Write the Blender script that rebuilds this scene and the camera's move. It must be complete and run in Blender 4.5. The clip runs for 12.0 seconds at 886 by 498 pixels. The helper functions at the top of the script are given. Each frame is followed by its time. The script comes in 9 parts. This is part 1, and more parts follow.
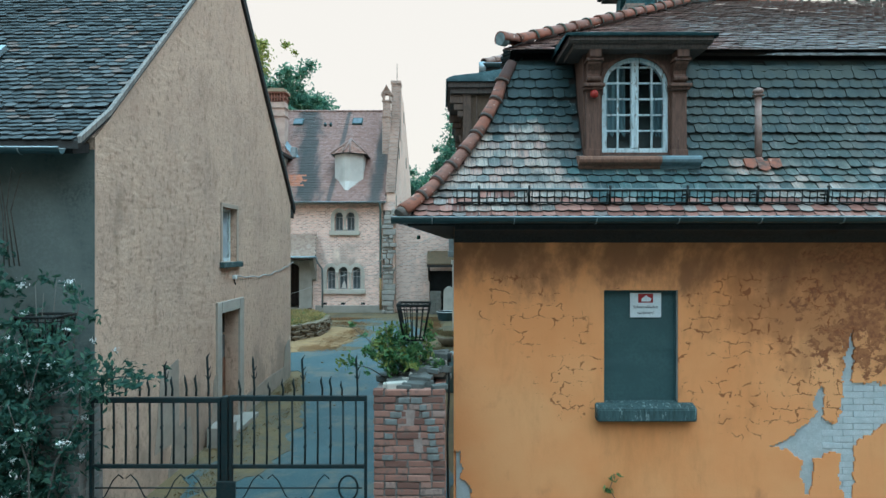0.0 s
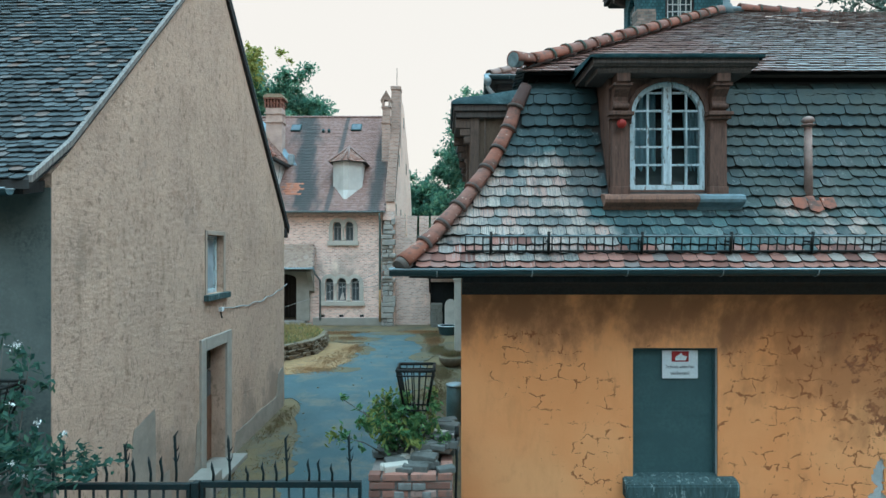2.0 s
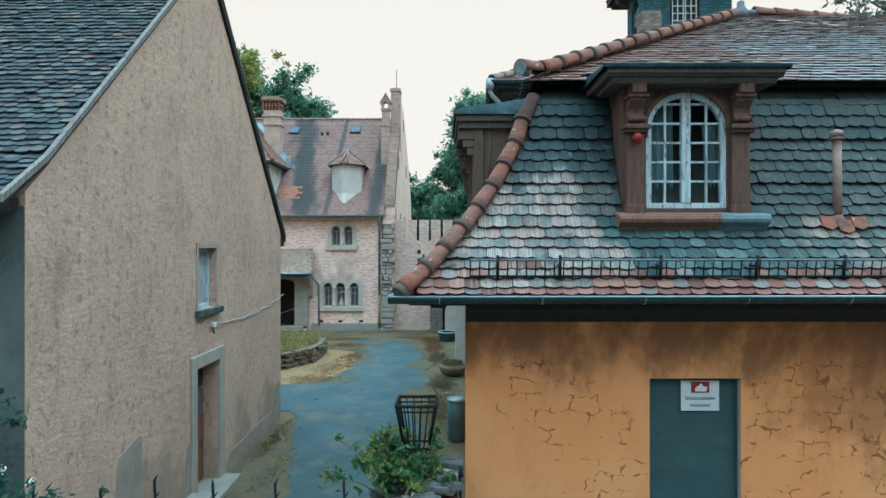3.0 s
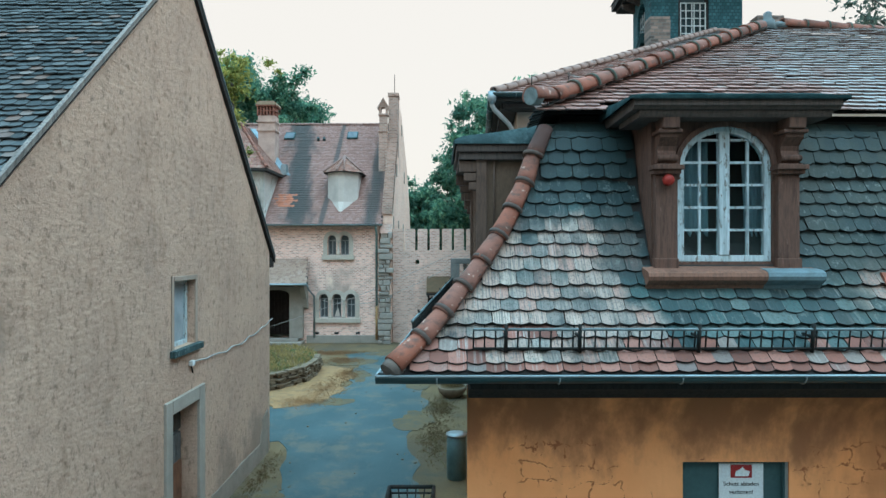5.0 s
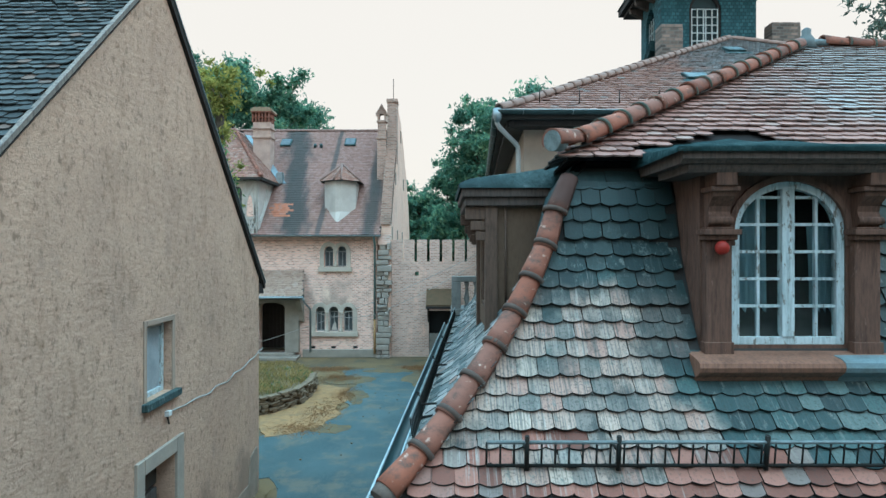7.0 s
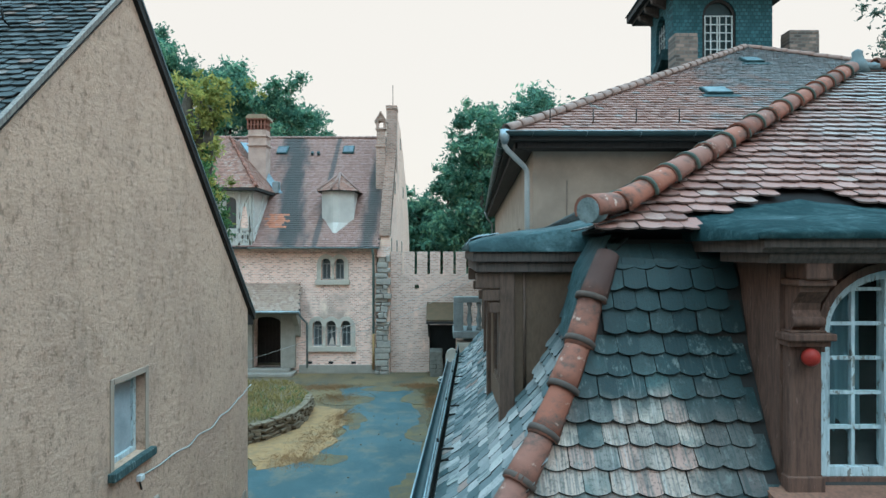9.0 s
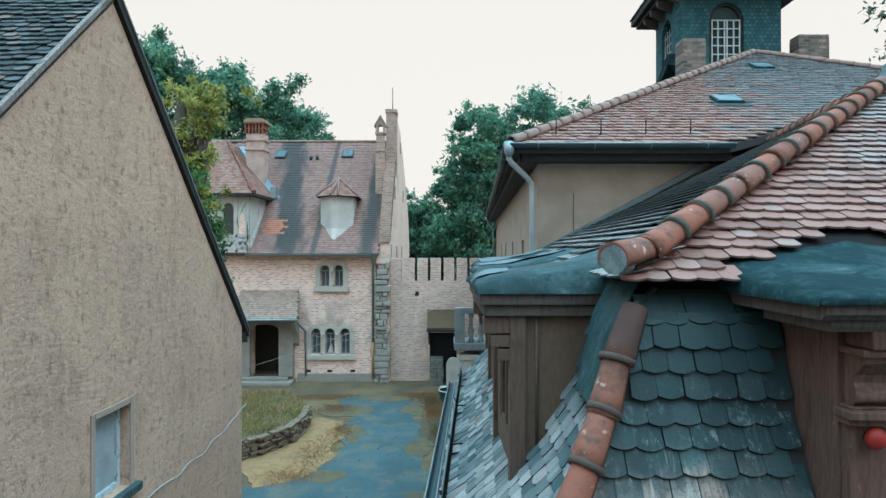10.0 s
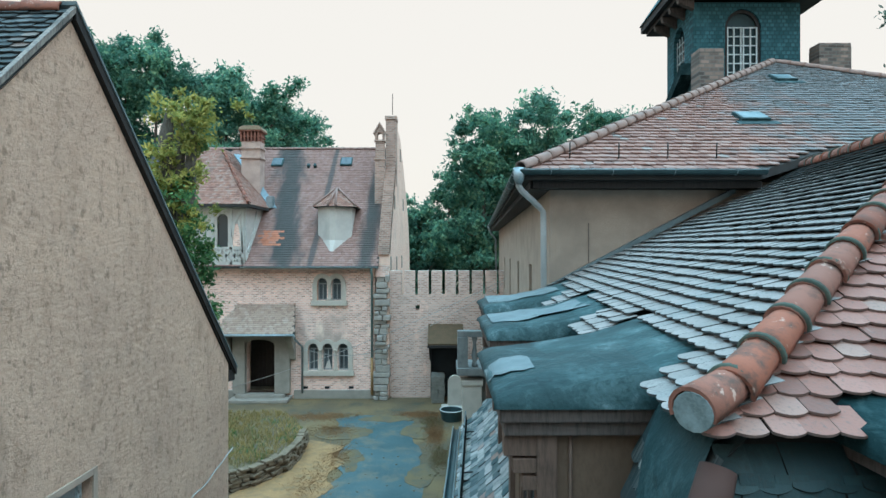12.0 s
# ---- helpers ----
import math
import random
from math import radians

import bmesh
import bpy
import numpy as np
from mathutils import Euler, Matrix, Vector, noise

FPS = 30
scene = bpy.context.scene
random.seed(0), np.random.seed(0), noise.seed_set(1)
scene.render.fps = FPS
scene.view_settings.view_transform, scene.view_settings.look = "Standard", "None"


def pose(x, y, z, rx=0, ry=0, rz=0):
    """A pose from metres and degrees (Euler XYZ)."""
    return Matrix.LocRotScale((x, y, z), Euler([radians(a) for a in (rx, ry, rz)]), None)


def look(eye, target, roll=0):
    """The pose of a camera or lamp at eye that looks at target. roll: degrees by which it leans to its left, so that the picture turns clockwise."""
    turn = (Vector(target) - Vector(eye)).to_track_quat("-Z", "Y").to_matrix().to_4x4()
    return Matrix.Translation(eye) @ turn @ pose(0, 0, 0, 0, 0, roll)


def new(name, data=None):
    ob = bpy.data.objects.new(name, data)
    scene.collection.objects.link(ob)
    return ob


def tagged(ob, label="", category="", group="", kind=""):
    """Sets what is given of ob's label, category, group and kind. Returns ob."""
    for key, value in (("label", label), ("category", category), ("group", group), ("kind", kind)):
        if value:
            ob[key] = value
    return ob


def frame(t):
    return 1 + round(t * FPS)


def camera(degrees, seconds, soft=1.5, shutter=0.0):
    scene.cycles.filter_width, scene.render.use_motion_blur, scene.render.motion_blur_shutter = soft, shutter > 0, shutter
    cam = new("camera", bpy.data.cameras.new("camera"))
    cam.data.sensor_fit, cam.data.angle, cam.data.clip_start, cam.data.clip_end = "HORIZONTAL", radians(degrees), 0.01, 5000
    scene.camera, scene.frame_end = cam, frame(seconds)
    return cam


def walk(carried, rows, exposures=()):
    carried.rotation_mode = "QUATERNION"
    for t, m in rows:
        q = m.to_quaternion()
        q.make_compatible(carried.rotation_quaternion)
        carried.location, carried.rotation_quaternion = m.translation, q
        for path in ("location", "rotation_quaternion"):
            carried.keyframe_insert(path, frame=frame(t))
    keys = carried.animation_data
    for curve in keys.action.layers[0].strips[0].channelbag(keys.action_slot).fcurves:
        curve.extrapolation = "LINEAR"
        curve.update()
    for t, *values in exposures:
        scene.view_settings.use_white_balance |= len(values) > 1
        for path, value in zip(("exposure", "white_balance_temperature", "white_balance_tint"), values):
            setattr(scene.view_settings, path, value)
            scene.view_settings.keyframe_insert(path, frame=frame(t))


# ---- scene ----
cam = camera(74.0, 12.0)
METRES, EYE, TILT, LEAN, TURN = 4.8, 3.5, 0.0, 0.0, 0.0
ROWS = [
    (0.0, 0.0000, 0.0000, 0.0000, -0.000, -0.000, 0.000),
    (0.5, -0.0026, 0.0469, 0.0311, -0.000, 0.013, -0.000),
    (1.0, -0.0051, 0.0929, 0.0602, -0.000, 0.026, -0.006),
    (1.5, -0.0087, 0.1390, 0.0881, -0.000, 0.045, -0.013),
    (2.0, -0.0132, 0.1846, 0.1137, 0.000, 0.045, 0.006),
    (2.5, -0.0173, 0.2291, 0.1384, -0.006, 0.052, 0.019),
    (3.0, -0.0193, 0.2738, 0.1612, -0.026, 0.058, 0.019),
    (5.0, -0.0173, 0.4495, 0.2702, -0.103, 0.032, 0.013),
    (5.5, -0.0163, 0.4951, 0.2990, -0.110, 0.032, 0.019),
    (6.0, -0.0171, 0.5425, 0.3284, -0.122, 0.032, 0.006),
    (6.5, -0.0204, 0.5882, 0.3593, -0.135, 0.032, -0.006),
    (7.0, -0.0251, 0.6345, 0.3905, -0.161, 0.019, -0.019),
    (9.0, -0.0364, 0.8226, 0.5157, -0.187, 0.006, -0.006),
    (9.5, -0.0393, 0.8696, 0.5475, -0.180, 0.019, -0.000),
    (10.0, -0.0422, 0.9152, 0.5783, -0.187, 0.019, -0.000),
    (10.5, -0.0446, 0.9611, 0.6088, -0.180, 0.026, -0.006),
    (11.0, -0.0471, 1.0077, 0.6395, -0.180, 0.013, 0.000),
    (11.5, -0.0504, 1.0551, 0.6686, -0.180, 0.019, 0.006),
    (12.0, -0.0528, 1.1021, 0.6998, -0.168, 0.000, -0.006),
]
walk(cam, [(t, pose(0, 0, EYE, TILT, LEAN, TURN) @ pose(METRES * x, METRES * y, METRES * z, 90 + pitch, roll, yaw)) for t, x, y, z, yaw, pitch, roll in ROWS], exposures=[(0.0, 0.40, 5720, 3), (12.0, 0.38, 5720, 3)])

# ---- world, sun, exposure ----
world = bpy.data.worlds.new("world")
scene.world = world
world.use_nodes = True
wn, wl = world.node_tree.nodes, world.node_tree.links
wn.clear()
sky = wn.new("ShaderNodeTexSky")
sky.sky_type, sky.sun_disc = "NISHITA", False
sky.sun_elevation, sky.sun_rotation = radians(38), radians(200)
sky.air_density, sky.dust_density = 1.6, 4.0
sky_gain = wn.new("ShaderNodeVectorMath")
sky_gain.operation = "SCALE"
sky_gain.inputs["Scale"].default_value = 0.10
wl.new(sky.outputs[0], sky_gain.inputs[0])
# overcast veil: cream near the horizon, cooler overhead
wc = wn.new("ShaderNodeTexCoord")
wsep = wn.new("ShaderNodeSeparateXYZ")
wl.new(wc.outputs["Generated"], wsep.inputs[0])
veil = wn.new("ShaderNodeValToRGB")
veil.color_ramp.elements[0].position, veil.color_ramp.elements[0].color = 0.0, (0.815, 0.70, 0.598, 1)
veil.color_ramp.elements[1].position, veil.color_ramp.elements[1].color = 0.42, (0.815, 0.70, 0.598, 1)
for pos_, col_ in ((0.56, (0.98, 1.3, 1.47, 1)), (1.0, (2.0, 3.1, 3.65, 1))):
    e_ = veil.color_ramp.elements.new(pos_)
    e_.color = col_
wl.new(wsep.outputs["Z"], veil.inputs[0])
wmix = wn.new("ShaderNodeMix")
wmix.data_type = "RGBA"
wmix.inputs[0].default_value = 0.93
wl.new(sky_gain.outputs[0], wmix.inputs[6])
wl.new(veil.outputs[0], wmix.inputs[7])
wbg = wn.new("ShaderNodeBackground")
wbg.inputs[1].default_value = 1.0
wl.new(wmix.outputs[2], wbg.inputs[0])
wout = wn.new("ShaderNodeOutputWorld")
wl.new(wbg.outputs[0], wout.inputs[0])

sun = new("sun", bpy.data.lights.new("sun", "SUN"))
sun.data.energy, sun.data.angle, sun.data.color = 0.6, radians(40), (1.0, 0.92, 0.84)
sun.matrix_world = look((14, -8, 30), (0, 6, 2))


# ---- materials ----
def rgb(c):
    return (*c, 1.0)


class Mat:
    """A small builder for node materials."""

    def __init__(self, name, rough=0.85, metal=0.0, spec=0.3):
        self.m = bpy.data.materials.new(name)
        self.m.use_nodes = True
        self.n, self.l = self.m.node_tree.nodes, self.m.node_tree.links
        self.b = self.n["Principled BSDF"]
        self.b.inputs["Roughness"].default_value = rough
        self.b.inputs["Metallic"].default_value = metal
        self.b.inputs["Specular IOR Level"].default_value = spec
        self.geo = self.n.new("ShaderNodeNewGeometry")
        self.tc = self.n.new("ShaderNodeTexCoord")
        self.pos = self.geo.outputs["Position"]

    def noise(self, scale, detail=4.0, stretch=(1, 1, 1), rough=0.6, offset=(0, 0, 0), dist=0.0):
        mp = self.n.new("ShaderNodeMapping")
        mp.inputs["Scale"].default_value = stretch
        mp.inputs["Location"].default_value = offset
        self.l.new(self.pos, mp.inputs[0])
        t = self.n.new("ShaderNodeTexNoise")
        t.inputs["Scale"].default_value = scale
        t.inputs["Detail"].default_value = detail
        t.inputs["Roughness"].default_value = rough
        t.inputs["Distortion"].default_value = dist
        self.l.new(mp.outputs[0], t.inputs["Vector"])
        return t.outputs[0]

    def voronoi(self, scale, feature="F1", stretch=(1, 1, 1), out=0):
        mp = self.n.new("ShaderNodeMapping")
        mp.inputs["Scale"].default_value = stretch
        self.l.new(self.pos, mp.inputs[0])
        t = self.n.new("ShaderNodeTexVoronoi")
        t.feature = feature
        t.inputs["Scale"].default_value = scale
        self.l.new(mp.outputs[0], t.inputs["Vector"])
        return t.outputs[out]

    def ramp(self, fac, stops, smooth=True):
        r = self.n.new("ShaderNodeValToRGB")
        r.color_ramp.interpolation = "EASE" if smooth else "CONSTANT"
        els = r.color_ramp.elements
        els[0].position, els[0].color = stops[0][0], rgb(stops[0][1])
        els[1].position, els[1].color = stops[-1][0], rgb(stops[-1][1])
        for p, c in stops[1:-1]:
            els.new(p).color = rgb(c)
        self.l.new(fac, r.inputs[0])
        return r.outputs[0]

    def mask(self, fac, lo, hi):
        r = self.n.new("ShaderNodeMapRange")
        r.interpolation_type = "SMOOTHSTEP"
        r.inputs["From Min"].default_value, r.inputs["From Max"].default_value = lo, hi
        self.l.new(fac, r.inputs[0])
        return r.outputs[0]

    def math(self, op, a, b):
        t = self.n.new("ShaderNodeMath")
        t.operation = op
        for k, v in enumerate((a, b)):
            if isinstance(v, (int, float)):
                t.inputs[k].default_value = v
            else:
                self.l.new(v, t.inputs[k])
        return t.outputs[0]

    def mix(self, fac, a, b, mode="MIX"):
        t = self.n.new("ShaderNodeMix")
        t.data_type, t.blend_type = "RGBA", mode
        for k, v in ((0, fac), (6, a), (7, b)):
            if isinstance(v, (int, float)):
                t.inputs[k].default_value = v
            elif isinstance(v, tuple):
                t.inputs[k].default_value = rgb(v)
            else:
                self.l.new(v, t.inputs[k])
        return t.outputs[2]

    def axis(self, k):
        s = self.n.new("ShaderNodeSeparateXYZ")
        self.l.new(self.pos, s.inputs[0])
        return s.outputs[k]

    def done(self, color, bump=None, strength=0.3, dist=0.01, rough=None):
        if isinstance(color, tuple):
            self.b.inputs["Base Color"].default_value = rgb(color)
        else:
            self.l.new(color, self.b.inputs["Base Color"])
        if bump is not None:
            t = self.n.new("ShaderNodeBump")
            t.inputs["Strength"].default_value, t.inputs["Distance"].default_value = strength, dist
            self.l.new(bump, t.inputs["Height"])
            self.l.new(t.outputs[0], self.b.inputs["Normal"])
        if rough is not None:
            self.l.new(rough, self.b.inputs["Roughness"])
        return self.m


def plain(name, c, c2=None, scale=6.0, rough=0.8, metal=0.0, bump=0.2, fine=60.0, stretch=(1, 1, 1)):
    """Two-scale mottled surface."""
    k = Mat(name, rough, metal)
    c2 = c2 or tuple(v * 0.7 for v in c)
    a = k.mix(k.mask(k.noise(scale, 5, stretch), 0.35, 0.7), c, c2)
    f = k.noise(fine, 3, stretch)
    a = k.mix(k.mask(f, 0.3, 0.75), a, tuple(v * 0.78 for v in c), "MIX") if bump else a
    return k.done(a, f, bump, 0.004)


# ---- surfaces ----
def brick_surface(name, c1, c2, mortar, flip=False, bw=0.28, bh=0.1, stain=(0.16, 0.14, 0.11), dust=0.15):
    """Brickwork too far off to tell piece by piece: x (or y) along, z up."""
    k = Mat(name, 0.9)
    s = k.n.new("ShaderNodeSeparateXYZ")
    k.l.new(k.pos, s.inputs[0])
    c = k.n.new("ShaderNodeCombineXYZ")
    k.l.new(s.outputs[1 if flip else 0], c.inputs[0])
    k.l.new(s.outputs[2], c.inputs[1])
    t = k.n.new("ShaderNodeTexBrick")
    t.inputs["Color1"].default_value, t.inputs["Color2"].default_value = rgb(c1), rgb(c2)
    t.inputs["Mortar"].default_value = rgb(mortar)
    t.inputs["Scale"].default_value = 1.0
    t.inputs["Mortar Size"].default_value = 0.015
    t.inputs["Bias"].default_value = -0.1
    t.inputs["Brick Width"].default_value, t.inputs["Row Height"].default_value = bw, bh
    k.l.new(c.outputs[0], t.inputs["Vector"])
    a = k.mix(k.mask(k.noise(0.45, 5), 0.5, 0.75), t.outputs[0], stain, "MIX")
    a = k.mix(k.mask(k.noise(1.3, 6, (1, 1, 0.5), offset=(4, 2, 9)), 0.55, 0.8), a, tuple(min(1, v * 1.35) for v in c1))
    a = k.mix(dust, a, k.ramp(k.noise(14, 3), [(0.2, (0.16, 0.12, 0.1)), (0.8, (0.5, 0.42, 0.36))]), "MIX")
    return k.done(a, t.outputs[1], -0.6, 0.012)


def tile_surface(name, stops, lichen=(0.42, 0.42, 0.39), lichen_lo=0.62, dark=(0.035, 0.05, 0.05), joined=False, dark_lo=0.5, streak=True, dark_scale=0.55, along="x", moss=None, streaks=(), gloss=(0.88, 0.25)):
    """Old clay tiles: each its own tone, pale streaks of lichen, large dark moss stains."""
    k = Mat(name, gloss[0], spec=gloss[1])
    if joined:
        r = k.geo.outputs["Random Per Island"]
    else:
        r = k.n.new("ShaderNodeObjectInfo").outputs["Random"]
    a = k.ramp(r, stops)
    a = k.mix(k.mask(k.noise(dark_scale, 4, (1, 0.4, 0.4) if along == "x" else (0.4, 1, 0.4), offset=(3, 7, 1)), dark_lo, dark_lo + 0.22), a, dark)
    if moss:
        axis, m0, m1, tone, most = moss
        g = k.math("ADD", k.noise(1.6, 6, offset=(2, 6, 4)), k.math("MULTIPLY", k.mask(k.axis(axis), m0, m1), 0.5))
        a = k.mix(k.math("MULTIPLY", k.mask(g, 0.55, 0.92), most), a, tone)
    for centre, lean, z0, half, tone in streaks:
        d = k.math("SUBTRACT", k.math("SUBTRACT", k.axis(0), centre), k.math("MULTIPLY", k.math("SUBTRACT", k.axis(2), z0), lean))
        d = k.math("ADD", k.math("ABSOLUTE", d, 0.0), k.math("MULTIPLY", k.math("SUBTRACT", k.noise(1.2, 5, (1, 0.3, 0.3)), 0.5), half * 3.2))
        a = k.mix(k.math("MULTIPLY", k.mask(d, half * 1.5, half * 0.35), 0.88), a, tone)
    cover = k.mask(k.noise(1.1, 4, offset=(8, 1, 3)), 0.36, 0.6)
    st = k.noise(52, 2, ((1, 0.05, 0.05) if along == "x" else (0.05, 1, 0.05)) if streak else (1, 1, 1), 0.6)
    st = k.math("MULTIPLY", k.mask(st, lichen_lo - 0.1, lichen_lo + 0.12), cover)
    pick = k.mask(k.math("FRACT", k.math("MULTIPLY", r, 7.31), 0.0), 0.25, 0.8)
    st = k.math("MULTIPLY", st, pick)
    a = k.mix(k.math("MULTIPLY", st, 0.8), a, lichen)
    f = k.noise(55, 4)
    a = k.mix(k.math("MULTIPLY", k.mask(f, 0.5, 0.75), 0.55), a, (0.07, 0.075, 0.07), "MIX")
    return k.done(a, k.math("ADD", f, k.math("MULTIPLY", st, 0.6)), 0.35, 0.005)


def both(name, **kw):
    return tile_surface(name, **kw), tile_surface(name + "_joined", joined=True, **kw)


def mansard_surface(name, joined):
    """Beaver-tail tiles: blackened green where damp, bleached grey and pink where dry, finely scratched; upper eave's
    shade put in by height.
    """
    k = Mat(name, 0.68, spec=0.42)
    r = k.geo.outputs["Random Per Island"] if joined else k.n.new("ShaderNodeObjectInfo").outputs["Random"]
    x, z = k.axis(0), k.axis(2)
    r2 = k.math("FRACT", k.math("MULTIPLY", r, 7.31), 0.0)
    r3 = k.math("FRACT", k.math("MULTIPLY", r, 23.7), 0.0)
    damp = k.ramp(r, [(0.0, (0.011, 0.034, 0.038)), (0.4, (0.021, 0.060, 0.064)), (0.8, (0.042, 0.098, 0.099)), (1.0, (0.095, 0.145, 0.14))])
    dry = k.ramp(r3, [(0.0, (0.18, 0.175, 0.16)), (0.3, (0.32, 0.27, 0.23)), (0.6, (0.41, 0.31, 0.255)), (0.8, (0.37, 0.235, 0.19)), (0.93, (0.49, 0.42, 0.35)), (1.0, (0.25, 0.245, 0.225))])
    g = k.noise(1.5, 5, offset=(8, 1, 3), rough=0.6)
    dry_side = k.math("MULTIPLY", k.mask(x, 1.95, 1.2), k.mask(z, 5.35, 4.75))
    # less bleached high up, where the upper eave's shade is put into the colour
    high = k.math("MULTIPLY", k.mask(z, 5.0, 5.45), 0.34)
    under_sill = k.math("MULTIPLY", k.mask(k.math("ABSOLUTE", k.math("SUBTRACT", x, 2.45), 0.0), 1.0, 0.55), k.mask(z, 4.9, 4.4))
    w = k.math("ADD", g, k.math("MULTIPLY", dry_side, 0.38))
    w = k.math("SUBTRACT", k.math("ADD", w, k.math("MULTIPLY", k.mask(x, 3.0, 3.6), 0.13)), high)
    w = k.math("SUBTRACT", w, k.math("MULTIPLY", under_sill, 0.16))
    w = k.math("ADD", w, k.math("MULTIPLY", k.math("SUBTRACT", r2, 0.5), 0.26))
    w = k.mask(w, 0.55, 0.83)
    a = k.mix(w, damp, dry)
    # fine scratches down the slope
    sc = k.noise(95, 2, (1, 0.03, 0.03), 0.55)
    sc2 = k.noise(38, 2, (1, 0.07, 0.07), 0.6, offset=(5, 5, 5))
    a = k.mix(k.math("MULTIPLY", k.mask(sc, 0.46, 0.62), k.math("ADD", 0.22, k.math("MULTIPLY", w, 0.48))), a, (0.085, 0.105, 0.102))
    a = k.mix(k.math("MULTIPLY", k.mask(sc2, 0.56, 0.72), k.math("MULTIPLY", k.math("ADD", r2, 0.25), k.math("MULTIPLY", k.math("ADD", 0.4, k.math("MULTIPLY", k.math("MAXIMUM", k.mask(x, 2.1, 1.2), k.mask(x, 2.9, 3.4)), 0.6)), k.math("MULTIPLY", k.mask(z, 5.6, 5.0), 0.62)))), a, (0.40, 0.39, 0.36))
    # black algae in patches that run over many tiles, thickened high up for eave shade and beside the dormer
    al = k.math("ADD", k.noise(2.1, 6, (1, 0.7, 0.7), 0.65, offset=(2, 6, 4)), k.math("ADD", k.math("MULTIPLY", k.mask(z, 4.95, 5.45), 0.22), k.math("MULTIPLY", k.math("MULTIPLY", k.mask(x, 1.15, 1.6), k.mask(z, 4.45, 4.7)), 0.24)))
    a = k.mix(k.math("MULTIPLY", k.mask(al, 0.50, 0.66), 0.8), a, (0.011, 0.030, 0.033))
    # olive crust and blotches of grey lichen
    a = k.mix(k.math("MULTIPLY", k.math("MULTIPLY", k.mask(x, 2.9, 3.4), k.mask(k.noise(3.0, 5, offset=(5, 1, 1)), 0.35, 0.6)), 0.5), a, (0.052, 0.064, 0.047))
    li = k.math("MULTIPLY", k.mask(k.noise(17, 6, (1, 0.6, 0.6), 0.75, offset=(1, 4, 6)), 0.54, 0.66), k.math("ADD", 0.15, k.math("MULTIPLY", r3, 0.85)))
    a = k.mix(k.math("MULTIPLY", li, k.mask(z, 5.75, 5.3)), a, (0.165, 0.195, 0.18))
    f = k.noise(60, 4)
    a = k.mix(k.math("MULTIPLY", k.mask(f, 0.50, 0.66), 0.55), a, (0.022, 0.032, 0.031))
    return k.done(a, k.math("ADD", f, k.math("MULTIPLY", sc, 0.7)), 0.4, 0.005)


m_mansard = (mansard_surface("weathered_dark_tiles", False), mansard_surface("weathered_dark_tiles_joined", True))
# Tile edges: soot, and the shadow line of each course put into the colour.
m_side_edge = plain("shadowed_side_tile_edge", (0.075, 0.088, 0.09), (0.045, 0.055, 0.057), 14, 0.95, 0, 0.4)
m_tile_edge = plain("soot_and_shadow_tile_edge", (0.030, 0.036, 0.036), (0.018, 0.024, 0.024), 14, 0.95, 0, 0.4)
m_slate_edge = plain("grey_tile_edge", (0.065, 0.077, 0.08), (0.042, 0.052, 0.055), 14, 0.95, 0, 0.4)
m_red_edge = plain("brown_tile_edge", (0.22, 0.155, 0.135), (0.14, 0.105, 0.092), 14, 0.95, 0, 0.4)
m_mansard_red = both("newer_red_tiles", stops=[(0.0, (0.15, 0.075, 0.06)), (0.4, (0.26, 0.12, 0.092)), (0.75, (0.32, 0.165, 0.13)), (0.86, (0.17, 0.15, 0.14)), (1.0, (0.33, 0.29, 0.255))], lichen_lo=0.62, dark_lo=0.66)
m_upper = both("pink_red_tiles", stops=[(0.0, (0.165, 0.074, 0.055)), (0.4, (0.25, 0.113, 0.084)), (0.8, (0.295, 0.145, 0.112)), (1.0, (0.29, 0.185, 0.15))], lichen_lo=0.72, dark_lo=0.56, dark=(0.13, 0.105, 0.10), moss=(0, 2.6, 5.2, (0.285, 0.305, 0.30), 0.85), gloss=(0.6, 0.5))
m_upper_side = both("grey_lichen_tiles", along="y", streak=False, stops=[(0.0, (0.222, 0.216, 0.208)), (0.5, (0.25, 0.238, 0.228)), (1.0, (0.285, 0.262, 0.25))], lichen=(0.31, 0.305, 0.292), lichen_lo=0.56, dark_lo=0.56, dark=(0.165, 0.20, 0.205), dark_scale=0.9)
m_left_tiles = both("slate_grey_tiles", stops=[(0.0, (0.034, 0.046, 0.050)), (0.5, (0.062, 0.079, 0.084)), (0.88, (0.105, 0.122, 0.126)), (0.95, (0.15, 0.11, 0.092)), (1.0, (0.18, 0.175, 0.165))], lichen_lo=0.72, dark_lo=0.5, dark=(0.035, 0.045, 0.045), dark_scale=0.8)
m_main_tiles = both("red_brown_tiles", stops=[(0.0, (0.20, 0.115, 0.095)), (0.5, (0.275, 0.16, 0.13)), (0.93, (0.30, 0.195, 0.165)), (1.0, (0.25, 0.225, 0.21))], lichen_lo=0.66, dark_lo=0.62, dark=(0.15, 0.145, 0.14), dark_scale=0.3, moss=(0, 3.5, 9.5, (0.15, 0.185, 0.195), 0.8))
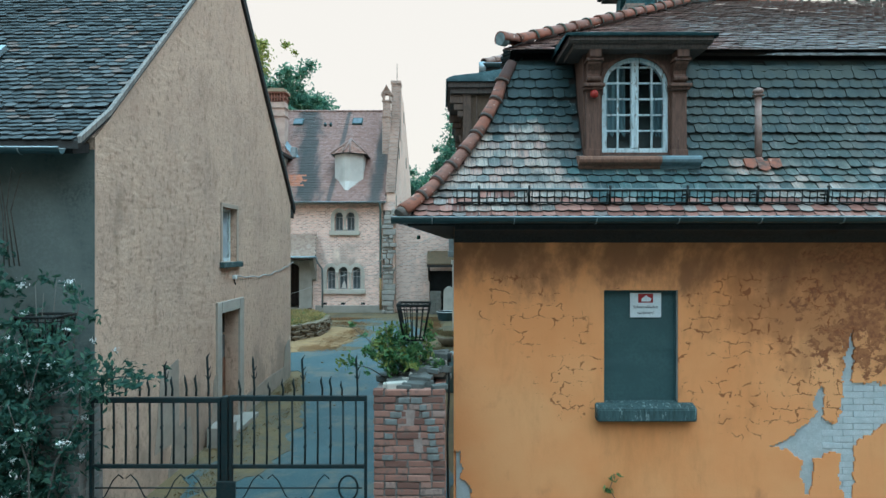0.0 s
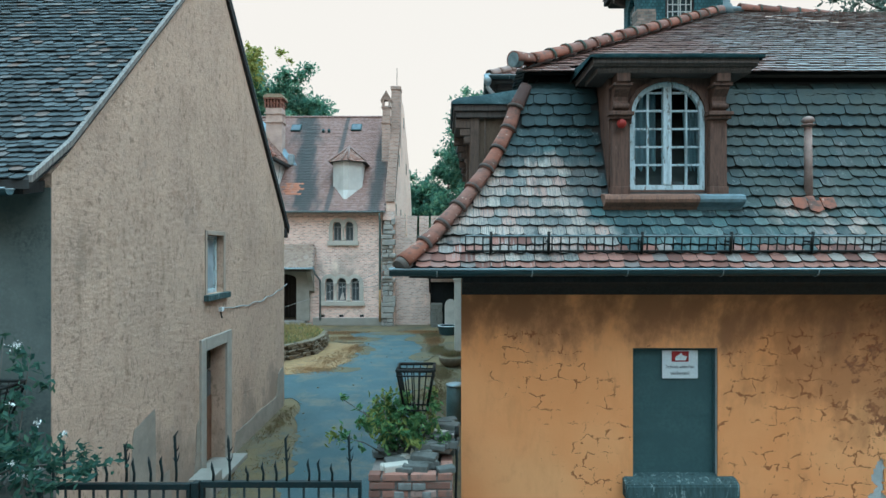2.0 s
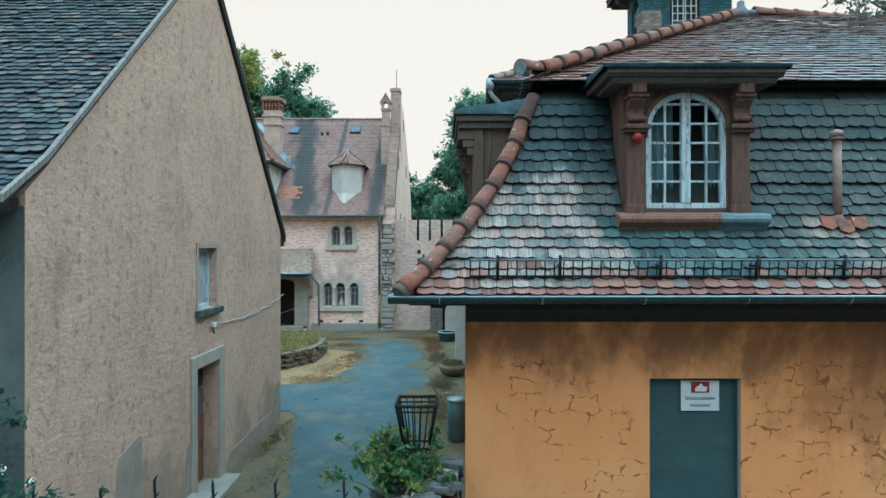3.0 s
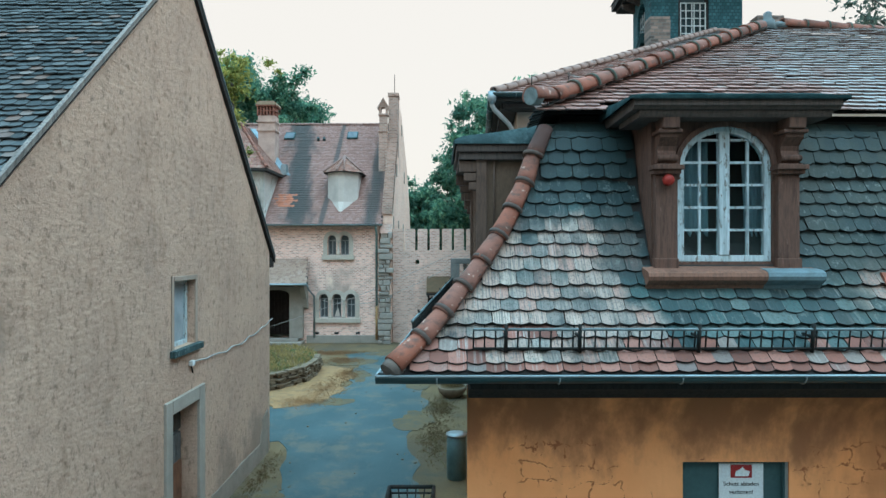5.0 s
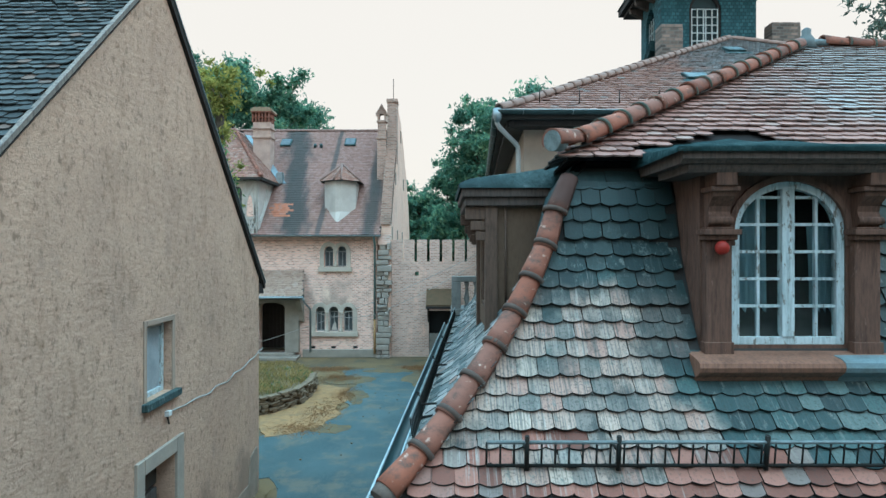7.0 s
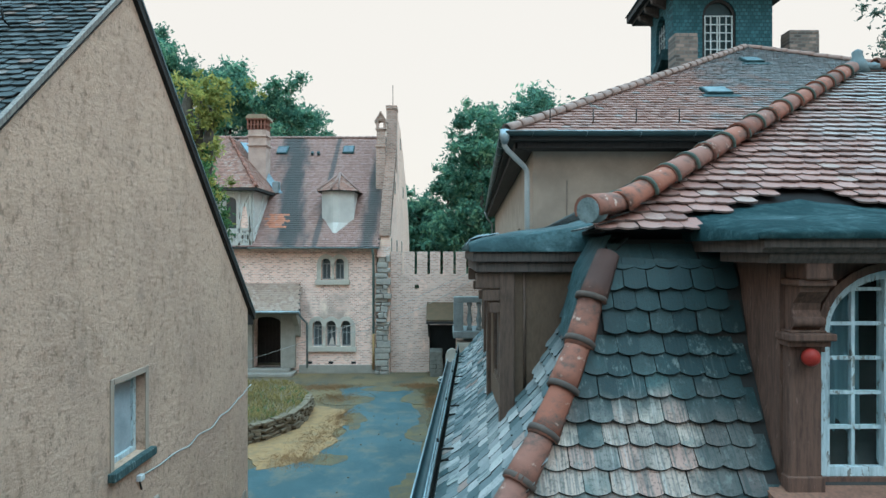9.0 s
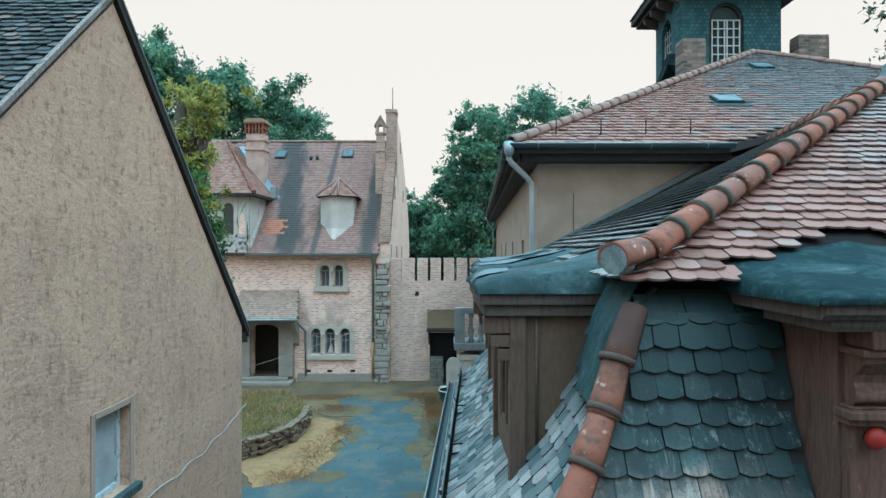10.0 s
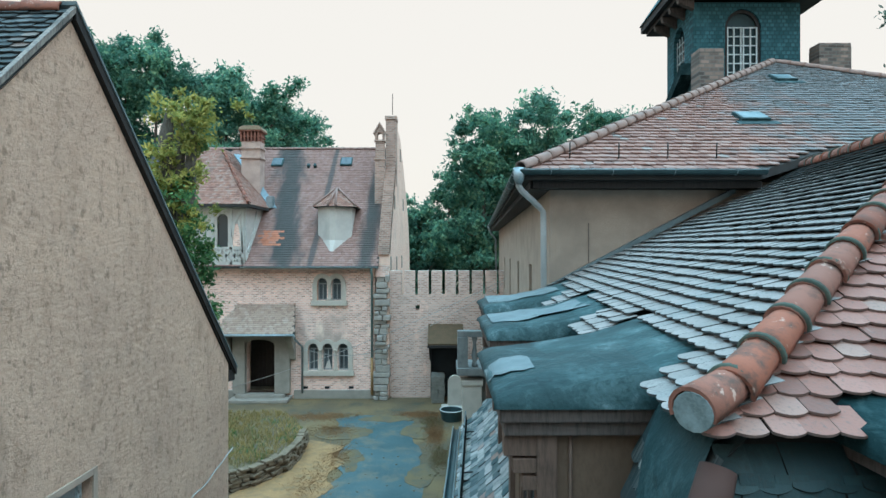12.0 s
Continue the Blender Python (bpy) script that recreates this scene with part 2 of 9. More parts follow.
m_far_tiles = both("far_red_tiles", stops=[(0.0, (0.235, 0.142, 0.12)), (0.5, (0.275, 0.17, 0.145)), (1.0, (0.30, 0.20, 0.175))], lichen_lo=0.75, dark_lo=0.56, dark=(0.10, 0.095, 0.09), dark_scale=0.7, streaks=((-7.45, -0.2, 6.5, 0.62, (0.05, 0.062, 0.062)), (-3.7, 0.05, 6.5, 0.42, (0.06, 0.068, 0.066)), (-6.2, 0.02, 6.5, 0.12, (0.09, 0.09, 0.086))))


def m_roughcast():
    k = Mat("roughcast_render", 0.95, spec=0.15)
    base = k.mix(k.mask(k.noise(0.7, 5, offset=(1, 5, 2)), 0.35, 0.7), (0.62, 0.437, 0.327), (0.53, 0.372, 0.282))
    # rain streaks and dark specks
    st = k.noise(3.2, 6, (1, 1, 0.4), 0.75)
    base = k.mix(k.math("MULTIPLY", k.mask(st, 0.48, 0.74), 0.55), base, (0.33, 0.225, 0.15))
    sp = k.noise(11, 6, (1, 1, 0.7), 0.75, offset=(2, 2, 2))
    base = k.mix(k.math("MULTIPLY", k.mask(sp, 0.545, 0.63), 0.62), base, (0.20, 0.14, 0.10))
    sp2 = k.noise(34, 4, (1, 1, 0.85), 0.75, offset=(7, 2, 5))
    base = k.mix(k.math("MULTIPLY", k.mask(sp2, 0.54, 0.64), 0.55), base, (0.27, 0.20, 0.15))
    fine = k.noise(48, 4, rough=0.75)
    base = k.mix(k.math("MULTIPLY", k.mask(fine, 0.5, 0.62), 0.35), base, (0.38, 0.275, 0.20))
    damp = k.math("ADD", k.noise(1.1, 6, (1, 1, 0.6), 0.7, offset=(3, 9, 1)), k.math("MULTIPLY", k.mask(k.axis(2), 2.2, 0.0), 0.22))
    base = k.mix(k.math("MULTIPLY", k.mask(damp, 0.56, 0.76), 0.6), base, (0.25, 0.20, 0.165))
    lump = k.noise(7, 4, (1, 1, 1.6))
    return k.done(base, k.math("ADD", k.math("MULTIPLY", fine, 0.6), lump), 0.75, 0.03)


def m_orange_coat():
    k = Mat("peeling_orange_plaster", 0.9, spec=0.2)
    x, z = k.axis(0), k.axis(2)
    a = k.mix(k.mask(k.noise(0.9, 5), 0.3, 0.72), (0.80, 0.345, 0.138), (0.73, 0.29, 0.105))
    a = k.mix(k.math("MULTIPLY", k.mask(k.noise(0.5, 3, offset=(9, 0, 1)), 0.45, 0.7), 0.6), a, (0.78, 0.395, 0.175))
    grime = k.noise(2.2, 6, (1, 1, 0.3), 0.7)
    a = k.mix(k.math("MULTIPLY", k.mask(grime, 0.5, 0.8), 0.4), a, (0.42, 0.18, 0.06))
    stain = k.math("ADD", k.noise(1.4, 5, (1, 1, 0.7), offset=(6, 0, 2)), k.math("MULTIPLY", k.math("MULTIPLY", k.mask(x, 3.0, 4.7), k.mask(z, 1.7, 2.8)), 0.36))
    a = k.mix(k.math("MULTIPLY", k.mask(stain, 0.56, 0.76), 0.7), a, (0.36, 0.145, 0.058))
    # brown drip stains under the eave, with the eave's shade blended into the colour
    drips_and_shade = k.math("ADD", k.noise(2.0, 6, (1, 1, 0.55), 0.65, offset=(3, 0, 7)), k.math("MULTIPLY", k.mask(z, 2.55, 3.45), 0.34))
    a = k.mix(k.math("MULTIPLY", k.mask(drips_and_shade, 0.60, 0.90), 0.85), a, (0.24, 0.105, 0.05))
    # brown undercoat where the paint has scaled off: upper right, and small islands
    right = k.math("MULTIPLY", k.mask(x, 3.3, 5.2), k.mask(z, 1.3, 2.4))
    flake = k.math("ADD", k.noise(6.5, 7, (1, 1, 1.2), 0.68, dist=0.3), k.math("MULTIPLY", right, 0.255))
    up = k.mask(z, 1.3, 2.5)
    flake = k.math("ADD", flake, k.math("MULTIPLY", up, 0.02))
    fl = k.mask(flake, 0.71, 0.725)
    a = k.mix(fl, a, k.ramp(k.noise(20, 3), [(0.3, (0.24, 0.095, 0.045)), (0.7, (0.40, 0.165, 0.07))]))
    # mesh of settlement cracks round the window and to its left
    warp = k.n.new("ShaderNodeVectorMath")
    warp.operation = "ADD"
    wobble = k.n.new("ShaderNodeTexNoise")
    wobble.inputs["Scale"].default_value, wobble.inputs["Detail"].default_value = 5.5, 6
    k.l.new(k.pos, wobble.inputs["Vector"])
    sc = k.n.new("ShaderNodeVectorMath")
    sc.operation = "SCALE"
    sc.inputs["Scale"].default_value = 0.25
    k.l.new(wobble.outputs["Color"], sc.inputs[0])
    k.l.new(k.pos, warp.inputs[0])
    k.l.new(sc.outputs[0], warp.inputs[1])
    ws = k.n.new("ShaderNodeSeparateXYZ")
    k.l.new(warp.outputs[0], ws.inputs[0])
    wc2 = k.n.new("ShaderNodeCombineXYZ")
    k.l.new(ws.outputs[0], wc2.inputs[0])
    k.l.new(ws.outputs[2], wc2.inputs[1])
    joint = k.n.new("ShaderNodeTexBrick")
    joint.inputs["Scale"].default_value = 1.0
    joint.inputs["Mortar Size"].default_value = 0.029
    joint.inputs["Mortar Smooth"].default_value = 1.0
    joint.inputs["Brick Width"].default_value, joint.inputs["Row Height"].default_value = 0.24, 0.155
    k.l.new(wc2.outputs[0], joint.inputs["Vector"])
    wide = k.math("MULTIPLY", k.mask(k.noise(5.5, 6, rough=0.8, offset=(1, 3, 8)), 0.46, 0.68), 0.53)
    line = k.math("GREATER_THAN", k.math("ADD", joint.outputs["Fac"], wide), 1.0)
    islands = k.mask(k.noise(11, 5, rough=0.6, offset=(2, 0, 6)), 0.68, 0.70)
    line = k.math("MAXIMUM", line, islands)
    zone = None
    for cx, cz, rad in ((1.70, 2.10, 0.40), (0.85, 3.0, 0.25), (1.3, 2.85, 0.35), (1.55, 2.45, 0.35), (3.45, 2.75, 0.45), (3.25, 2.2, 0.4), (4.2, 2.75, 0.6), (3.8, 1.8, 0.35), (4.6, 2.2, 0.6)):
        d = k.n.new("ShaderNodeVectorMath")
        d.operation = "DISTANCE"
        d.inputs[1].default_value = (cx, 7.12, cz)
        k.l.new(warp.outputs[0], d.inputs[0])
        one = k.mask(d.outputs["Value"], rad + 0.2, rad + 0.05)
        zone = one if zone is None else k.math("MAXIMUM", zone, one)
    zone = k.math("MULTIPLY", zone, k.mask(k.noise(2.6, 4, offset=(4, 4, 4)), 0.44, 0.50))
    line = k.math("MULTIPLY", line, zone)
    a = k.mix(k.math("MULTIPLY", line, 0.85), a, (0.25, 0.085, 0.032))
    fine = k.noise(40, 4)
    h = k.math("SUBTRACT", k.math("MULTIPLY", fine, 0.3), k.math("ADD", fl, line))
    return k.done(a, h, 0.5, 0.012)


def m_asphalt_make():
    k = Mat("worn_blue_grey_asphalt", 0.7, spec=0.45)
    a = k.mix(k.mask(k.noise(0.55, 6), 0.35, 0.7), (0.022, 0.064, 0.072), (0.044, 0.094, 0.104))
    a = k.mix(k.math("MULTIPLY", k.mask(k.noise(0.9, 7, rough=0.72, offset=(3, 1, 0)), 0.48, 0.64), 0.6), a, (0.155, 0.13, 0.085))
    g = k.noise(90, 2)
    a = k.mix(k.mask(g, 0.5, 0.8), a, (0.15, 0.17, 0.175))
    a = k.mix(k.mask(k.voronoi(4.0), 0.035, 0.015), a, (0.30, 0.28, 0.24))
    return k.done(a, g, 0.4, 0.006)


def m_ground_make():
    k = Mat("dry_earth_and_grass", 0.95, spec=0.1)
    a = k.mix(k.mask(k.noise(0.35, 6), 0.4, 0.62), (0.125, 0.10, 0.066), (0.20, 0.148, 0.08))
    a = k.mix(k.mask(k.noise(0.9, 6, offset=(5, 5, 0)), 0.5, 0.7), a, (0.085, 0.088, 0.07))
    f = k.noise(25, 5, rough=0.8)
    a = k.mix(k.math("MULTIPLY", k.mask(f, 0.4, 0.7), 0.6), a, (0.10, 0.085, 0.055))
    return k.done(a, f, 0.6, 0.03)


def m_leaves(name, c0, c1, c2):
    k = Mat(name, 0.6, spec=0.25)
    a = k.ramp(k.geo.outputs["Random Per Island"], [(0.0, c0), (0.55, c1), (1.0, c2)])
    a = k.mix(k.mask(k.noise(0.35, 3), 0.35, 0.7), a, tuple(v * 0.75 for v in c0), "MIX")
    m = k.done(a)
    # light shows through the blades
    tr = k.n.new("ShaderNodeBsdfTranslucent")
    k.l.new(a, tr.inputs[0])
    mx = k.n.new("ShaderNodeMixShader")
    mx.inputs[0].default_value = 0.5
    k.l.new(k.b.outputs[0], mx.inputs[1])
    k.l.new(tr.outputs[0], mx.inputs[2])
    k.l.new(mx.outputs[0], k.n["Material Output"].inputs[0])
    return m


def m_wood(name, c, c2, rough=0.75):
    k = Mat(name, rough, spec=0.25)
    g = k.noise(7, 5, (6, 6, 0.8), 0.7)
    a = k.mix(k.mask(g, 0.4, 0.68), c, c2)
    a = k.mix(k.math("MULTIPLY", k.mask(k.noise(3.0, 5), 0.52, 0.75), 0.6), a, tuple(v * 0.45 for v in c2))
    return k.done(a, g, 0.35, 0.006)


def m_flaked_wood(name, c, c2, bare, flakes=(0.60, 0.66, 0.6)):
    """Old paint on wood, streaked by rain and flaked to the bare grain."""
    k = Mat(name, 0.78, spec=0.2)
    g = k.noise(7, 5, (6, 6, 0.8), 0.7)
    a = k.mix(k.mask(g, 0.38, 0.68), c, c2)
    run = k.noise(5, 6, (2.2, 2.2, 0.25), 0.7, offset=(4, 4, 4))
    a = k.mix(k.math("MULTIPLY", k.mask(run, 0.5, 0.7), 0.75), a, tuple(v * 0.4 for v in c2))
    fl = k.noise(13, 6, (1.6, 1.6, 0.6), 0.72, offset=(9, 2, 1))
    a = k.mix(k.math("MULTIPLY", k.mask(fl, flakes[0], flakes[1]), flakes[2]), a, bare)
    return k.done(a, k.math("ADD", g, k.math("MULTIPLY", fl, 0.8)), 0.4, 0.006)


def m_terracotta(sooty=False):
    k = Mat("dark_topped_terracotta" if sooty else "weathered_terracotta", 0.8, spec=0.3)
    r = k.n.new("ShaderNodeObjectInfo").outputs["Random"]
    a = k.ramp(r, [(0.0, (0.165, 0.066, 0.046)), (0.5, (0.275, 0.100, 0.062)), (1.0, (0.22, 0.105, 0.079))])
    a = k.mix(k.mask(k.noise(6, 7, (1, 1, 1.6), 0.75), 0.46, 0.66), a, (0.105, 0.068, 0.055))
    a = k.mix(k.mask(k.noise(16, 4, offset=(3, 3, 3)), 0.62, 0.72), a, (0.46, 0.33, 0.27))
    if sooty:
        # darker towards the top, below the upper roof
        g = k.math("ADD", k.noise(2.5, 4, offset=(1, 7, 3)), k.math("MULTIPLY", k.mask(k.axis(2), 5.3, 6.0), 0.6))
        a = k.mix(k.mask(g, 0.62, 0.95), a, (0.075, 0.042, 0.035))
    return k.done(a, k.noise(40, 4), 0.3, 0.004)


m_render = m_roughcast()
m_orange = m_orange_coat()
m_asphalt = m_asphalt_make()
m_ground = m_ground_make()
m_hip = m_terracotta()
m_hip_dark_top = m_terracotta(True)
m_collar = plain("mossy_mortar", (0.075, 0.095, 0.075), (0.035, 0.045, 0.038), 11, 0.95, 0, 0.6)
m_mortar = plain("blue_grey_mortar", (0.24, 0.30, 0.305), (0.11, 0.14, 0.14), 14, 0.95, 0, 0.6)
m_batten = plain("dark_roof_underside", (0.05, 0.05, 0.048), (0.03, 0.03, 0.03), 2, 0.95)
m_brown = m_flaked_wood("brown_painted_wood", (0.145, 0.084, 0.062), (0.088, 0.053, 0.043), (0.21, 0.135, 0.105))
# The shade under the lead caps is put into this brown.
m_side_brown = m_wood("shaded_brown_boards", (0.135, 0.09, 0.068), (0.08, 0.056, 0.045))
m_cheek = plain("olive_brown_boarding", (0.155, 0.105, 0.072), (0.115, 0.082, 0.06), 2.5, 0.85, 0, 0.15, 45, (1, 1, 0.4))
m_fascia = m_wood("dark_brown_fascia", (0.105, 0.085, 0.075), (0.06, 0.05, 0.045))
m_sill_brown = m_wood("worn_orange_brown_sill", (0.24, 0.125, 0.085), (0.15, 0.085, 0.063))
# Black that stands in for the dark gap in shade under the upper eave.
m_eave_shade = plain("eave_shade_black", (0.012, 0.011, 0.011), (0.007, 0.007, 0.007), 5, 0.95, 0, 0.2)
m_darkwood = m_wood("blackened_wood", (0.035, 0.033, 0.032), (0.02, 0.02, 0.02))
m_white_wood = m_flaked_wood("flaking_white_blue_paint", (0.56, 0.66, 0.69), (0.36, 0.46, 0.49), (0.15, 0.135, 0.11), (0.56, 0.60, 0.85))


def m_lead_make(name, dim):
    k = Mat(name, 0.62 if dim > 0.9 else 0.9, 0.0, 0.2 if dim > 0.9 else 0.06)
    big = k.math("ADD", k.math("MULTIPLY", k.noise(2.6, 5, rough=0.65, dist=0.6), 0.66), k.math("MULTIPLY", k.noise(15, 6, rough=0.75, dist=0.8), 0.36))
    a = k.ramp(big, [(0.3, tuple(v * dim for v in (0.009, 0.026, 0.029))), (0.48, tuple(v * dim for v in (0.019, 0.046, 0.050))), (0.58, tuple(v * dim for v in (0.040, 0.078, 0.083))), (0.66, tuple(v * dim for v in (0.10, 0.15, 0.16)))])
    fold = k.noise(5.5, 3, (1, 1, 1), 0.5, offset=(1, 1, 1), dist=0.3)
    return k.done(a, k.math("ADD", fold, k.math("MULTIPLY", k.noise(26, 3), 0.3)), 0.8, 0.03)


m_lead = m_lead_make("rumpled_grey_green_lead", 1.0)
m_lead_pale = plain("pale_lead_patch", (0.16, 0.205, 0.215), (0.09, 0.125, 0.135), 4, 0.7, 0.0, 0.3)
m_lead_old = m_lead_make("blackened_green_lead", 0.55)
m_lead_mossy = m_lead_make("dark_mossy_lead", 0.8)
m_lead_mid = m_lead_make("blue_green_lead_sheet", 1.3)
m_zinc = plain("dull_zinc", (0.34, 0.42, 0.45), (0.22, 0.28, 0.3), 5, 0.42, 0.6, 0.1)
m_dark_gutter = plain("dark_green_gutter", (0.045, 0.085, 0.092), (0.028, 0.052, 0.058), 5, 0.45, 0.3, 0.1)
m_rail = plain("dull_teal_rail", (0.22, 0.27, 0.28), (0.10, 0.14, 0.145), 9, 0.6, 0.3, 0.1)
m_gate_iron = plain("teal_black_iron", (0.014, 0.028, 0.030), (0.03, 0.03, 0.027), 16, 0.6, 0.3, 0.3)
m_iron = plain("black_rusty_iron", (0.013, 0.019, 0.019), (0.03, 0.021, 0.016), 14, 0.7, 0.3, 0.25)
m_stone = plain("grey_sandstone", (0.34, 0.32, 0.28), (0.24, 0.23, 0.205), 2.5, 0.9, 0, 0.4)
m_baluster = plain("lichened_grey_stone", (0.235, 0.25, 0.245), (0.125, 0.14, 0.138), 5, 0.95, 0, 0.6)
m_capstone = plain("mossy_grey_slab", (0.135, 0.14, 0.13), (0.06, 0.068, 0.063), 7, 0.95, 0, 0.6)
m_bed_stone = plain("brown_field_stone", (0.225, 0.175, 0.12), (0.10, 0.083, 0.058), 5, 0.95, 0, 0.6)
m_flaked_blue = plain("flaked_blue_paint", (0.17, 0.25, 0.28), (0.11, 0.145, 0.15), 9, 0.7, 0, 0.4)
m_sill = m_flaked_wood("worn_teal_sill", (0.062, 0.105, 0.107), (0.035, 0.062, 0.064), (0.26, 0.33, 0.33), (0.57, 0.63, 0.7))
m_pale_stone = plain("pale_limestone", (0.55, 0.515, 0.45), (0.42, 0.39, 0.34), 3, 0.9, 0, 0.3)
m_boarding = plain("dark_green_window_board", (0.058, 0.108, 0.11), (0.042, 0.08, 0.084), 1.8, 0.5, 0, 0.12, 25)
m_parapet = brick_surface("brown_parapet_brick", (0.46, 0.29, 0.23), (0.20, 0.12, 0.095), (0.44, 0.39, 0.34), bw=0.24, bh=0.09, stain=(0.17, 0.16, 0.145))
m_quoin = plain("teal_grey_rubble", (0.40, 0.375, 0.335), (0.235, 0.24, 0.23), 4, 0.95, 0, 0.6)
m_bay_timber = plain("bleached_white_timber", (0.58, 0.58, 0.54), (0.44, 0.44, 0.42), 6, 0.85, 0, 0.3)
m_brick_far = brick_surface("pale_pink_brickwork", (0.93, 0.61, 0.50), (0.42, 0.23, 0.18), (0.86, 0.72, 0.64), bw=0.20, bh=0.08, stain=(0.40, 0.325, 0.28), dust=0.10)
m_brick_far_side = brick_surface("pale_gable_brickwork", (0.86, 0.60, 0.48), (0.66, 0.43, 0.34), (0.82, 0.66, 0.56), True, stain=(0.62, 0.46, 0.38), dust=0.08)
m_wall_far = brick_surface("battlement_brickwork", (0.72, 0.50, 0.41), (0.37, 0.215, 0.17), (0.66, 0.57, 0.51), bw=0.20, bh=0.08, stain=(0.28, 0.24, 0.21), dust=0.10)
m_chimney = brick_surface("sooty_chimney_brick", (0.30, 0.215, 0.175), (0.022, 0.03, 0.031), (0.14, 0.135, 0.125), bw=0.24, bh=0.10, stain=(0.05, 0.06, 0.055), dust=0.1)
m_plaster = plain("beige_grey_plaster", (0.43, 0.345, 0.275), (0.28, 0.23, 0.19), 1.6, 0.92, 0, 0.35)
m_white_plaster = plain("dirty_white_plaster", (0.60, 0.575, 0.53), (0.42, 0.40, 0.37), 1.2, 0.92, 0, 0.25)
m_shingle = brick_surface("teal_slate_shingles", (0.050, 0.135, 0.155), (0.018, 0.068, 0.08), (0.022, 0.058, 0.068), False, 0.14, 0.12, stain=(0.025, 0.075, 0.085), dust=0.0)
m_shingle_side = brick_surface("teal_slate_shingles_side", (0.050, 0.135, 0.155), (0.018, 0.068, 0.08), (0.022, 0.058, 0.068), True, 0.14, 0.12, stain=(0.025, 0.075, 0.085), dust=0.0)
m_grey_brick = plain("mossy_grey_brick", (0.20, 0.20, 0.18), (0.12, 0.13, 0.12), 8, 0.95, 0, 0.5)
m_trunk = m_wood("bark", (0.13, 0.12, 0.105), (0.07, 0.06, 0.05), 0.95)
m_ridge_far = plain("dull_pink_ridge_tiles", (0.30, 0.20, 0.17), (0.20, 0.15, 0.135), 6, 0.9)
m_chimney_plaster = plain("stained_pink_plaster", (0.55, 0.42, 0.36), (0.36, 0.27, 0.23), 2.2, 0.92, 0, 0.3)
m_leaf_far = m_leaves("dark_wood_leaves", (0.104, 0.238, 0.177), (0.177, 0.360, 0.250), (0.305, 0.476, 0.293))
m_leaf_deep = m_leaves("deep_green_leaves", (0.085, 0.207, 0.152), (0.152, 0.317, 0.207), (0.281, 0.439, 0.256))
m_leaf_yellow = m_leaves("yellowing_creeper_leaves", (0.24, 0.29, 0.085), (0.44, 0.43, 0.12), (0.62, 0.54, 0.16))
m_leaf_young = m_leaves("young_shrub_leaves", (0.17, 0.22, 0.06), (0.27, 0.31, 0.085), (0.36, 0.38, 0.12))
m_leaf_near = m_leaves("fresh_shrub_leaves", (0.065, 0.16, 0.068), (0.12, 0.255, 0.095), (0.21, 0.33, 0.12))
m_leaf_rose = m_leaves("blue_green_rose_leaves", (0.03, 0.085, 0.068), (0.06, 0.14, 0.10), (0.10, 0.19, 0.12))
m_leaf_grey = m_leaves("grey_green_sparse_leaves", (0.10, 0.14, 0.115), (0.16, 0.21, 0.17), (0.24, 0.29, 0.22))
m_petal = plain("white_petals", (0.75, 0.75, 0.72), (0.6, 0.62, 0.6), 30, 0.7, 0, 0)
m_straw = m_leaves("dry_grass_blades", (0.36, 0.21, 0.105), (0.46, 0.28, 0.145), (0.26, 0.175, 0.10))
m_brown_weed = m_leaves("withered_weeds", (0.19, 0.135, 0.075), (0.27, 0.185, 0.095), (0.23, 0.235, 0.11))
m_green_grass = m_leaves("green_grass_blades", (0.24, 0.205, 0.085), (0.42, 0.33, 0.13), (0.56, 0.43, 0.19))
m_glass = Mat("window_glass", 0.06, spec=0.5)
m_glass.b.inputs["Transmission Weight"].default_value = 0.0
m_glass = m_glass.done((0.02, 0.035, 0.04))
m_clear = Mat("thin_pane", 0.04, spec=0.5)
m_clear.b.inputs["Transmission Weight"].default_value = 1.0
m_clear.b.inputs["IOR"].default_value = 1.08
m_clear = m_clear.done((0.75, 0.85, 0.86))
m_curtain = plain("blue_grey_curtain", (0.24, 0.33, 0.36), (0.12, 0.18, 0.2), 5, 0.95, 0, 0.2, 30, (3, 1, 0.2))
m_red_ball = plain("red_enamel", (0.36, 0.03, 0.02), (0.2, 0.018, 0.014), 20, 0.5)
m_white = plain("white_sheet", (0.72, 0.76, 0.76), (0.62, 0.68, 0.7), 8, 0.6)
m_sign_red = plain("sign_red", (0.35, 0.03, 0.03), (0.25, 0.03, 0.03), 9, 0.5)
m_ink = plain("black_ink", (0.02, 0.02, 0.02), (0.03, 0.03, 0.03), 9, 0.5)
m_white_brick = plain("flaking_white_limewash", (0.56, 0.60, 0.61), (0.43, 0.48, 0.49), 9, 0.9, 0, 0.4)
m_grey_base = plain("grey_undercoat_mortar", (0.50, 0.54, 0.545), (0.34, 0.38, 0.385), 5, 0.95, 0, 0.6)


def m_pillar_brick_make():
    k = Mat("old_red_pillar_brick", 0.92, spec=0.15)
    r = k.n.new("ShaderNodeObjectInfo").outputs["Random"]
    a = k.ramp(r, [(0.0, (0.17, 0.085, 0.066)), (0.4, (0.285, 0.14, 0.105)), (0.85, (0.36, 0.19, 0.145)), (1.0, (0.33, 0.235, 0.20))])
    a = k.mix(k.mask(k.noise(12, 5, rough=0.7), 0.5, 0.7), a, (0.17, 0.12, 0.10))
    return k.done(a, k.noise(35, 5), 0.5, 0.008)


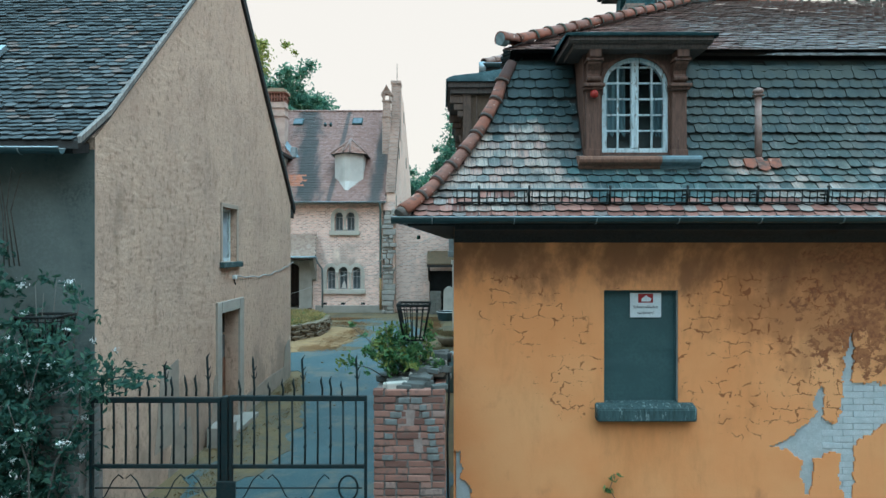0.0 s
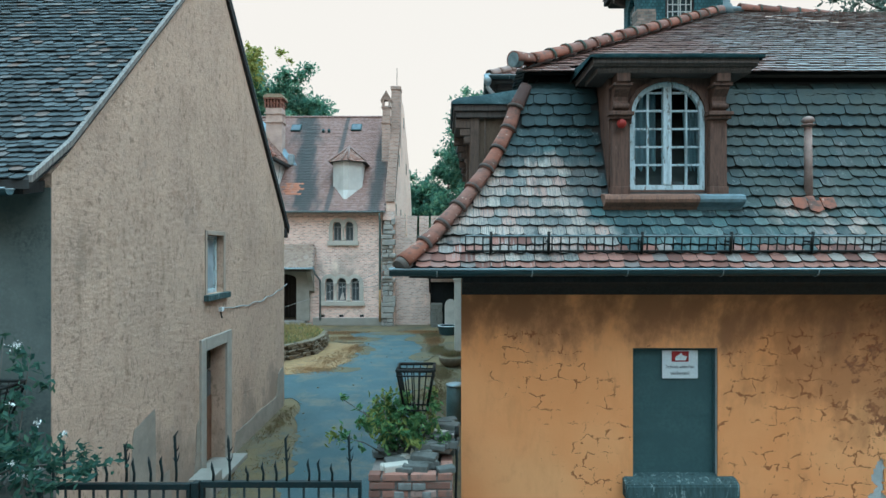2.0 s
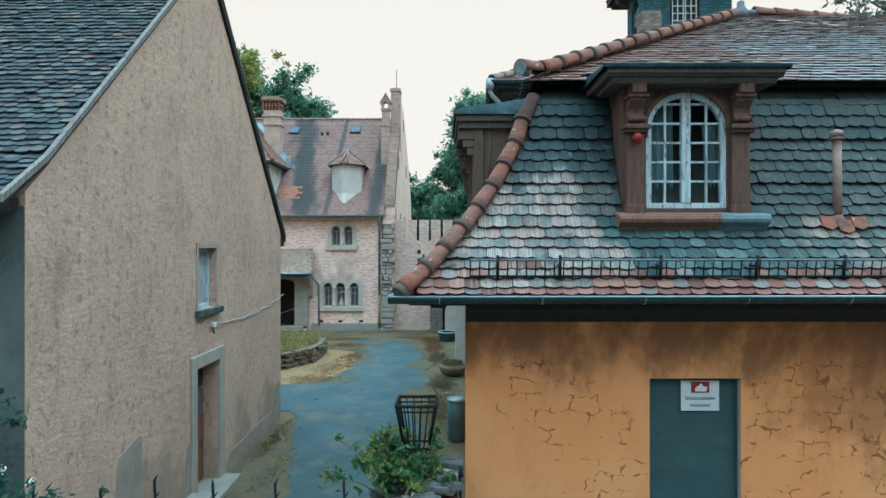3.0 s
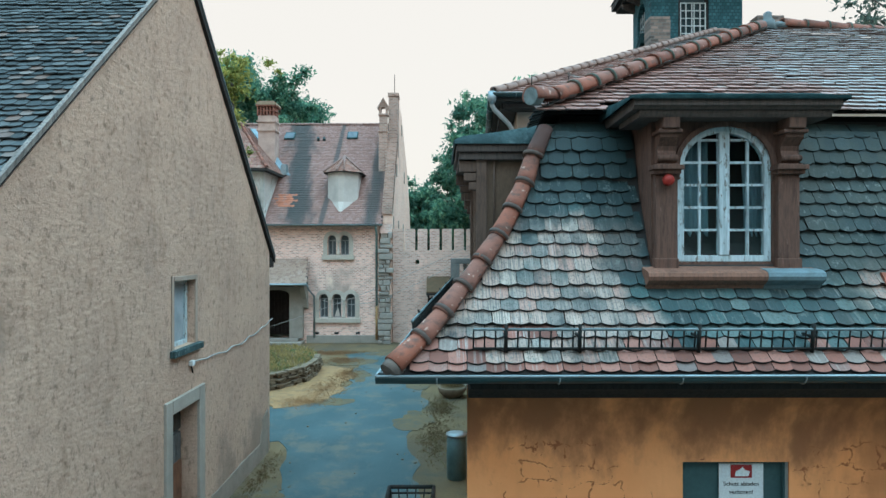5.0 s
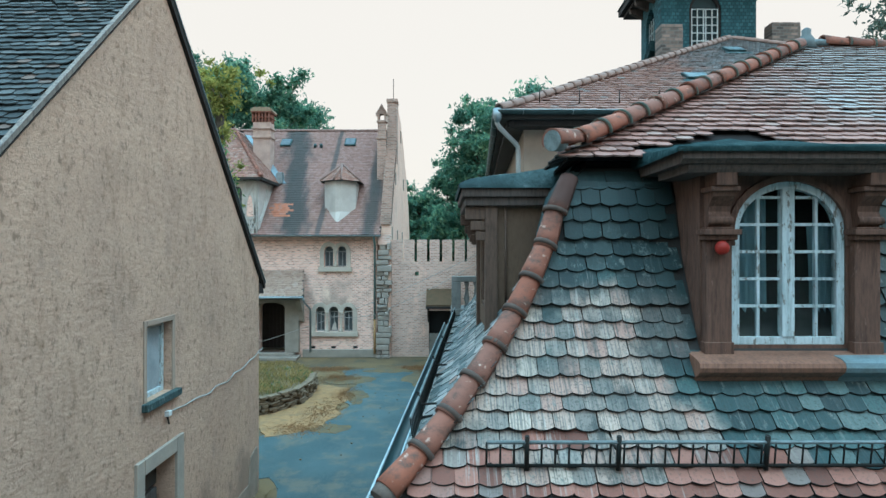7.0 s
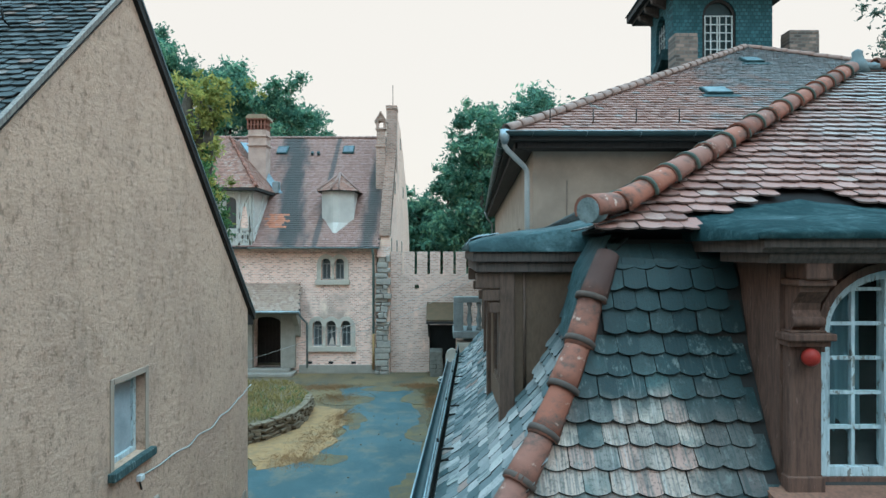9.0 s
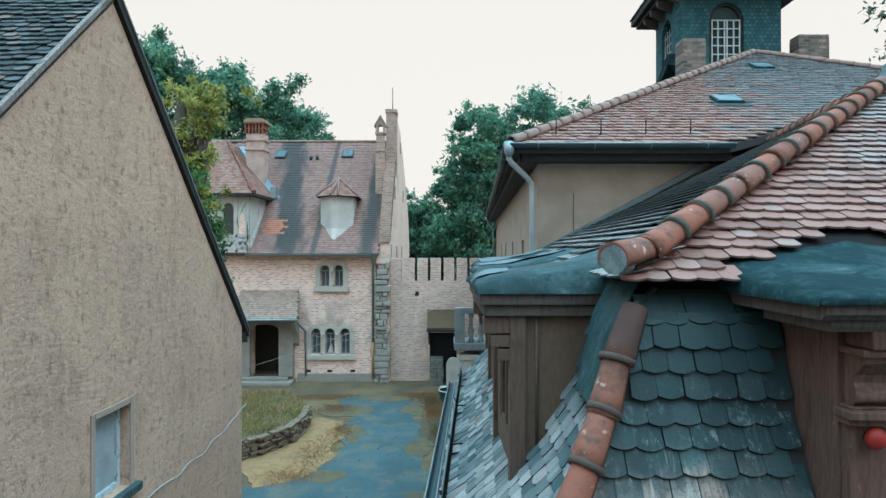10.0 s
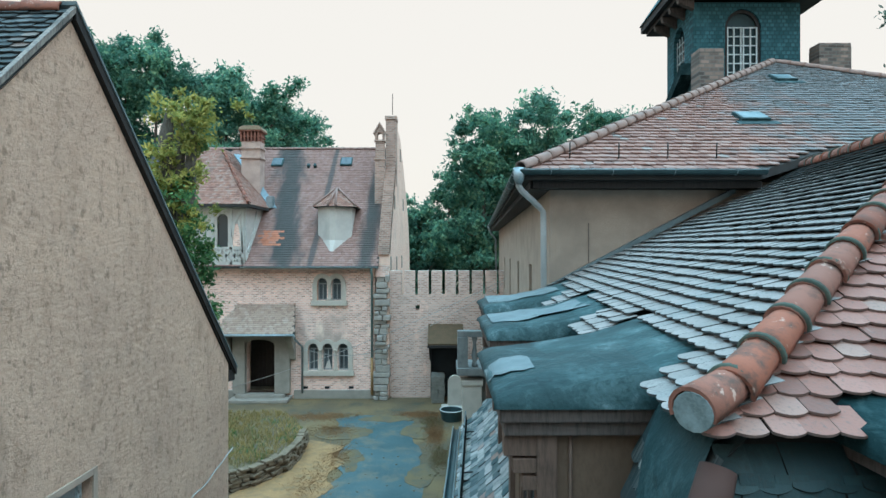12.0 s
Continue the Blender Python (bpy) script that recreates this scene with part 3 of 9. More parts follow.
m_pillar_brick = m_pillar_brick_make()
m_pale_mortar = plain("pale_crumbling_mortar", (0.25, 0.22, 0.20), (0.13, 0.11, 0.10), 12, 0.95, 0, 0.6)
# Grey of the reflected sky is put into the far panes' colour.
m_far_glass = plain("sky_grey_glass", (0.10, 0.125, 0.135), (0.055, 0.07, 0.078), 3, 0.35, 0, 0.1)
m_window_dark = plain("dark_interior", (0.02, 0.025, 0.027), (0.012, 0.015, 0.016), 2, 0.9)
m_rubble = plain("grey_rubble_stone", (0.22, 0.22, 0.195), (0.13, 0.13, 0.115), 5, 0.95, 0, 0.5)
m_cable = plain("pale_cable", (0.42, 0.43, 0.42), (0.33, 0.34, 0.33), 9, 0.6, 0, 0.1)


# ---- mesh helpers ----
def part(name, bm, material, parent=None, label=""):
    """Links a bmesh as one mesh object under a thing or a part."""
    me = bpy.data.meshes.new(name)
    bmesh.ops.recalc_face_normals(bm, faces=bm.faces)
    bm.to_mesh(me)
    bm.free()
    me.materials.append(material)
    ob = new(name, me)
    if parent is not None:
        ob.parent = parent
        ob.matrix_parent_inverse = Matrix.Identity(4)
        ob.matrix_basis = parent_inverse(parent)
    if label:
        ob["label"] = label
    return ob




def parent_inverse(parent):
    m = Matrix.Identity(4)
    o = parent
    while o is not None:
        m = m @ o.matrix_basis.inverted() if o is parent else m @ o.matrix_basis.inverted()
        o = o.parent
    return m


def raw_part(name, verts, faces, material, parent=None, label="", smooth=False):
    me = bpy.data.meshes.new(name)
    me.from_pydata(verts, [], faces)
    me.update()
    me.materials.append(material)
    if smooth:
        me.shade_smooth()
    ob = new(name, me)
    if parent is not None:
        ob.parent = parent
        ob.matrix_basis = parent_inverse(parent)
    if label:
        ob["label"] = label
    return ob


def thing(name, at, label, category, group="", kind=""):
    ob = new(name)
    ob.location = at
    ob.empty_display_size = 0.1
    return tagged(ob, label, category, group, kind)


def box(bm, x0, x1, y0, y1, z0, z1, bevel=0.0, m=None):
    vs = [bm.verts.new(p) for p in ((x0, y0, z0), (x1, y0, z0), (x1, y1, z0), (x0, y1, z0), (x0, y0, z1), (x1, y0, z1), (x1, y1, z1), (x0, y1, z1))]
    fs = [bm.faces.new([vs[i] for i in f]) for f in ((3, 2, 1, 0), (4, 5, 6, 7), (0, 1, 5, 4), (1, 2, 6, 5), (2, 3, 7, 6), (3, 0, 4, 7))]
    if bevel:
        es = list({e for f in fs for e in f.edges})
        r = bmesh.ops.bevel(bm, geom=es, offset=bevel, segments=2, profile=0.6, affect="EDGES")
        vs = list({v for f in r["faces"] for v in f.verts} | {v for v in vs if v.is_valid})
    if m is not None:
        bmesh.ops.transform(bm, matrix=m, verts=[v for v in vs if v.is_valid])
    return bm


def prism(bm, pts, to, a, b):
    """Extrudes an outline pts (u, v) between a and b; to(u, v, w) gives the place."""
    lo = [bm.verts.new(to(u, v, a)) for u, v in pts]
    hi = [bm.verts.new(to(u, v, b)) for u, v in pts]
    n = len(pts)
    bm.faces.new(lo[::-1])
    bm.faces.new(hi)
    for i in range(n):
        bm.faces.new((lo[i], lo[(i + 1) % n], hi[(i + 1) % n], hi[i]))
    return bm


def along_y(u, v, w):
    return (u, w, v)


def along_x(u, v, w):
    return (w, u, v)


def along_z(u, v, w):
    return (u, v, w)


def tube(bm, pts, r, n=8, closed=True):
    """A round tube through pts; r is a number or a list."""
    rings = []
    pts = [Vector(p) for p in pts]
    side = None
    for i, p in enumerate(pts):
        d = (pts[min(i + 1, len(pts) - 1)] - pts[max(i - 1, 0)]).normalized()
        if side is None:
            side = d.cross(Vector((0, 0, 1)) if abs(d.z) < 0.95 else Vector((1, 0, 0))).normalized()
        else:
            side = (side - d * side.dot(d)).normalized()
        up = d.cross(side)
        q = r[i] if isinstance(r, (list, tuple)) else r
        rings.append([bm.verts.new(p + side * math.cos(2 * math.pi * k / n) * q + up * math.sin(2 * math.pi * k / n) * q) for k in range(n)])
    for a, b in zip(rings, rings[1:]):
        for k in range(n):
            f = bm.faces.new((a[k], a[(k + 1) % n], b[(k + 1) % n], b[k]))
            f.smooth = True
    if closed:
        bm.faces.new(rings[0][::-1])
        bm.faces.new(rings[-1])
    return bm


def holed(bm, u0, u1, v0, v1, holes, to, a, b):
    """A slab u0..u1 by v0..v1 from a to b, with rectangular holes (u0, u1, v0, v1) right through."""
    us = sorted({u0, u1, *[h[0] for h in holes], *[h[1] for h in holes]})
    vs = sorted({v0, v1, *[h[2] for h in holes], *[h[3] for h in holes]})
    us, vs = [u for u in us if u0 <= u <= u1], [v for v in vs if v0 <= v <= v1]

    def solid(i, j):
        if not (0 <= i < len(us) - 1 and 0 <= j < len(vs) - 1):
            return False
        u, v = (us[i] + us[i + 1]) / 2, (vs[j] + vs[j + 1]) / 2
        return not any(h[0] < u < h[1] and h[2] < v < h[3] for h in holes)

    cache = {}

    def vert(i, j, w):
        if (i, j, w) not in cache:
            cache[i, j, w] = bm.verts.new(to(us[i], vs[j], w))
        return cache[i, j, w]

    for i in range(len(us) - 1):
        for j in range(len(vs) - 1):
            if not solid(i, j):
                continue
            c = [(i, j), (i + 1, j), (i + 1, j + 1), (i, j + 1)]
            bm.faces.new([vert(*q, a) for q in c])
            bm.faces.new([vert(*q, b) for q in c[::-1]])
            for k, (di, dj) in enumerate(((0, -1), (1, 0), (0, 1), (-1, 0))):
                if not solid(i + di, j + dj):
                    p, q = c[k], c[(k + 1) % 4]
                    bm.faces.new((vert(*p, b), vert(*q, b), vert(*q, a), vert(*p, a)))
    return bm


def bm_new():
    return bmesh.new()


# ---- roof tiles, leaves and other repeats ----
def tile_shape(w, length, t, sag=0.17, n=6):
    """Plain tile with a rounded tail: x across, y up the slope from the tail."""
    out = []
    for i in range(n + 1):
        u = -1 + 2 * i / n
        out.append((u * w * 0.488, w * sag * u * u))
    out += [(w * 0.488, length), (-w * 0.488, length)]
    m = len(out)
    verts = [(x, y, 0.0) for x, y in out] + [(x, y, -t) for x, y in out[:n + 1]]
    faces = [tuple(range(m))]
    for i in range(n):
        faces.append((i, m + i, m + i + 1, i + 1))
    faces += [(n, m + n, n + 1), (m - 1, m, 0)]
    return verts, faces


def courses(left, right, length, gauge, w, seed, keep=lambda p: True, lift=0.036, wild=1.0, first=0.0, over=0.02, gauges=None):
    """Places of tiles on a slope whose edges are left(s) and right(s), s metres up from the eave. Gives (row, matrix)."""
    rnd = random.Random(seed)
    found = []
    row, s = 0, first
    while s < length:
        gauge = gauges(s) if gauges else gauge
        a, b = left(s), right(s)
        a2, b2 = left(min(s + 0.02, length)), right(min(s + 0.02, length))
        a1, b1 = left(max(s - 0.02, 0)), right(max(s - 0.02, 0))
        span = (b - a).length
        if span > w * 0.5:
            ex = (b - a).normalized()
            up = ((a2 - a1) + (b2 - b1))
            ey = (up - ex * up.dot(ex)).normalized()
            ez = ex.cross(ey)
            # start on a fixed grid, so that courses stay in bond
            shift = (a.dot(ex) % w)
            x = -shift + (w * 0.5 if row % 2 else 0.0) + w * 0.25
            sag = 0.006 * math.sin(row * 1.7 + seed)
            while x < span - over:
                if x > over:
                    p = a + ex * (x + rnd.uniform(-0.004, 0.004) * wild) + ey * (rnd.uniform(-0.006, 0.006) * wild + sag * wild) + ez * (lift + rnd.uniform(-0.004, 0.005) * wild)
                    if rnd.random() < 0.012 * wild:
                        p = p - ey * rnd.uniform(0.01, 0.04)
                    if keep(p):
                        tilt = math.atan2(lift * 0.9, gauge * 1.5) + rnd.gauss(0, 0.012) * wild
                        twist = rnd.gauss(0, 0.014) * wild
                        fy = ey * math.cos(tilt) - ez * math.sin(tilt)
                        fz = ex.cross(fy)
                        gx = ex * math.cos(twist) + fy * math.sin(twist)
                        gy = fz.cross(gx)
                        m = Matrix(((gx.x, gy.x, fz.x, p.x), (gx.y, gy.y, fz.y, p.y), (gx.z, gy.z, fz.z, p.z), (0, 0, 0, 1)))
                        found.append((row, m))
                x += w
        row += 1
        s += gauge
    return found


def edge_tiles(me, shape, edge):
    """Gives the tails and sides of the tiles in a mesh their dark edge, soot and course shadow together."""
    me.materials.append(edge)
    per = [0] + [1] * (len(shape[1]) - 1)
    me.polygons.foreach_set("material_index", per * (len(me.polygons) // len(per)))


def join_shapes(name, shape, mats, material, parent, label="", edge=None):
    v0, f0 = shape
    base = np.array([(*v, 1.0) for v in v0])
    ms = np.array([[list(r) for r in m] for m in mats])
    pts = np.einsum("nij,kj->nki", ms, base)[:, :, :3].reshape(-1, 3)
    k = len(v0)
    faces = [tuple(i + k * j for i in f) for j in range(len(mats)) for f in f0]
    ob = raw_part(name, pts.tolist(), faces, material, parent, label)
    ob["kind"] = "stuff"
    if edge is not None:
        edge_tiles(ob.data, shape, edge)
    return ob


def lay(name, shape, places, materials, parent, single=None, limit=300, edge=None):
    """Tiles as objects of their own where single(place) holds, the rest joined."""
    me = bpy.data.meshes.new(name)
    me.from_pydata(*[shape[0], [], shape[1]])
    me.update()
    me.materials.append(materials[0])
    if edge is not None:
        edge_tiles(me, shape, edge)
    inv = parent_inverse(parent)
    rest, count = [], 0
    for row, m in places:
        if single is not None and count < limit and single(m.translation):
            ob = new(name, me)
            ob.parent = parent
            ob.matrix_basis = inv @ m
            count += 1
        else:
            rest.append(m)
    if rest:
        join_shapes(name + "s", shape, rest, materials[1], parent, edge=edge)


def leaf_cloud(name, centres, per, size, material, parent, seed, squash=0.8, label="", up=0.3, reach=1.6):
    """Leaves in clumps: centres are (x, y, z, radius); each leaf is a small folded blade."""
    rng = np.random.default_rng(seed)
    pts, faces = [], []
    allv = []
    for (x, y, z, r) in centres:
        n = max(6, int(per * r * r))
        d = rng.normal(size=(n, 3))
        d /= np.linalg.norm(d, axis=1)[:, None]
        rad = r * np.minimum(reach, np.abs(rng.normal(0.45, 0.45, n)))
        c = np.array((x, y, z)) + d * rad[:, None] * np.array((1, 1, squash)) * rng.uniform(0.6, 1.45, 3)
        u = rng.normal(size=(n, 3))
        u /= np.linalg.norm(u, axis=1)[:, None]
        nrm = d * 0.6 + rng.normal(size=(n, 3)) * 0.6 + np.array((0, 0, up))
        v = np.cross(nrm, u)
        v /= np.linalg.norm(v, axis=1)[:, None] + 1e-9
        w = np.cross(u, v)
        s = size * rng.uniform(0.6, 1.3, n)[:, None]
        allv.append(np.stack([c - u * s, c - v * s * 0.42 + w * s * 0.12, c + u * s, c + v * s * 0.42 + w * s * 0.12], axis=1))
    vs = np.concatenate(allv).reshape(-1, 3)
    n = len(vs) // 4
    faces = [(4 * i, 4 * i + 1, 4 * i + 2, 4 * i + 3) for i in range(n)]
    ob = raw_part(name, vs.tolist(), faces, material, parent, label)
    ob["kind"] = "stuff"
    return ob


def blades(name, area, n, h, material, parent, seed, lean=0.35, keep=lambda x, y: True, base=lambda x, y: 0.0):
    rng = random.Random(seed)
    vs, fs = [], []
    for _ in range(n):
        x, y = rng.uniform(area[0], area[1]), rng.uniform(area[2], area[3])
        if not keep(x, y):
            continue
        z = base(x, y)
        for _ in range(4):
            a, hh = rng.uniform(0, 6.28), h * rng.uniform(0.4, 1.2)
            px, py = x + rng.gauss(0, 0.03), y + rng.gauss(0, 0.03)
            w = 0.006 + 0.004 * rng.random()
            dx, dy = math.cos(a), math.sin(a)
            ln = hh * rng.uniform(0.1, lean * 2)
            k = len(vs)
            vs += [(px - dy * w, py + dx * w, z - 0.01), (px + dy * w, py - dx * w, z - 0.01), (px + dx * ln * 0.4, py + dy * ln * 0.4, z + hh * 0.7), (px + dx * ln, py + dy * ln, z + hh)]
            fs += [(k, k + 1, k + 2), (k, k + 2, k + 3)]
    ob = raw_part(name, vs, fs, material, parent)
    ob["kind"] = "stuff"
    return ob


def tree(at, height, spread, seed, label, material=None, leaf=0.3, per=70, trunk=0.3, low=0.35, full=1.0):
    rnd = random.Random(seed)
    x, y, z = at
    t = thing("tree", at, label, "tree", "trees behind the houses")
    bm = bm_new()
    top = Vector((x + rnd.uniform(-0.5, 0.5), y, z + height * 0.8))
    pts = [Vector(at) + (top - Vector(at)) * k + Vector((math.sin(k * 5 + seed) * 0.2, math.cos(k * 4 + seed) * 0.2, 0)) * (k > 0) for k in (0, 0.25, 0.5, 0.75, 1.0)]
    tube(bm, pts, [trunk * q for q in (1.25, 0.9, 0.7, 0.45, 0.15)], 8)
    clumps = []
    for i in range(22):
        k = rnd.uniform(low, 0.97)
        a = i * 2.4 + rnd.uniform(-0.4, 0.4)
        r = spread * (0.30 + 0.70 * math.sin(math.pi * min(1, (k - low) / (1.02 - low) * 0.85 + 0.12))) * rnd.uniform(0.6, 1.05)
        p = Vector((x, y, z + height * k * 0.85))
        q = p + Vector((math.cos(a) * r, math.sin(a) * r, height * 0.10 * rnd.uniform(0.3, 1.6)))
        tube(bm, [p, (p + q) / 2 + Vector((0, 0, -0.15)), q], [trunk * 0.3, trunk * 0.2, trunk * 0.08], 5)
        for j in range(6):
            e = p.lerp(q, rnd.uniform(0.45, 1.1)) + Vector((rnd.gauss(0, 1), rnd.gauss(0, 1), rnd.gauss(0, 0.8))) * spread * 0.2
            clumps.append((e.x, e.y, e.z, spread * rnd.uniform(0.14, 0.28)))
    for j in range(70):
        a, k = rnd.uniform(0, 6.283), rnd.uniform(low, 0.98)
        r = spread * (0.35 + 0.75 * math.sin(math.pi * min(1, (k - low) / (1.02 - low) * 0.85 + 0.12))) * math.sqrt(rnd.random()) * 0.95 * full
        clumps.append((x + math.cos(a) * r, y + math.sin(a) * r, z + height * k * 0.93, spread * rnd.uniform(0.16, 0.27) * full))
    for j in range(7):
        clumps.append((top.x + rnd.gauss(0, spread * 0.2), top.y + rnd.gauss(0, spread * 0.2), top.z + height * rnd.uniform(-0.05, 0.17), spread * rnd.uniform(0.12, 0.26)))
    part("trunk", bm, m_trunk, t)
    leaf_cloud("crown", clumps, per, leaf, material or m_leaf_far, t, seed, reach=1.2)
    return t


def half_round(bm, p0, p1, r0, r1, n=10):
    """A hollow-looking half-pipe tile from p0 to p1 with some wall thickness."""
    p0, p1 = Vector(p0), Vector(p1)
    d = (p1 - p0).normalized()
    s = d.cross(Vector((0, 0, 1))).normalized()
    up = s.cross(d)
    rings = []
    for p, r in ((p0, r0), (p0.lerp(p1, 0.33), r0 * 0.7 + r1 * 0.3), (p0.lerp(p1, 0.66), r0 * 0.35 + r1 * 0.65), (p1, r1)):
        ring = [p + (s * math.cos(a) + up * math.sin(a)) * r for a in [math.pi * (-0.12 + 1.24 * k / n) for k in range(n + 1)]]
        ring += [p + (s * math.cos(a) + up * math.sin(a)) * (r - 0.018) for a in [math.pi * (-0.12 + 1.24 * k / n) for k in range(n, -1, -1)]]
        rings.append([bm.verts.new(q) for q in ring])
    m = len(rings[0])
    for a, b in zip(rings, rings[1:]):
        for k in range(m):
            f = bm.faces.new((a[k], a[(k + 1) % m], b[(k + 1) % m], b[k]))
            f.smooth = k < n or (n < k < m - 1)
    for ring in (rings[0], rings[-1]):
        for k in range(n):
            bm.faces.new((ring[k], ring[k + 1], ring[m - 2 - k], ring[m - 1 - k]))


def ring_band(bm, p, d, r0, r1, width, n=12, arc=(-0.1, 1.1)):
    """A raised band over a hip tile."""
    p, d = Vector(p), Vector(d).normalized()
    s = d.cross(Vector((0, 0, 1))).normalized()
    up = s.cross(d)
    prof = [(-width / 2, r0), (-width / 2 * 0.8, r1), (width / 2 * 0.8, r1), (width / 2, r0)]
    grid = []
    for u, r in prof:
        grid.append([bm.verts.new(p + d * u + (s * math.cos(a) + up * math.sin(a)) * r) for a in [math.pi * (arc[0] + (arc[1] - arc[0]) * k / n) for k in range(n + 1)]])
    for a, b in zip(grid, grid[1:]):
        for k in range(n):
            f = bm.faces.new((a[k], a[k + 1], b[k + 1], b[k]))
            f.smooth = True


def hip_run(parent, pts, step, r, seed, name="hip_tile", collars=True, mat=None, band=(1.12, 0.034), band_mat=None):
    """Rounded hip tiles along a line from its foot to its top."""
    rnd = random.Random(seed)
    pts = [Vector(p) for p in pts]
    lens = [0.0]
    for a, b in zip(pts, pts[1:]):
        lens.append(lens[-1] + (b - a).length)

    def at(s):
        for i in range(len(pts) - 1):
            if s <= lens[i + 1] or i == len(pts) - 2:
                k = (s - lens[i]) / (lens[i + 1] - lens[i])
                return pts[i] + (pts[i + 1] - pts[i]) * k

    n = int(lens[-1] / step)
    for i in range(n):
        a, b = at(i * step), at((i + 1) * step + 0.05)
        j = Vector((rnd.uniform(-0.006, 0.006), rnd.uniform(-0.006, 0.006), rnd.uniform(-0.004, 0.008)))
        bm = bm_new()
        half_round(bm, a + j, b + j, r * 1.06, r * 0.86)
        ob = part(name, bm, mat or m_hip, parent)
        if collars and i < n - 1:
            c = bm_new()
            ring_band(c, at((i + 1) * step + 0.02) + j, b - a, r * 0.98, r * band[0], band[1])
            part("collar", c, band_mat or m_collar, ob)
    return at


# ---- ground and road ----
bm = bm_new()
bmesh.ops.create_grid(bm, x_segments=40, y_segments=40, size=420, matrix=pose(0, 150, 0))
# Unseen wall added behind the camera to block low sky light.
blocker = bm_new()
box(blocker, -22, 26, -9.6, -9.2, 0, 10.5)
tagged(part("wall_street", blocker, plain("dusky_blocker_plaster", (0.16, 0.15, 0.13), (0.11, 0.105, 0.095), 0.8, 0.9, 0, 0.3)), "plain unseen wall added to block low sky light", "wall", kind="structure")
tagged(part("ground", bm, m_ground), "dry earth yard with yellowed grass and dirt", "ground", kind="structure")


def wavy(pts, step, amp, seed):
    """An outline subdivided and roughened."""
    out = []
    for i, p in enumerate(pts):
        a, b = Vector(p), Vector(pts[(i + 1) % len(pts)])
        n = max(1, int((b - a).length / step))
        for k in range(n):
            q = a.lerp(b, k / n)
            v = noise.noise_vector(Vector((q.x * 0.9 + seed, q.y * 0.9, seed)))
            v2 = noise.noise_vector(Vector((q.x * 4 + seed, q.y * 4, seed)))
            out.append((q.x + (v.x + v2.x * 0.35) * amp, q.y + (v.y + v2.y * 0.35) * amp))
    return out


road_edge = [(-9, -40), (8, -40), (8, 3), (0.3, 5.2), (0.0, 9), (-0.35, 12.5), (-0.85, 16.5), (-0.75, 21.5), (-1.0, 25), (-1.35, 28.8), (-3, 29.6), (-4.5, 29.0), (-3.6, 26), (-3.5, 23), (-4.3, 20.8), (-5.6, 19.4), (-9, 19.0), (-9, 17.2), (-4.0, 16.8), (-3.45, 14), (-3.8, 9), (-4.2, 5.5), (-9, 3)]
bm = bm_new()
prism(bm, wavy(road_edge, 0.3, 0.42, 3.0), along_z, -0.3, 0.014)
tagged(part("road", bm, m_asphalt), "worn blue-grey asphalt drive with dusty ragged edges", "road", kind="structure")

# earth washed over the edges of the drive
m_dirt = plain("brown_washed_earth", (0.165, 0.125, 0.065), (0.07, 0.085, 0.08), 2.2, 0.95, 0, 0.8, 22)
for i, (x, y, rx, ry) in enumerate(((-3.5, 20.6, 0.7, 0.5), (-3.3, 24.4, 0.5, 1.1), (-3.9, 27.2, 1.0, 0.7), (-2.6, 29.0, 1.1, 0.5), (-1.25, 27.4, 0.55, 1.1), (-0.85, 23.2, 0.5, 0.9), (-0.8, 18.6, 0.45, 1.0), (-3.35, 12.6, 0.45, 1.7), (-3.3, 10.0, 0.6, 1.7), (-3.3, 7.6, 0.5, 1.4))):
    bm = bm_new()
    ring = [(x + rx * math.cos(a), y + ry * math.sin(a)) for a in [2 * math.pi * j / 10 for j in range(10)]]
    prism(bm, wavy(ring, 0.12, 0.42, 30.0 + i), along_z, -0.05, 0.016 + 0.0007 * i)
    tagged(part("dirt_patch", bm, m_dirt), "brown earth washed over the drive", "ground", kind="structure")

# ---- gatehouse with peeling orange walls ----
gatehouse = thing("gatehouse", (4, 11, 0), "single-storey gatehouse with peeling orange plaster walls and a tiled mansard roof", "house")
SIDE = 0.06  # its side walls lean this far to the right for each metre back
WX, WY = 0.13, 7.12
PROFILE = [(0, 3.86), (0.25, 4.09), (0.5, 4.39), (0.83, 4.86), (1.08, 5.34), (1.22, 5.80), (1.40, 6.05)]
MAN = [0.0]
for (o0, z0), (o1, z1) in zip(PROFILE, PROFILE[1:]):
    MAN.append(MAN[-1] + math.hypot((o1 - o0) * 0.9, z1 - z0))


def mansard(s):
    """Inset and height of the lower roof s metres up its curve."""
    for i in range(len(MAN) - 1):
        if s <= MAN[i + 1] or i == len(MAN) - 2:
            k = (s - MAN[i]) / (MAN[i + 1] - MAN[i])
            return PROFILE[i][0] + (PROFILE[i + 1][0] - PROFILE[i][0]) * k, PROFILE[i][1] + (PROFILE[i + 1][1] - PROFILE[i][1]) * k


def hip_at(s):
    o, z = mansard(s)
    return Vector((-0.42 + 1.05 * o, 6.62 + 0.9 * o, z))


def side_x(y, x0=WX, y0=WY):
    return x0 + SIDE * (y - y0)


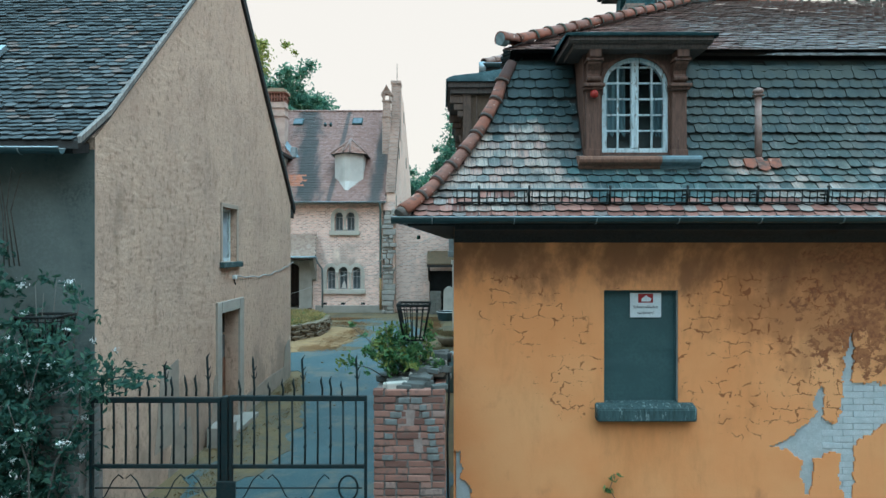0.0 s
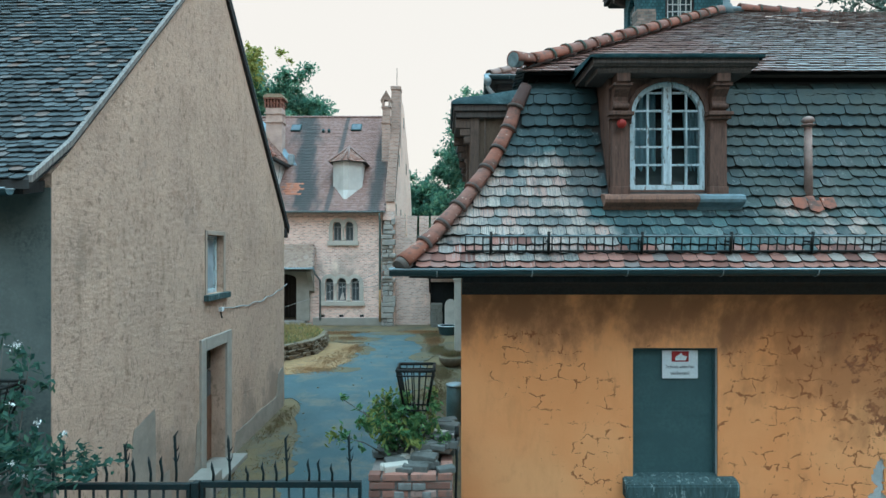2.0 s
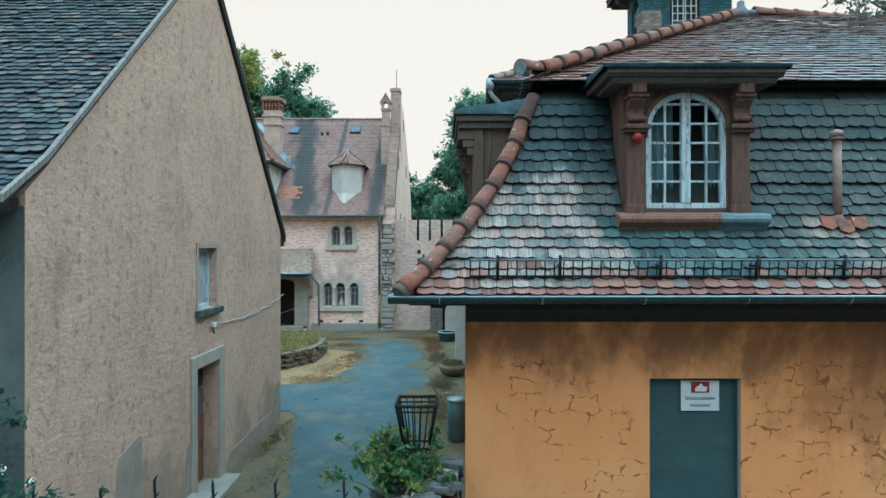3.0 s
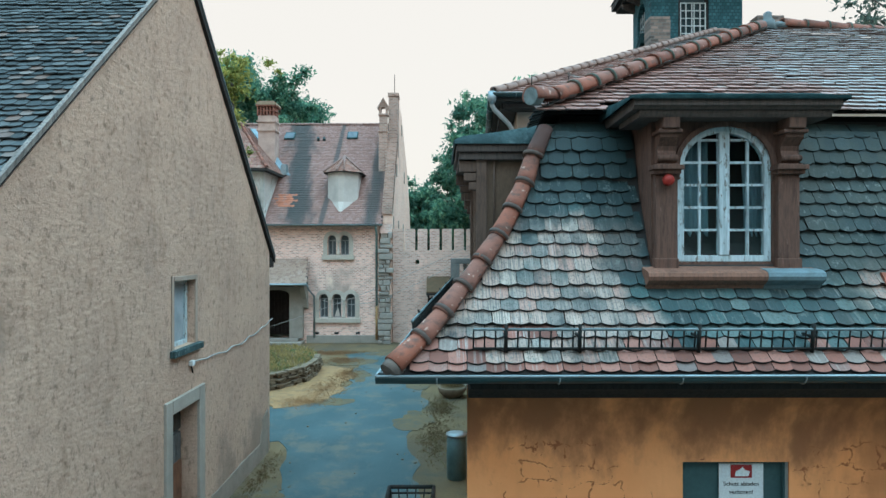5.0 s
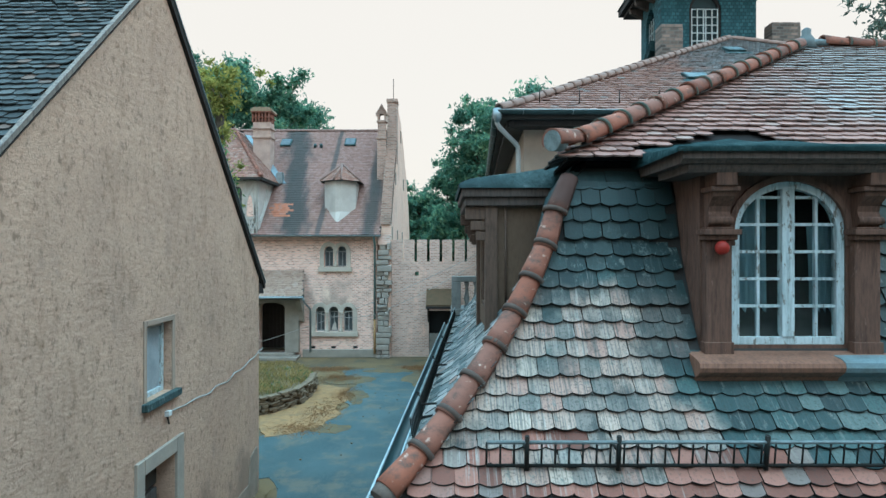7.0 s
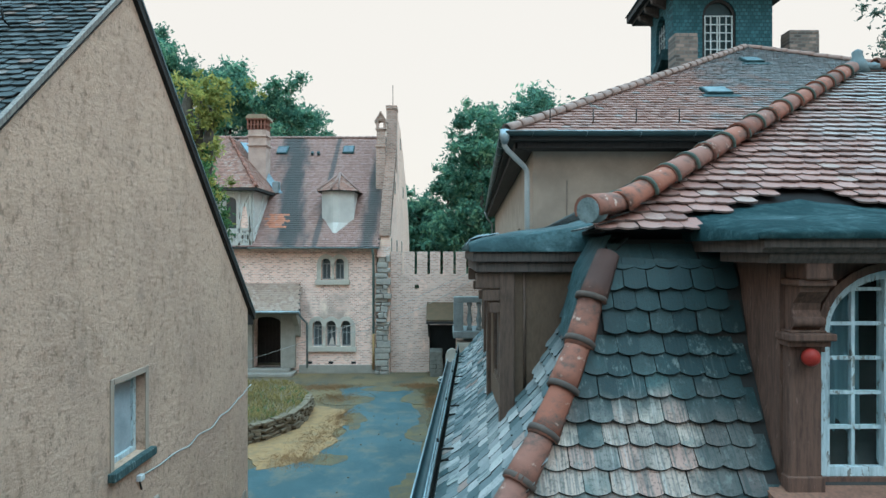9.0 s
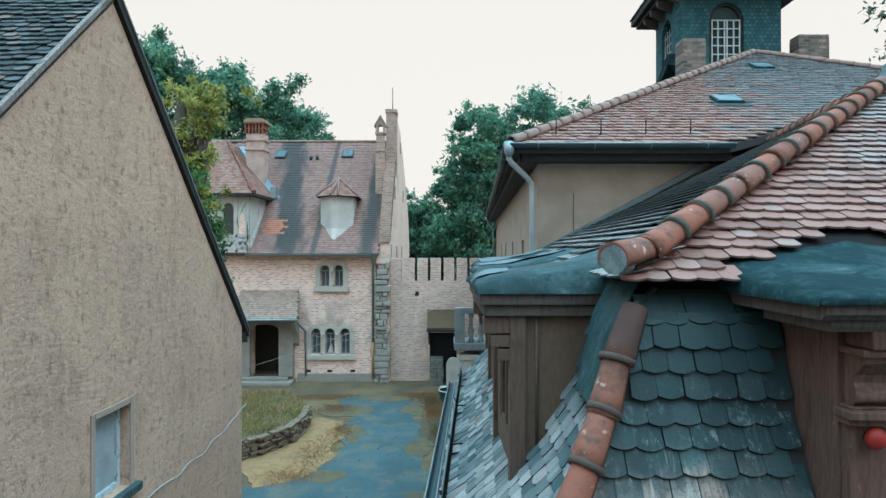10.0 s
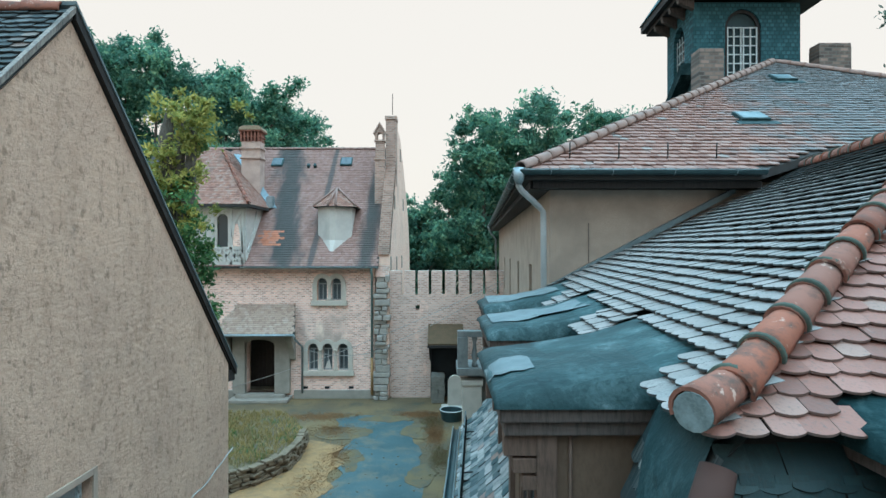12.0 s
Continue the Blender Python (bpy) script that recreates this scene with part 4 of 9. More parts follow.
# front wall: brick core and a coat of plaster that has fallen away in places
core = bm_new()
holed(core, WX + 0.03, 9.0, 0.0, 3.78, [(1.95, 2.85, 1.64, 3.0)], along_y, WY + 0.022, WY + 0.40)
wall_front = part("wall", core, m_grey_base, gatehouse)
LOSS = [[(3.98, 1.11), (4.2, 1.22), (4.42, 1.42), (4.55, 1.47), (4.75, 1.40), (4.83, 1.55), (4.85, 1.86), (5.6, 1.9), (6.0, 1.75), (6.0, 1.5), (5.4, 1.42), (5.1, 1.2), (4.9, 1.05), (4.6, 1.0), (4.4, 0.9), (4.2, 1.05)],
        [(4.50, 1.42), (4.50, 1.75), (4.62, 1.82), (4.60, 1.42)], [(4.84, 1.85), (4.87, 2.3), (4.97, 2.55), (4.99, 2.3), (4.94, 1.85)],
        [(4.32, 1.05), (4.38, 0.5), (4.46, 0.5), (4.5, 1.05)], [(4.78, 1.12), (4.84, 0.45), (4.95, 0.42), (5.0, 1.12)]]
LOSS_CORNER = [[(0.10, 0.3), (0.10, 1.08), (0.19, 1.05), (0.24, 0.8), (0.33, 0.55), (0.38, 0.3)]]


def inside(p, poly):
    hit = False
    for i in range(len(poly)):
        (x0, y0), (x1, y1) = poly[i], poly[i - 1]
        if (y0 > p[1]) != (y1 > p[1]) and p[0] < (x1 - x0) * (p[1] - y0) / (y1 - y0) + x0:
            hit = not hit
    return hit


def torn(bm, x0, x1, z0, z1, step, polys, ya, yb):
    """A coat of plaster in small cells, left out where the polys say it has fallen."""
    nx, nz = int(round((x1 - x0) / step)), int(round((z1 - z0) / step))

    def gone(i, j):
        x, z = x0 + (i + 0.5) * step, z0 + (j + 0.5) * step
        v = noise.noise_vector(Vector((x * 9, 3.0, z * 9)))
        w = noise.noise_vector(Vector((x * 26, 1.0, z * 26)))
        q = (x + v.x * 0.05 + w.x * 0.022, z + v.z * 0.05 + w.z * 0.022)
        return any(inside(q, p) for p in polys)

    there = [[not gone(i, j) for j in range(nz)] for i in range(nx)]
    cache = {}

    def vert(i, j, k):
        if (i, j, k) not in cache:
            e = 0 < i < nx and 0 < j < nz
            v = noise.noise_vector(Vector((i * 0.73, j * 0.91, 5.0))) * step * 0.4 if e else Vector()
            cache[i, j, k] = bm.verts.new((x0 + i * step + v.x, (ya, yb)[k], z0 + j * step + v.y))
        return cache[i, j, k]

    def ok(i, j):
        return 0 <= i < nx and 0 <= j < nz and there[i][j]

    for i in range(nx):
        for j in range(nz):
            if not there[i][j]:
                continue
            c = [(i, j), (i + 1, j), (i + 1, j + 1), (i, j + 1)]
            bm.faces.new([vert(*q, 0) for q in c])
            for k, (di, dj) in enumerate(((0, -1), (1, 0), (0, 1), (-1, 0))):
                if not ok(i + di, j + dj) and 0 <= i + di < nx and 0 <= j + dj < nz:
                    p, q = c[k], c[(k + 1) % 4]
                    bm.faces.new((vert(*p, 1), vert(*q, 1), vert(*q, 0), vert(*p, 0)))


coat = bm_new()
holed(coat, WX, 9.0, 0.0, 3.78, [(1.95, 2.85, 1.64, 3.0), (3.86, 6.06, 0.34, 2.64), (WX, WX + 0.32, 0.3, 1.1)], along_y, WY, WY + 0.018)
torn(coat, 3.86, 6.06, 0.34, 2.64, 0.02, LOSS, WY, WY + 0.02)
torn(coat, WX, WX + 0.32, 0.3, 1.1, 0.02, LOSS_CORNER, WY, WY + 0.02)
part("plaster_coat", coat, m_orange, wall_front, "orange paint, cracked and scaling to brown, fallen away at one side")
bm = bm_new()
prism(bm, [(WX, WY + 0.02), (WX + 0.4, WY + 0.4), (side_x(15.28) + 0.4, 15.28), (side_x(15.28), 15.28)], along_z, 0, 3.78)
part("side_wall", bm, m_orange, gatehouse)
bm = bm_new()
box(bm, 8.6, 9.0, WY + 0.42, 15.28, 0, 3.78)
box(bm, side_x(15.28) + 0.45, 8.55, 14.9, 15.28, 0, 3.78)
part("back_wall", bm, m_plaster, gatehouse)

# window with its board, notice and stone sill
win = bm_new()
for a in ((1.95, 1.968, 1.64, 3.0), (2.832, 2.85, 1.64, 3.0), (1.968, 2.832, 2.975, 3.0)):
    box(win, a[0], a[1], WY + 0.06, WY + 0.14, a[2], a[3], 0.004)
window = part("window", win, m_boarding, gatehouse)
v, f = [], []
for j in range(29):
    for i in range(19):
        x, z = 1.967 + 0.866 * i / 18, 1.645 + 1.33 * j / 28
        d = noise.noise(Vector((x * 2.2, 0, z * 3.4))) * 0.008 + 0.016 * math.exp(-((z - 2.30 + 0.05 * (x - 2.6)) / 0.03) ** 2) * max(0, min(1, (x - 2.5) * 5)) + 0.014 * math.exp(-((z - 2.07 - 0.12 * (x - 2.0)) / 0.03) ** 2) * max(0, min(1, (2.3 - x) * 5)) + 0.012 * math.exp(-((z - 2.50) / 0.03) ** 2) * max(0, min(1, (2.2 - x) * 6))
        v.append((x, WY + 0.085 - d, z))
for j in range(28):
    for i in range(18):
        f.append((j * 19 + i, j * 19 + i + 1, j * 19 + i + 20, j * 19 + i + 19))
raw_part("window_board", v, f, m_boarding, window, "creased dark green sheeting", True)
bm = bm_new()
prism(bm, [(WY - 0.12, 1.44), (WY + 0.12, 1.44), (WY + 0.12, 1.655), (WY - 0.02, 1.64), (WY - 0.09, 1.60), (WY - 0.12, 1.585)], along_x, 1.84, 3.03)
bmesh.ops.bevel(bm, geom=bm.edges[:], offset=0.012, segments=2, affect="EDGES")
part("window_sill", bm, m_sill, window, "mossy teal-grey stone sill")
sign = thing("notice", (2.475, WY + 0.07, 2.67), "white warning notice with a red picture, fixed to a boarded window", "sign")
bm = bm_new()
box(bm, 2.285, 2.665, WY + 0.062, WY + 0.068, 2.665, 2.965)
part("panel", bm, m_white, sign)
bm = bm_new()
box(bm, 2.385, 2.565, WY + 0.056, WY + 0.061, 2.845, 2.955)
pic = part("picture", bm, m_sign_red, sign, "red picture field")
bm = bm_new()
prism(bm, [(2.42, 2.86), (2.53, 2.86), (2.545, 2.90), (2.50, 2.915), (2.485, 2.94), (2.455, 2.915), (2.425, 2.90)], along_y, WY + 0.050, WY + 0.055)
part("symbol", bm, m_white, pic, "white heap symbol")
for line, zz in (("Schutt abladen", 2.775), ("verboten!", 2.705)):
    cu = bpy.data.curves.new("lettering", "FONT")
    cu.body, cu.size, cu.align_x, cu.extrude = line, 0.052, "CENTER", 0.001
    cu.materials.append(m_ink)
    ob = new("lettering", cu)
    ob.parent = sign
    ob.matrix_basis = parent_inverse(sign) @ pose(2.475, WY + 0.0605, zz, 90, 0, 0)

# lower roof: boarding under the tiles
v, f = [], []
for o, z in PROFILE:
    hx, hy = -0.42 + 1.05 * o, 6.62 + 0.9 * o
    v += [(10, hy, z - 0.01), (hx, hy, z - 0.01), (hx + SIDE * (15.27 - hy), 15.27, z - 0.01)]
k = len(v)
v += [(10, 8.05, 6.0), (1.2, 8.05, 6.0), (1.6, 15.27, 6.0), (10, 7.1, 3.80), (0.2, 7.1, 3.80), (0.6, 15.27, 3.80)]
for i in range(len(PROFILE) - 1):
    f += [(3 * i, 3 * i + 1, 3 * i + 4, 3 * i + 3), (3 * i + 1, 3 * i + 2, 3 * i + 5, 3 * i + 4)]
f += [(0, 1, k + 4, k + 3), (1, 2, k + 5, k + 4)]
roof_low = raw_part("mansard_roof", v, f, m_batten, gatehouse, "curved lower roof with weathered rounded tiles")
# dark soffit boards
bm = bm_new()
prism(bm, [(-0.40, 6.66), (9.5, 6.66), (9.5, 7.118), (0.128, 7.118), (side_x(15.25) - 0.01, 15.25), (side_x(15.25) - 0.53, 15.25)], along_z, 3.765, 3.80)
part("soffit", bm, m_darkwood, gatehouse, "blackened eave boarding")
# upper cove coloured dark for soot and the eave's deep shade
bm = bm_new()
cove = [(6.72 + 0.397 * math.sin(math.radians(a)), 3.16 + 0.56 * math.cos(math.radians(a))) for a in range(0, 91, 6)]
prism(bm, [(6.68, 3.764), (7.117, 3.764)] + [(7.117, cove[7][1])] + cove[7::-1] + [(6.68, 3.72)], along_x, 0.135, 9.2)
part("eave_cove", bm, m_darkwood, gatehouse, "cove under the eave, soot and deep shade put into its dark colour")
bm = bm_new()
lower = [[bm.verts.new((x, y - 0.001, z)) for x in (0.135, 9.2)] for y, z in cove[7:]]
for a, b in zip(lower, lower[1:]):
    bm.faces.new((a[0], a[1], b[1], b[0])).smooth = True
back = [bm.verts.new((x, y, z)) for y, z in ((cove[7][0], cove[7][1] + 0.002), (7.1185, cove[7][1] + 0.002), (7.119, 3.161)) for x in (0.135, 9.2)]
bm.faces.new((back[1], back[0], back[2], back[3]))
bm.faces.new((back[3], back[2], back[4], back[5]))
part("plaster_cove", bm, m_orange, gatehouse, "orange plaster run up to the eave boards")

# upper roof
E0, E1, T0, T1, R1 = Vector((0.80, 7.66, 6.08)), Vector((1.26, 15.25, 6.08)), Vector((4.80, 10.96, 8.10)), Vector((5.85, 15.25, 8.21)), Vector((10, 11.1, 7.75))
E2 = Vector((10, 7.66, 6.08))
board = (E0 + Vector((0.09, 0.09, 0.05)), E1 + Vector((0.09, 0, 0.05)), E2 + Vector((0, 0.09, 0.055)), T0, T1, R1)
v = [p - Vector((0, 0, 0.02)) for p in board] + [p - Vector((0, 0, 0.045)) for p in board]
roof_up = raw_part("upper_roof", v, [(2, 0, 3, 5), (0, 1, 4, 3), (5, 3, 4), (8, 6, 0, 2), (6, 7, 1, 0), (8, 11, 9, 6), (6, 9, 10, 7)], m_eave_shade, gatehouse, "low hipped upper roof with plain tiles")
# dark strip in the shaded gap under the tiles
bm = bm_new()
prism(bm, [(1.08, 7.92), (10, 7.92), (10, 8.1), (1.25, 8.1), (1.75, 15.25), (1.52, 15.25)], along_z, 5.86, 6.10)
part("eave_board", bm, m_eave_shade, gatehouse)


# dormer that faces the lane
def arch_line(x0, x1, z0, z1, n=14):
    """Points of an arch from (x0, z0) over z1 to (x1, z0)."""
    cx, rx = (x0 + x1) / 2, (x1 - x0) / 2
    return [(cx - rx * math.cos(math.pi * i / n), z0 + (z1 - z0) * math.sin(math.pi * i / n)) for i in range(n + 1)]


def arch_fill(bm, x0, x1, z0, z1, to, a, b, n=14):
    """Closes the corners over an arch that sits in a square-headed hole."""
    pts = arch_line(x0, x1, z0, z1, n)
    for (u0, v0), (u1, v1) in zip(pts, pts[1:]):
        if abs(v0 - z1) < 1e-4 and abs(v1 - z1) < 1e-4:
            continue
        prism(bm, [(u0, v0), (u1, v1), (u1, z1 + 0.002), (u0, z1 + 0.002)], to, a, b)


def arch_band(bm, x0, x1, z0, z1, w, to, a, b, n=16, legs=0.0):
    """A flat band of width w along an arch, with straight legs below."""
    outer, inner = arch_line(x0, x1, z0, z1, n), arch_line(x0 + w, x1 - w, z0, z1 - w, n)
    if legs:
        outer = [(x0, z0 - legs)] + outer + [(x1, z0 - legs)]
        inner = [(x0 + w, z0 - legs)] + inner + [(x1 - w, z0 - legs)]
    for i in range(len(outer) - 1):
        prism(bm, [outer[i], outer[i + 1], inner[i + 1], inner[i]], to, a, b)


bm = bm_new()
holed(bm, 1.73, 2.99, 4.55, 5.95, [(1.96, 2.78, 4.69, 5.87)], along_y, 7.25, 7.33)
arch_fill(bm, 1.96, 2.78, 5.52, 5.87, along_y, 7.25, 7.33)
prism(bm, [(7.33, 4.50), (8.3, 5.9), (8.3, 6.0), (7.33, 5.95)], along_x, 1.74, 1.80)
prism(bm, [(7.33, 4.50), (8.3, 5.9), (8.3, 6.0), (7.33, 5.95)], along_x, 2.92, 2.98)
dormer = part("dormer", bm, m_brown, gatehouse, "brown wooden dormer with an arched window")
for x0 in (1.745, 2.80):
    bm = bm_new()
    box(bm, x0, x0 + 0.185, 7.19, 7.252, 4.66, 5.44, 0.01)
    box(bm, x0 - 0.012, x0 + 0.197, 7.175, 7.251, 4.62, 4.72, 0.008)
    shaft = part("pilaster", bm, m_brown, dormer)
    for y0, z0, z1, out in ((7.15, 5.44, 5.475, 0.025), (7.12, 5.475, 5.515, 0.04), (7.16, 5.515, 5.53, 0.01)):
        bm = bm_new()
        box(bm, x0 - out, x0 + 0.185 + out, y0, 7.253, z0, z1, 0.008)
        part("moulding", bm, m_brown, shaft)
    # carved console: an S-curve block with a scroll at its foot
    bm = bm_new()
    curve = [(7.25, 5.53), (7.19, 5.53), (7.165, 5.56), (7.17, 5.60), (7.185, 5.64), (7.175, 5.68), (7.14, 5.715), (7.11, 5.745), (7.105, 5.775), (7.25, 5.775)]
    prism(bm, curve, along_x, x0 + 0.015, x0 + 0.17)
    tube(bm, [(x0 + 0.005, 7.175, 5.575), (x0 + 0.18, 7.175, 5.575)], 0.03, 10)
    part("console", bm, m_brown, shaft)
    bm = bm_new()
    box(bm, x0 - 0.01, x0 + 0.195, 7.08, 7.255, 5.776, 5.81, 0.01)
    box(bm, x0 + 0.02, x0 + 0.165, 7.06, 7.255, 5.812, 5.925, 0.012)
    part("corbel", bm, m_brown, shaft)
bm = bm_new()
roll = [(7.14, 4.40), (7.12, 4.42), (7.112, 4.455), (7.085, 4.495), (7.05, 4.517), (7.022, 4.54), (7.012, 4.57), (7.022, 4.60), (7.06, 4.618), (7.15, 4.632)]
prism(bm, [(7.32, 4.40)] + roll + [(7.32, 4.665)], along_x, 1.63, 3.09)
part("dormer_sill", bm, m_sill_brown, dormer, "moulded sill, its end flaked to pale blue")
bm = bm_new()
prism(bm, [(7.14, 4.396)] + [(y - 0.005, z + 0.004 * (z > 4.59)) for y, z in roll], along_x, 2.62, 3.097)
part("sill_flashing", bm, m_flaked_blue, dormer, "pale blue flaked end of the sill")
# moulded string of the arch over the window
bm = bm_new()
arch_band(bm, 1.925, 2.815, 5.52, 5.905, 0.045, along_y, 7.225, 7.252, legs=0.12)
part("arch_moulding", bm, m_brown, dormer)
bm = bm_new()
prism(bm, [(7.60, 5.90), (7.06, 5.90), (7.045, 5.925), (7.04, 5.955), (7.60, 5.955)], along_x, 1.56, 3.17)
prism(bm, [(7.60, 5.957), (7.02, 5.957), (7.005, 5.975), (6.985, 5.985), (6.985, 6.045), (8.1, 6.05), (8.1, 5.957)], along_x, 1.50, 3.22)
part("cornice", bm, m_fascia, dormer)
v, f = [], []
for j, (y, h) in enumerate(((6.96, 6.03), (6.95, 6.06), (7.0, 6.085), (7.4, 6.13), (7.72, 6.16), (8.2, 6.30))):
    for i in range(13):
        x = 1.455 + (3.265 - 1.455) * i / 12
        hump = (0.055 * max(0, 1 - abs(x - 2.35) / 0.85) ** 1.3) * (j > 2)
        v.append((x, y, h + hump + noise.noise(Vector((x * 4, y * 4, 2))) * 0.012 * (j > 1) - (0.03 if i in (0, 12) and j > 1 else 0)))
for j in range(5):
    for i in range(12):
        f.append((j * 13 + i, j * 13 + i + 1, j * 13 + i + 14, j * 13 + i + 13))
n0 = len(v)
for j in range(6):
    for i in (0, 12):
        x, y, z = v[j * 13 + i]
        v.append((x, y, 6.025))
for j in range(5):
    f.append((j * 13, j * 13 + 13, n0 + 2 * j + 2, n0 + 2 * j))
    f.append((j * 13 + 25, j * 13 + 12, n0 + 2 * j + 1, n0 + 2 * j + 3))
raw_part("lead_cover", v, f, m_lead_mossy, dormer, "dull dark lead sheet", True)
# casements
wf = bm_new()
arch_band(wf, 1.965, 2.775, 5.52, 5.865, 0.055, along_y, 7.262, 7.32, legs=0.82)
box(wf, 1.965, 2.775, 7.265, 7.32, 4.69, 4.745, 0.004)
casement = part("casement", wf, m_white_wood, dormer, "flaking pale blue-white arched casements with small panes")
bm = bm_new()
box(bm, 2.325, 2.415, 7.255, 7.32, 4.745, 5.815, 0.006)
part("mullion", bm, m_white_wood, casement)
for x in (2.155, 2.575):
    bm = bm_new()
    box(bm, x, x + 0.02, 7.28, 7.31, 4.745, 5.75)
    part("glazing_bar", bm, m_white_wood, casement)
for i in range(5):
    z = 4.955 + 0.196 * i
    bm = bm_new()
    inset = 0.0 if z < 5.52 else 0.02 + 0.18 * ((z - 5.52) / 0.3) ** 2
    box(bm, 2.01 + inset, 2.325, 7.281, 7.309, z, z + 0.02)
    box(bm, 2.415, 2.73 - inset, 7.281, 7.309, z, z + 0.02)
    part("glazing_bar", bm, m_white_wood, casement)
bm = bm_new()
prism(bm, [(2.0, 4.74)] + arch_line(2.0, 2.74, 5.5, 5.83) + [(2.74, 4.74)], along_y, 7.296, 7.299)
pane = part("pane", bm, m_clear, casement)
pane.visible_shadow = False
curtain = thing("curtain", (2.2, 7.42, 4.62), "faded blue-grey curtain hanging behind a dormer window", "curtain")
for (x0, x1), nm in (((1.93, 2.30), "cloth"), ((2.60, 2.80), "cloth")):
    v, f = [], []
    for j in range(9):
        for i in range(25):
            x = x0 + (x1 - x0) * i / 24
            v.append((x + 0.02 * math.sin(j * 0.4) * (x > 2.5), 7.41 + 0.018 * math.sin(i * 1.3 + 0.2 * j), 4.62 + (0.95 if x > 2.5 else 1.15) * j / 8))
    for j in range(8):
        for i in range(24):
            f.append((j * 25 + i, j * 25 + i + 1, j * 25 + i + 26, j * 25 + i + 25))
    raw_part(nm, v, f, m_curtain, curtain, "", True)
rail = bm_new()
tube(rail, [(1.9, 7.41, 5.78), (2.84, 7.41, 5.78)], 0.008, 6)
part("rail", rail, m_iron, curtain)
# near-black backing: the unlit room's darkness is put into its colour
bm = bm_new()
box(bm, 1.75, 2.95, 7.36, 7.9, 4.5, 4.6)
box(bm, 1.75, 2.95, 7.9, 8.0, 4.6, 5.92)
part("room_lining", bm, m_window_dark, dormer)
bell = thing("alarm_bell", (1.86, 7.15, 5.39), "round red alarm bell fixed to a dormer post", "bell")
bm = bm_new()
bmesh.ops.create_uvsphere(bm, u_segments=16, v_segments=10, radius=0.05, matrix=pose(1.84, 7.145, 5.385) @ Matrix.Diagonal((1, 0.8, 1, 1)))
for fc in bm.faces:
    fc.smooth = True
part("dome", bm, m_red_ball, bell)
bm = bm_new()
tube(bm, [(1.84, 7.192, 5.385), (1.84, 7.14, 5.385)], 0.03, 10)
part("base", bm, m_iron, bell)

# dormers on the yard side, with lead caps
for y0 in (8.62, 11.1, 13.5):
    x0 = 0.08 + SIDE * (y0 - 8.65)
    y1 = y0 + 1.55
    bm = bm_new()
    for ya in (y0 + 0.10, y1 - 0.16):
        prism(bm, [(x0 + 0.26, 4.66), (x0 + 0.3, 5.82), (x0 + 1.35, 5.82)], along_y, ya, ya + 0.06)
    holed(bm, y0 + 0.10, y1 - 0.10, 4.55, 5.82, [(y0 + 0.4, y1 - 0.4, 4.75, 5.6)], along_x, x0 + 0.26, x0 + 0.32)
    sd = part("side_dormer", bm, m_cheek, gatehouse, "brown boarded dormer under a lead cap")
    for ya in (y0 + 0.06, y1 - 0.18):
        bm = bm_new()
        box(bm, x0 + 0.22, x0 + 0.34, ya, ya + 0.12, 4.45, 5.82, 0.008)
        part("corner_post", bm, m_side_brown, sd)
    bm = bm_new()
    tube(bm, [(x0 + 0.42, y0 + 0.085, 4.85), (x0 + 0.42, y0 + 0.085, 5.8)], 0.012, 6)
    part("batten", bm, m_side_brown, sd)
    bm = bm_new()
    prism(bm, [(x0 + 0.36, 4.70), (x0 + 0.42, 4.66), (x0 + 1.10, 5.72), (x0 + 1.02, 5.76)], along_y, y0 + 0.07, y0 + 0.098)
    part("barge_strip", bm, m_fascia, sd)
    for i, ya in enumerate((y0 + 0.06, y1 - 0.18)):
        bm = bm_new()
        for (d0, za, zb) in ((0.10, 5.66, 5.78), (0.07, 5.56, 5.645), (0.04, 5.46, 5.545)):
            box(bm, x0 + 0.21 - d0 * 1.8, x0 + 0.24, ya + 0.01, ya + 0.11, za, zb, 0.006)
        part("console", bm, m_side_brown, sd)
    bm = bm_new()
    box(bm, x0 + 0.03, x0 + 1.45, y0 + 0.03, y1 - 0.03, 5.79, 5.87, 0.008)
    box(bm, x0, x0 + 1.5, y0, y1, 5.872, 5.955, 0.01)
    part("fascia", bm, m_fascia, sd)
    v, f = [], []
    prof = [(-0.02, 5.955), (-0.035, 5.99), (-0.01, 6.04), (0.08, 6.075), (0.4, 6.11), (0.9, 6.19), (1.35, 6.33), (1.95, 6.58)]
    for i, (dx, z) in enumerate(prof):
        for j in range(9):
            t = j / 8
            edge = 0.05 if j in (0, 8) else 0.0
            lo = 5.955 if j in (0, 8) else z
            yy = y0 - 0.025 + (y1 - y0 + 0.05) * (t if j not in (1, 7) else (0.015 if j == 1 else 0.985))
            wob = (noise.noise(Vector((dx * 3, yy * 3, y0))) * 0.035 + noise.noise(Vector((dx * 9, yy * 7, y0))) * 0.015) if 1 < j < 7 and i > 2 else 0
            v.append((x0 + dx + 0.0, yy, min(lo, z) + wob - (0.03 if j in (1, 7) and i > 1 else 0)))
    for i in range(len(prof) - 1):
        for j in range(8):
            f.append((i * 9 + j, i * 9 + j + 1, i * 9 + j + 10, i * 9 + j + 9))
    cap = raw_part("lead_cap", v, f, m_lead, sd, "rumpled grey-green lead sheet", True)
    # the upper sheet is newer, and a pale patch is dressed over the nose
    cap.data.materials.append(m_lead_mid)
    for n, p in enumerate(cap.data.polygons):
        p.material_index = 1 if n // 8 + 0.2 * (n % 8) > 4.6 else 0
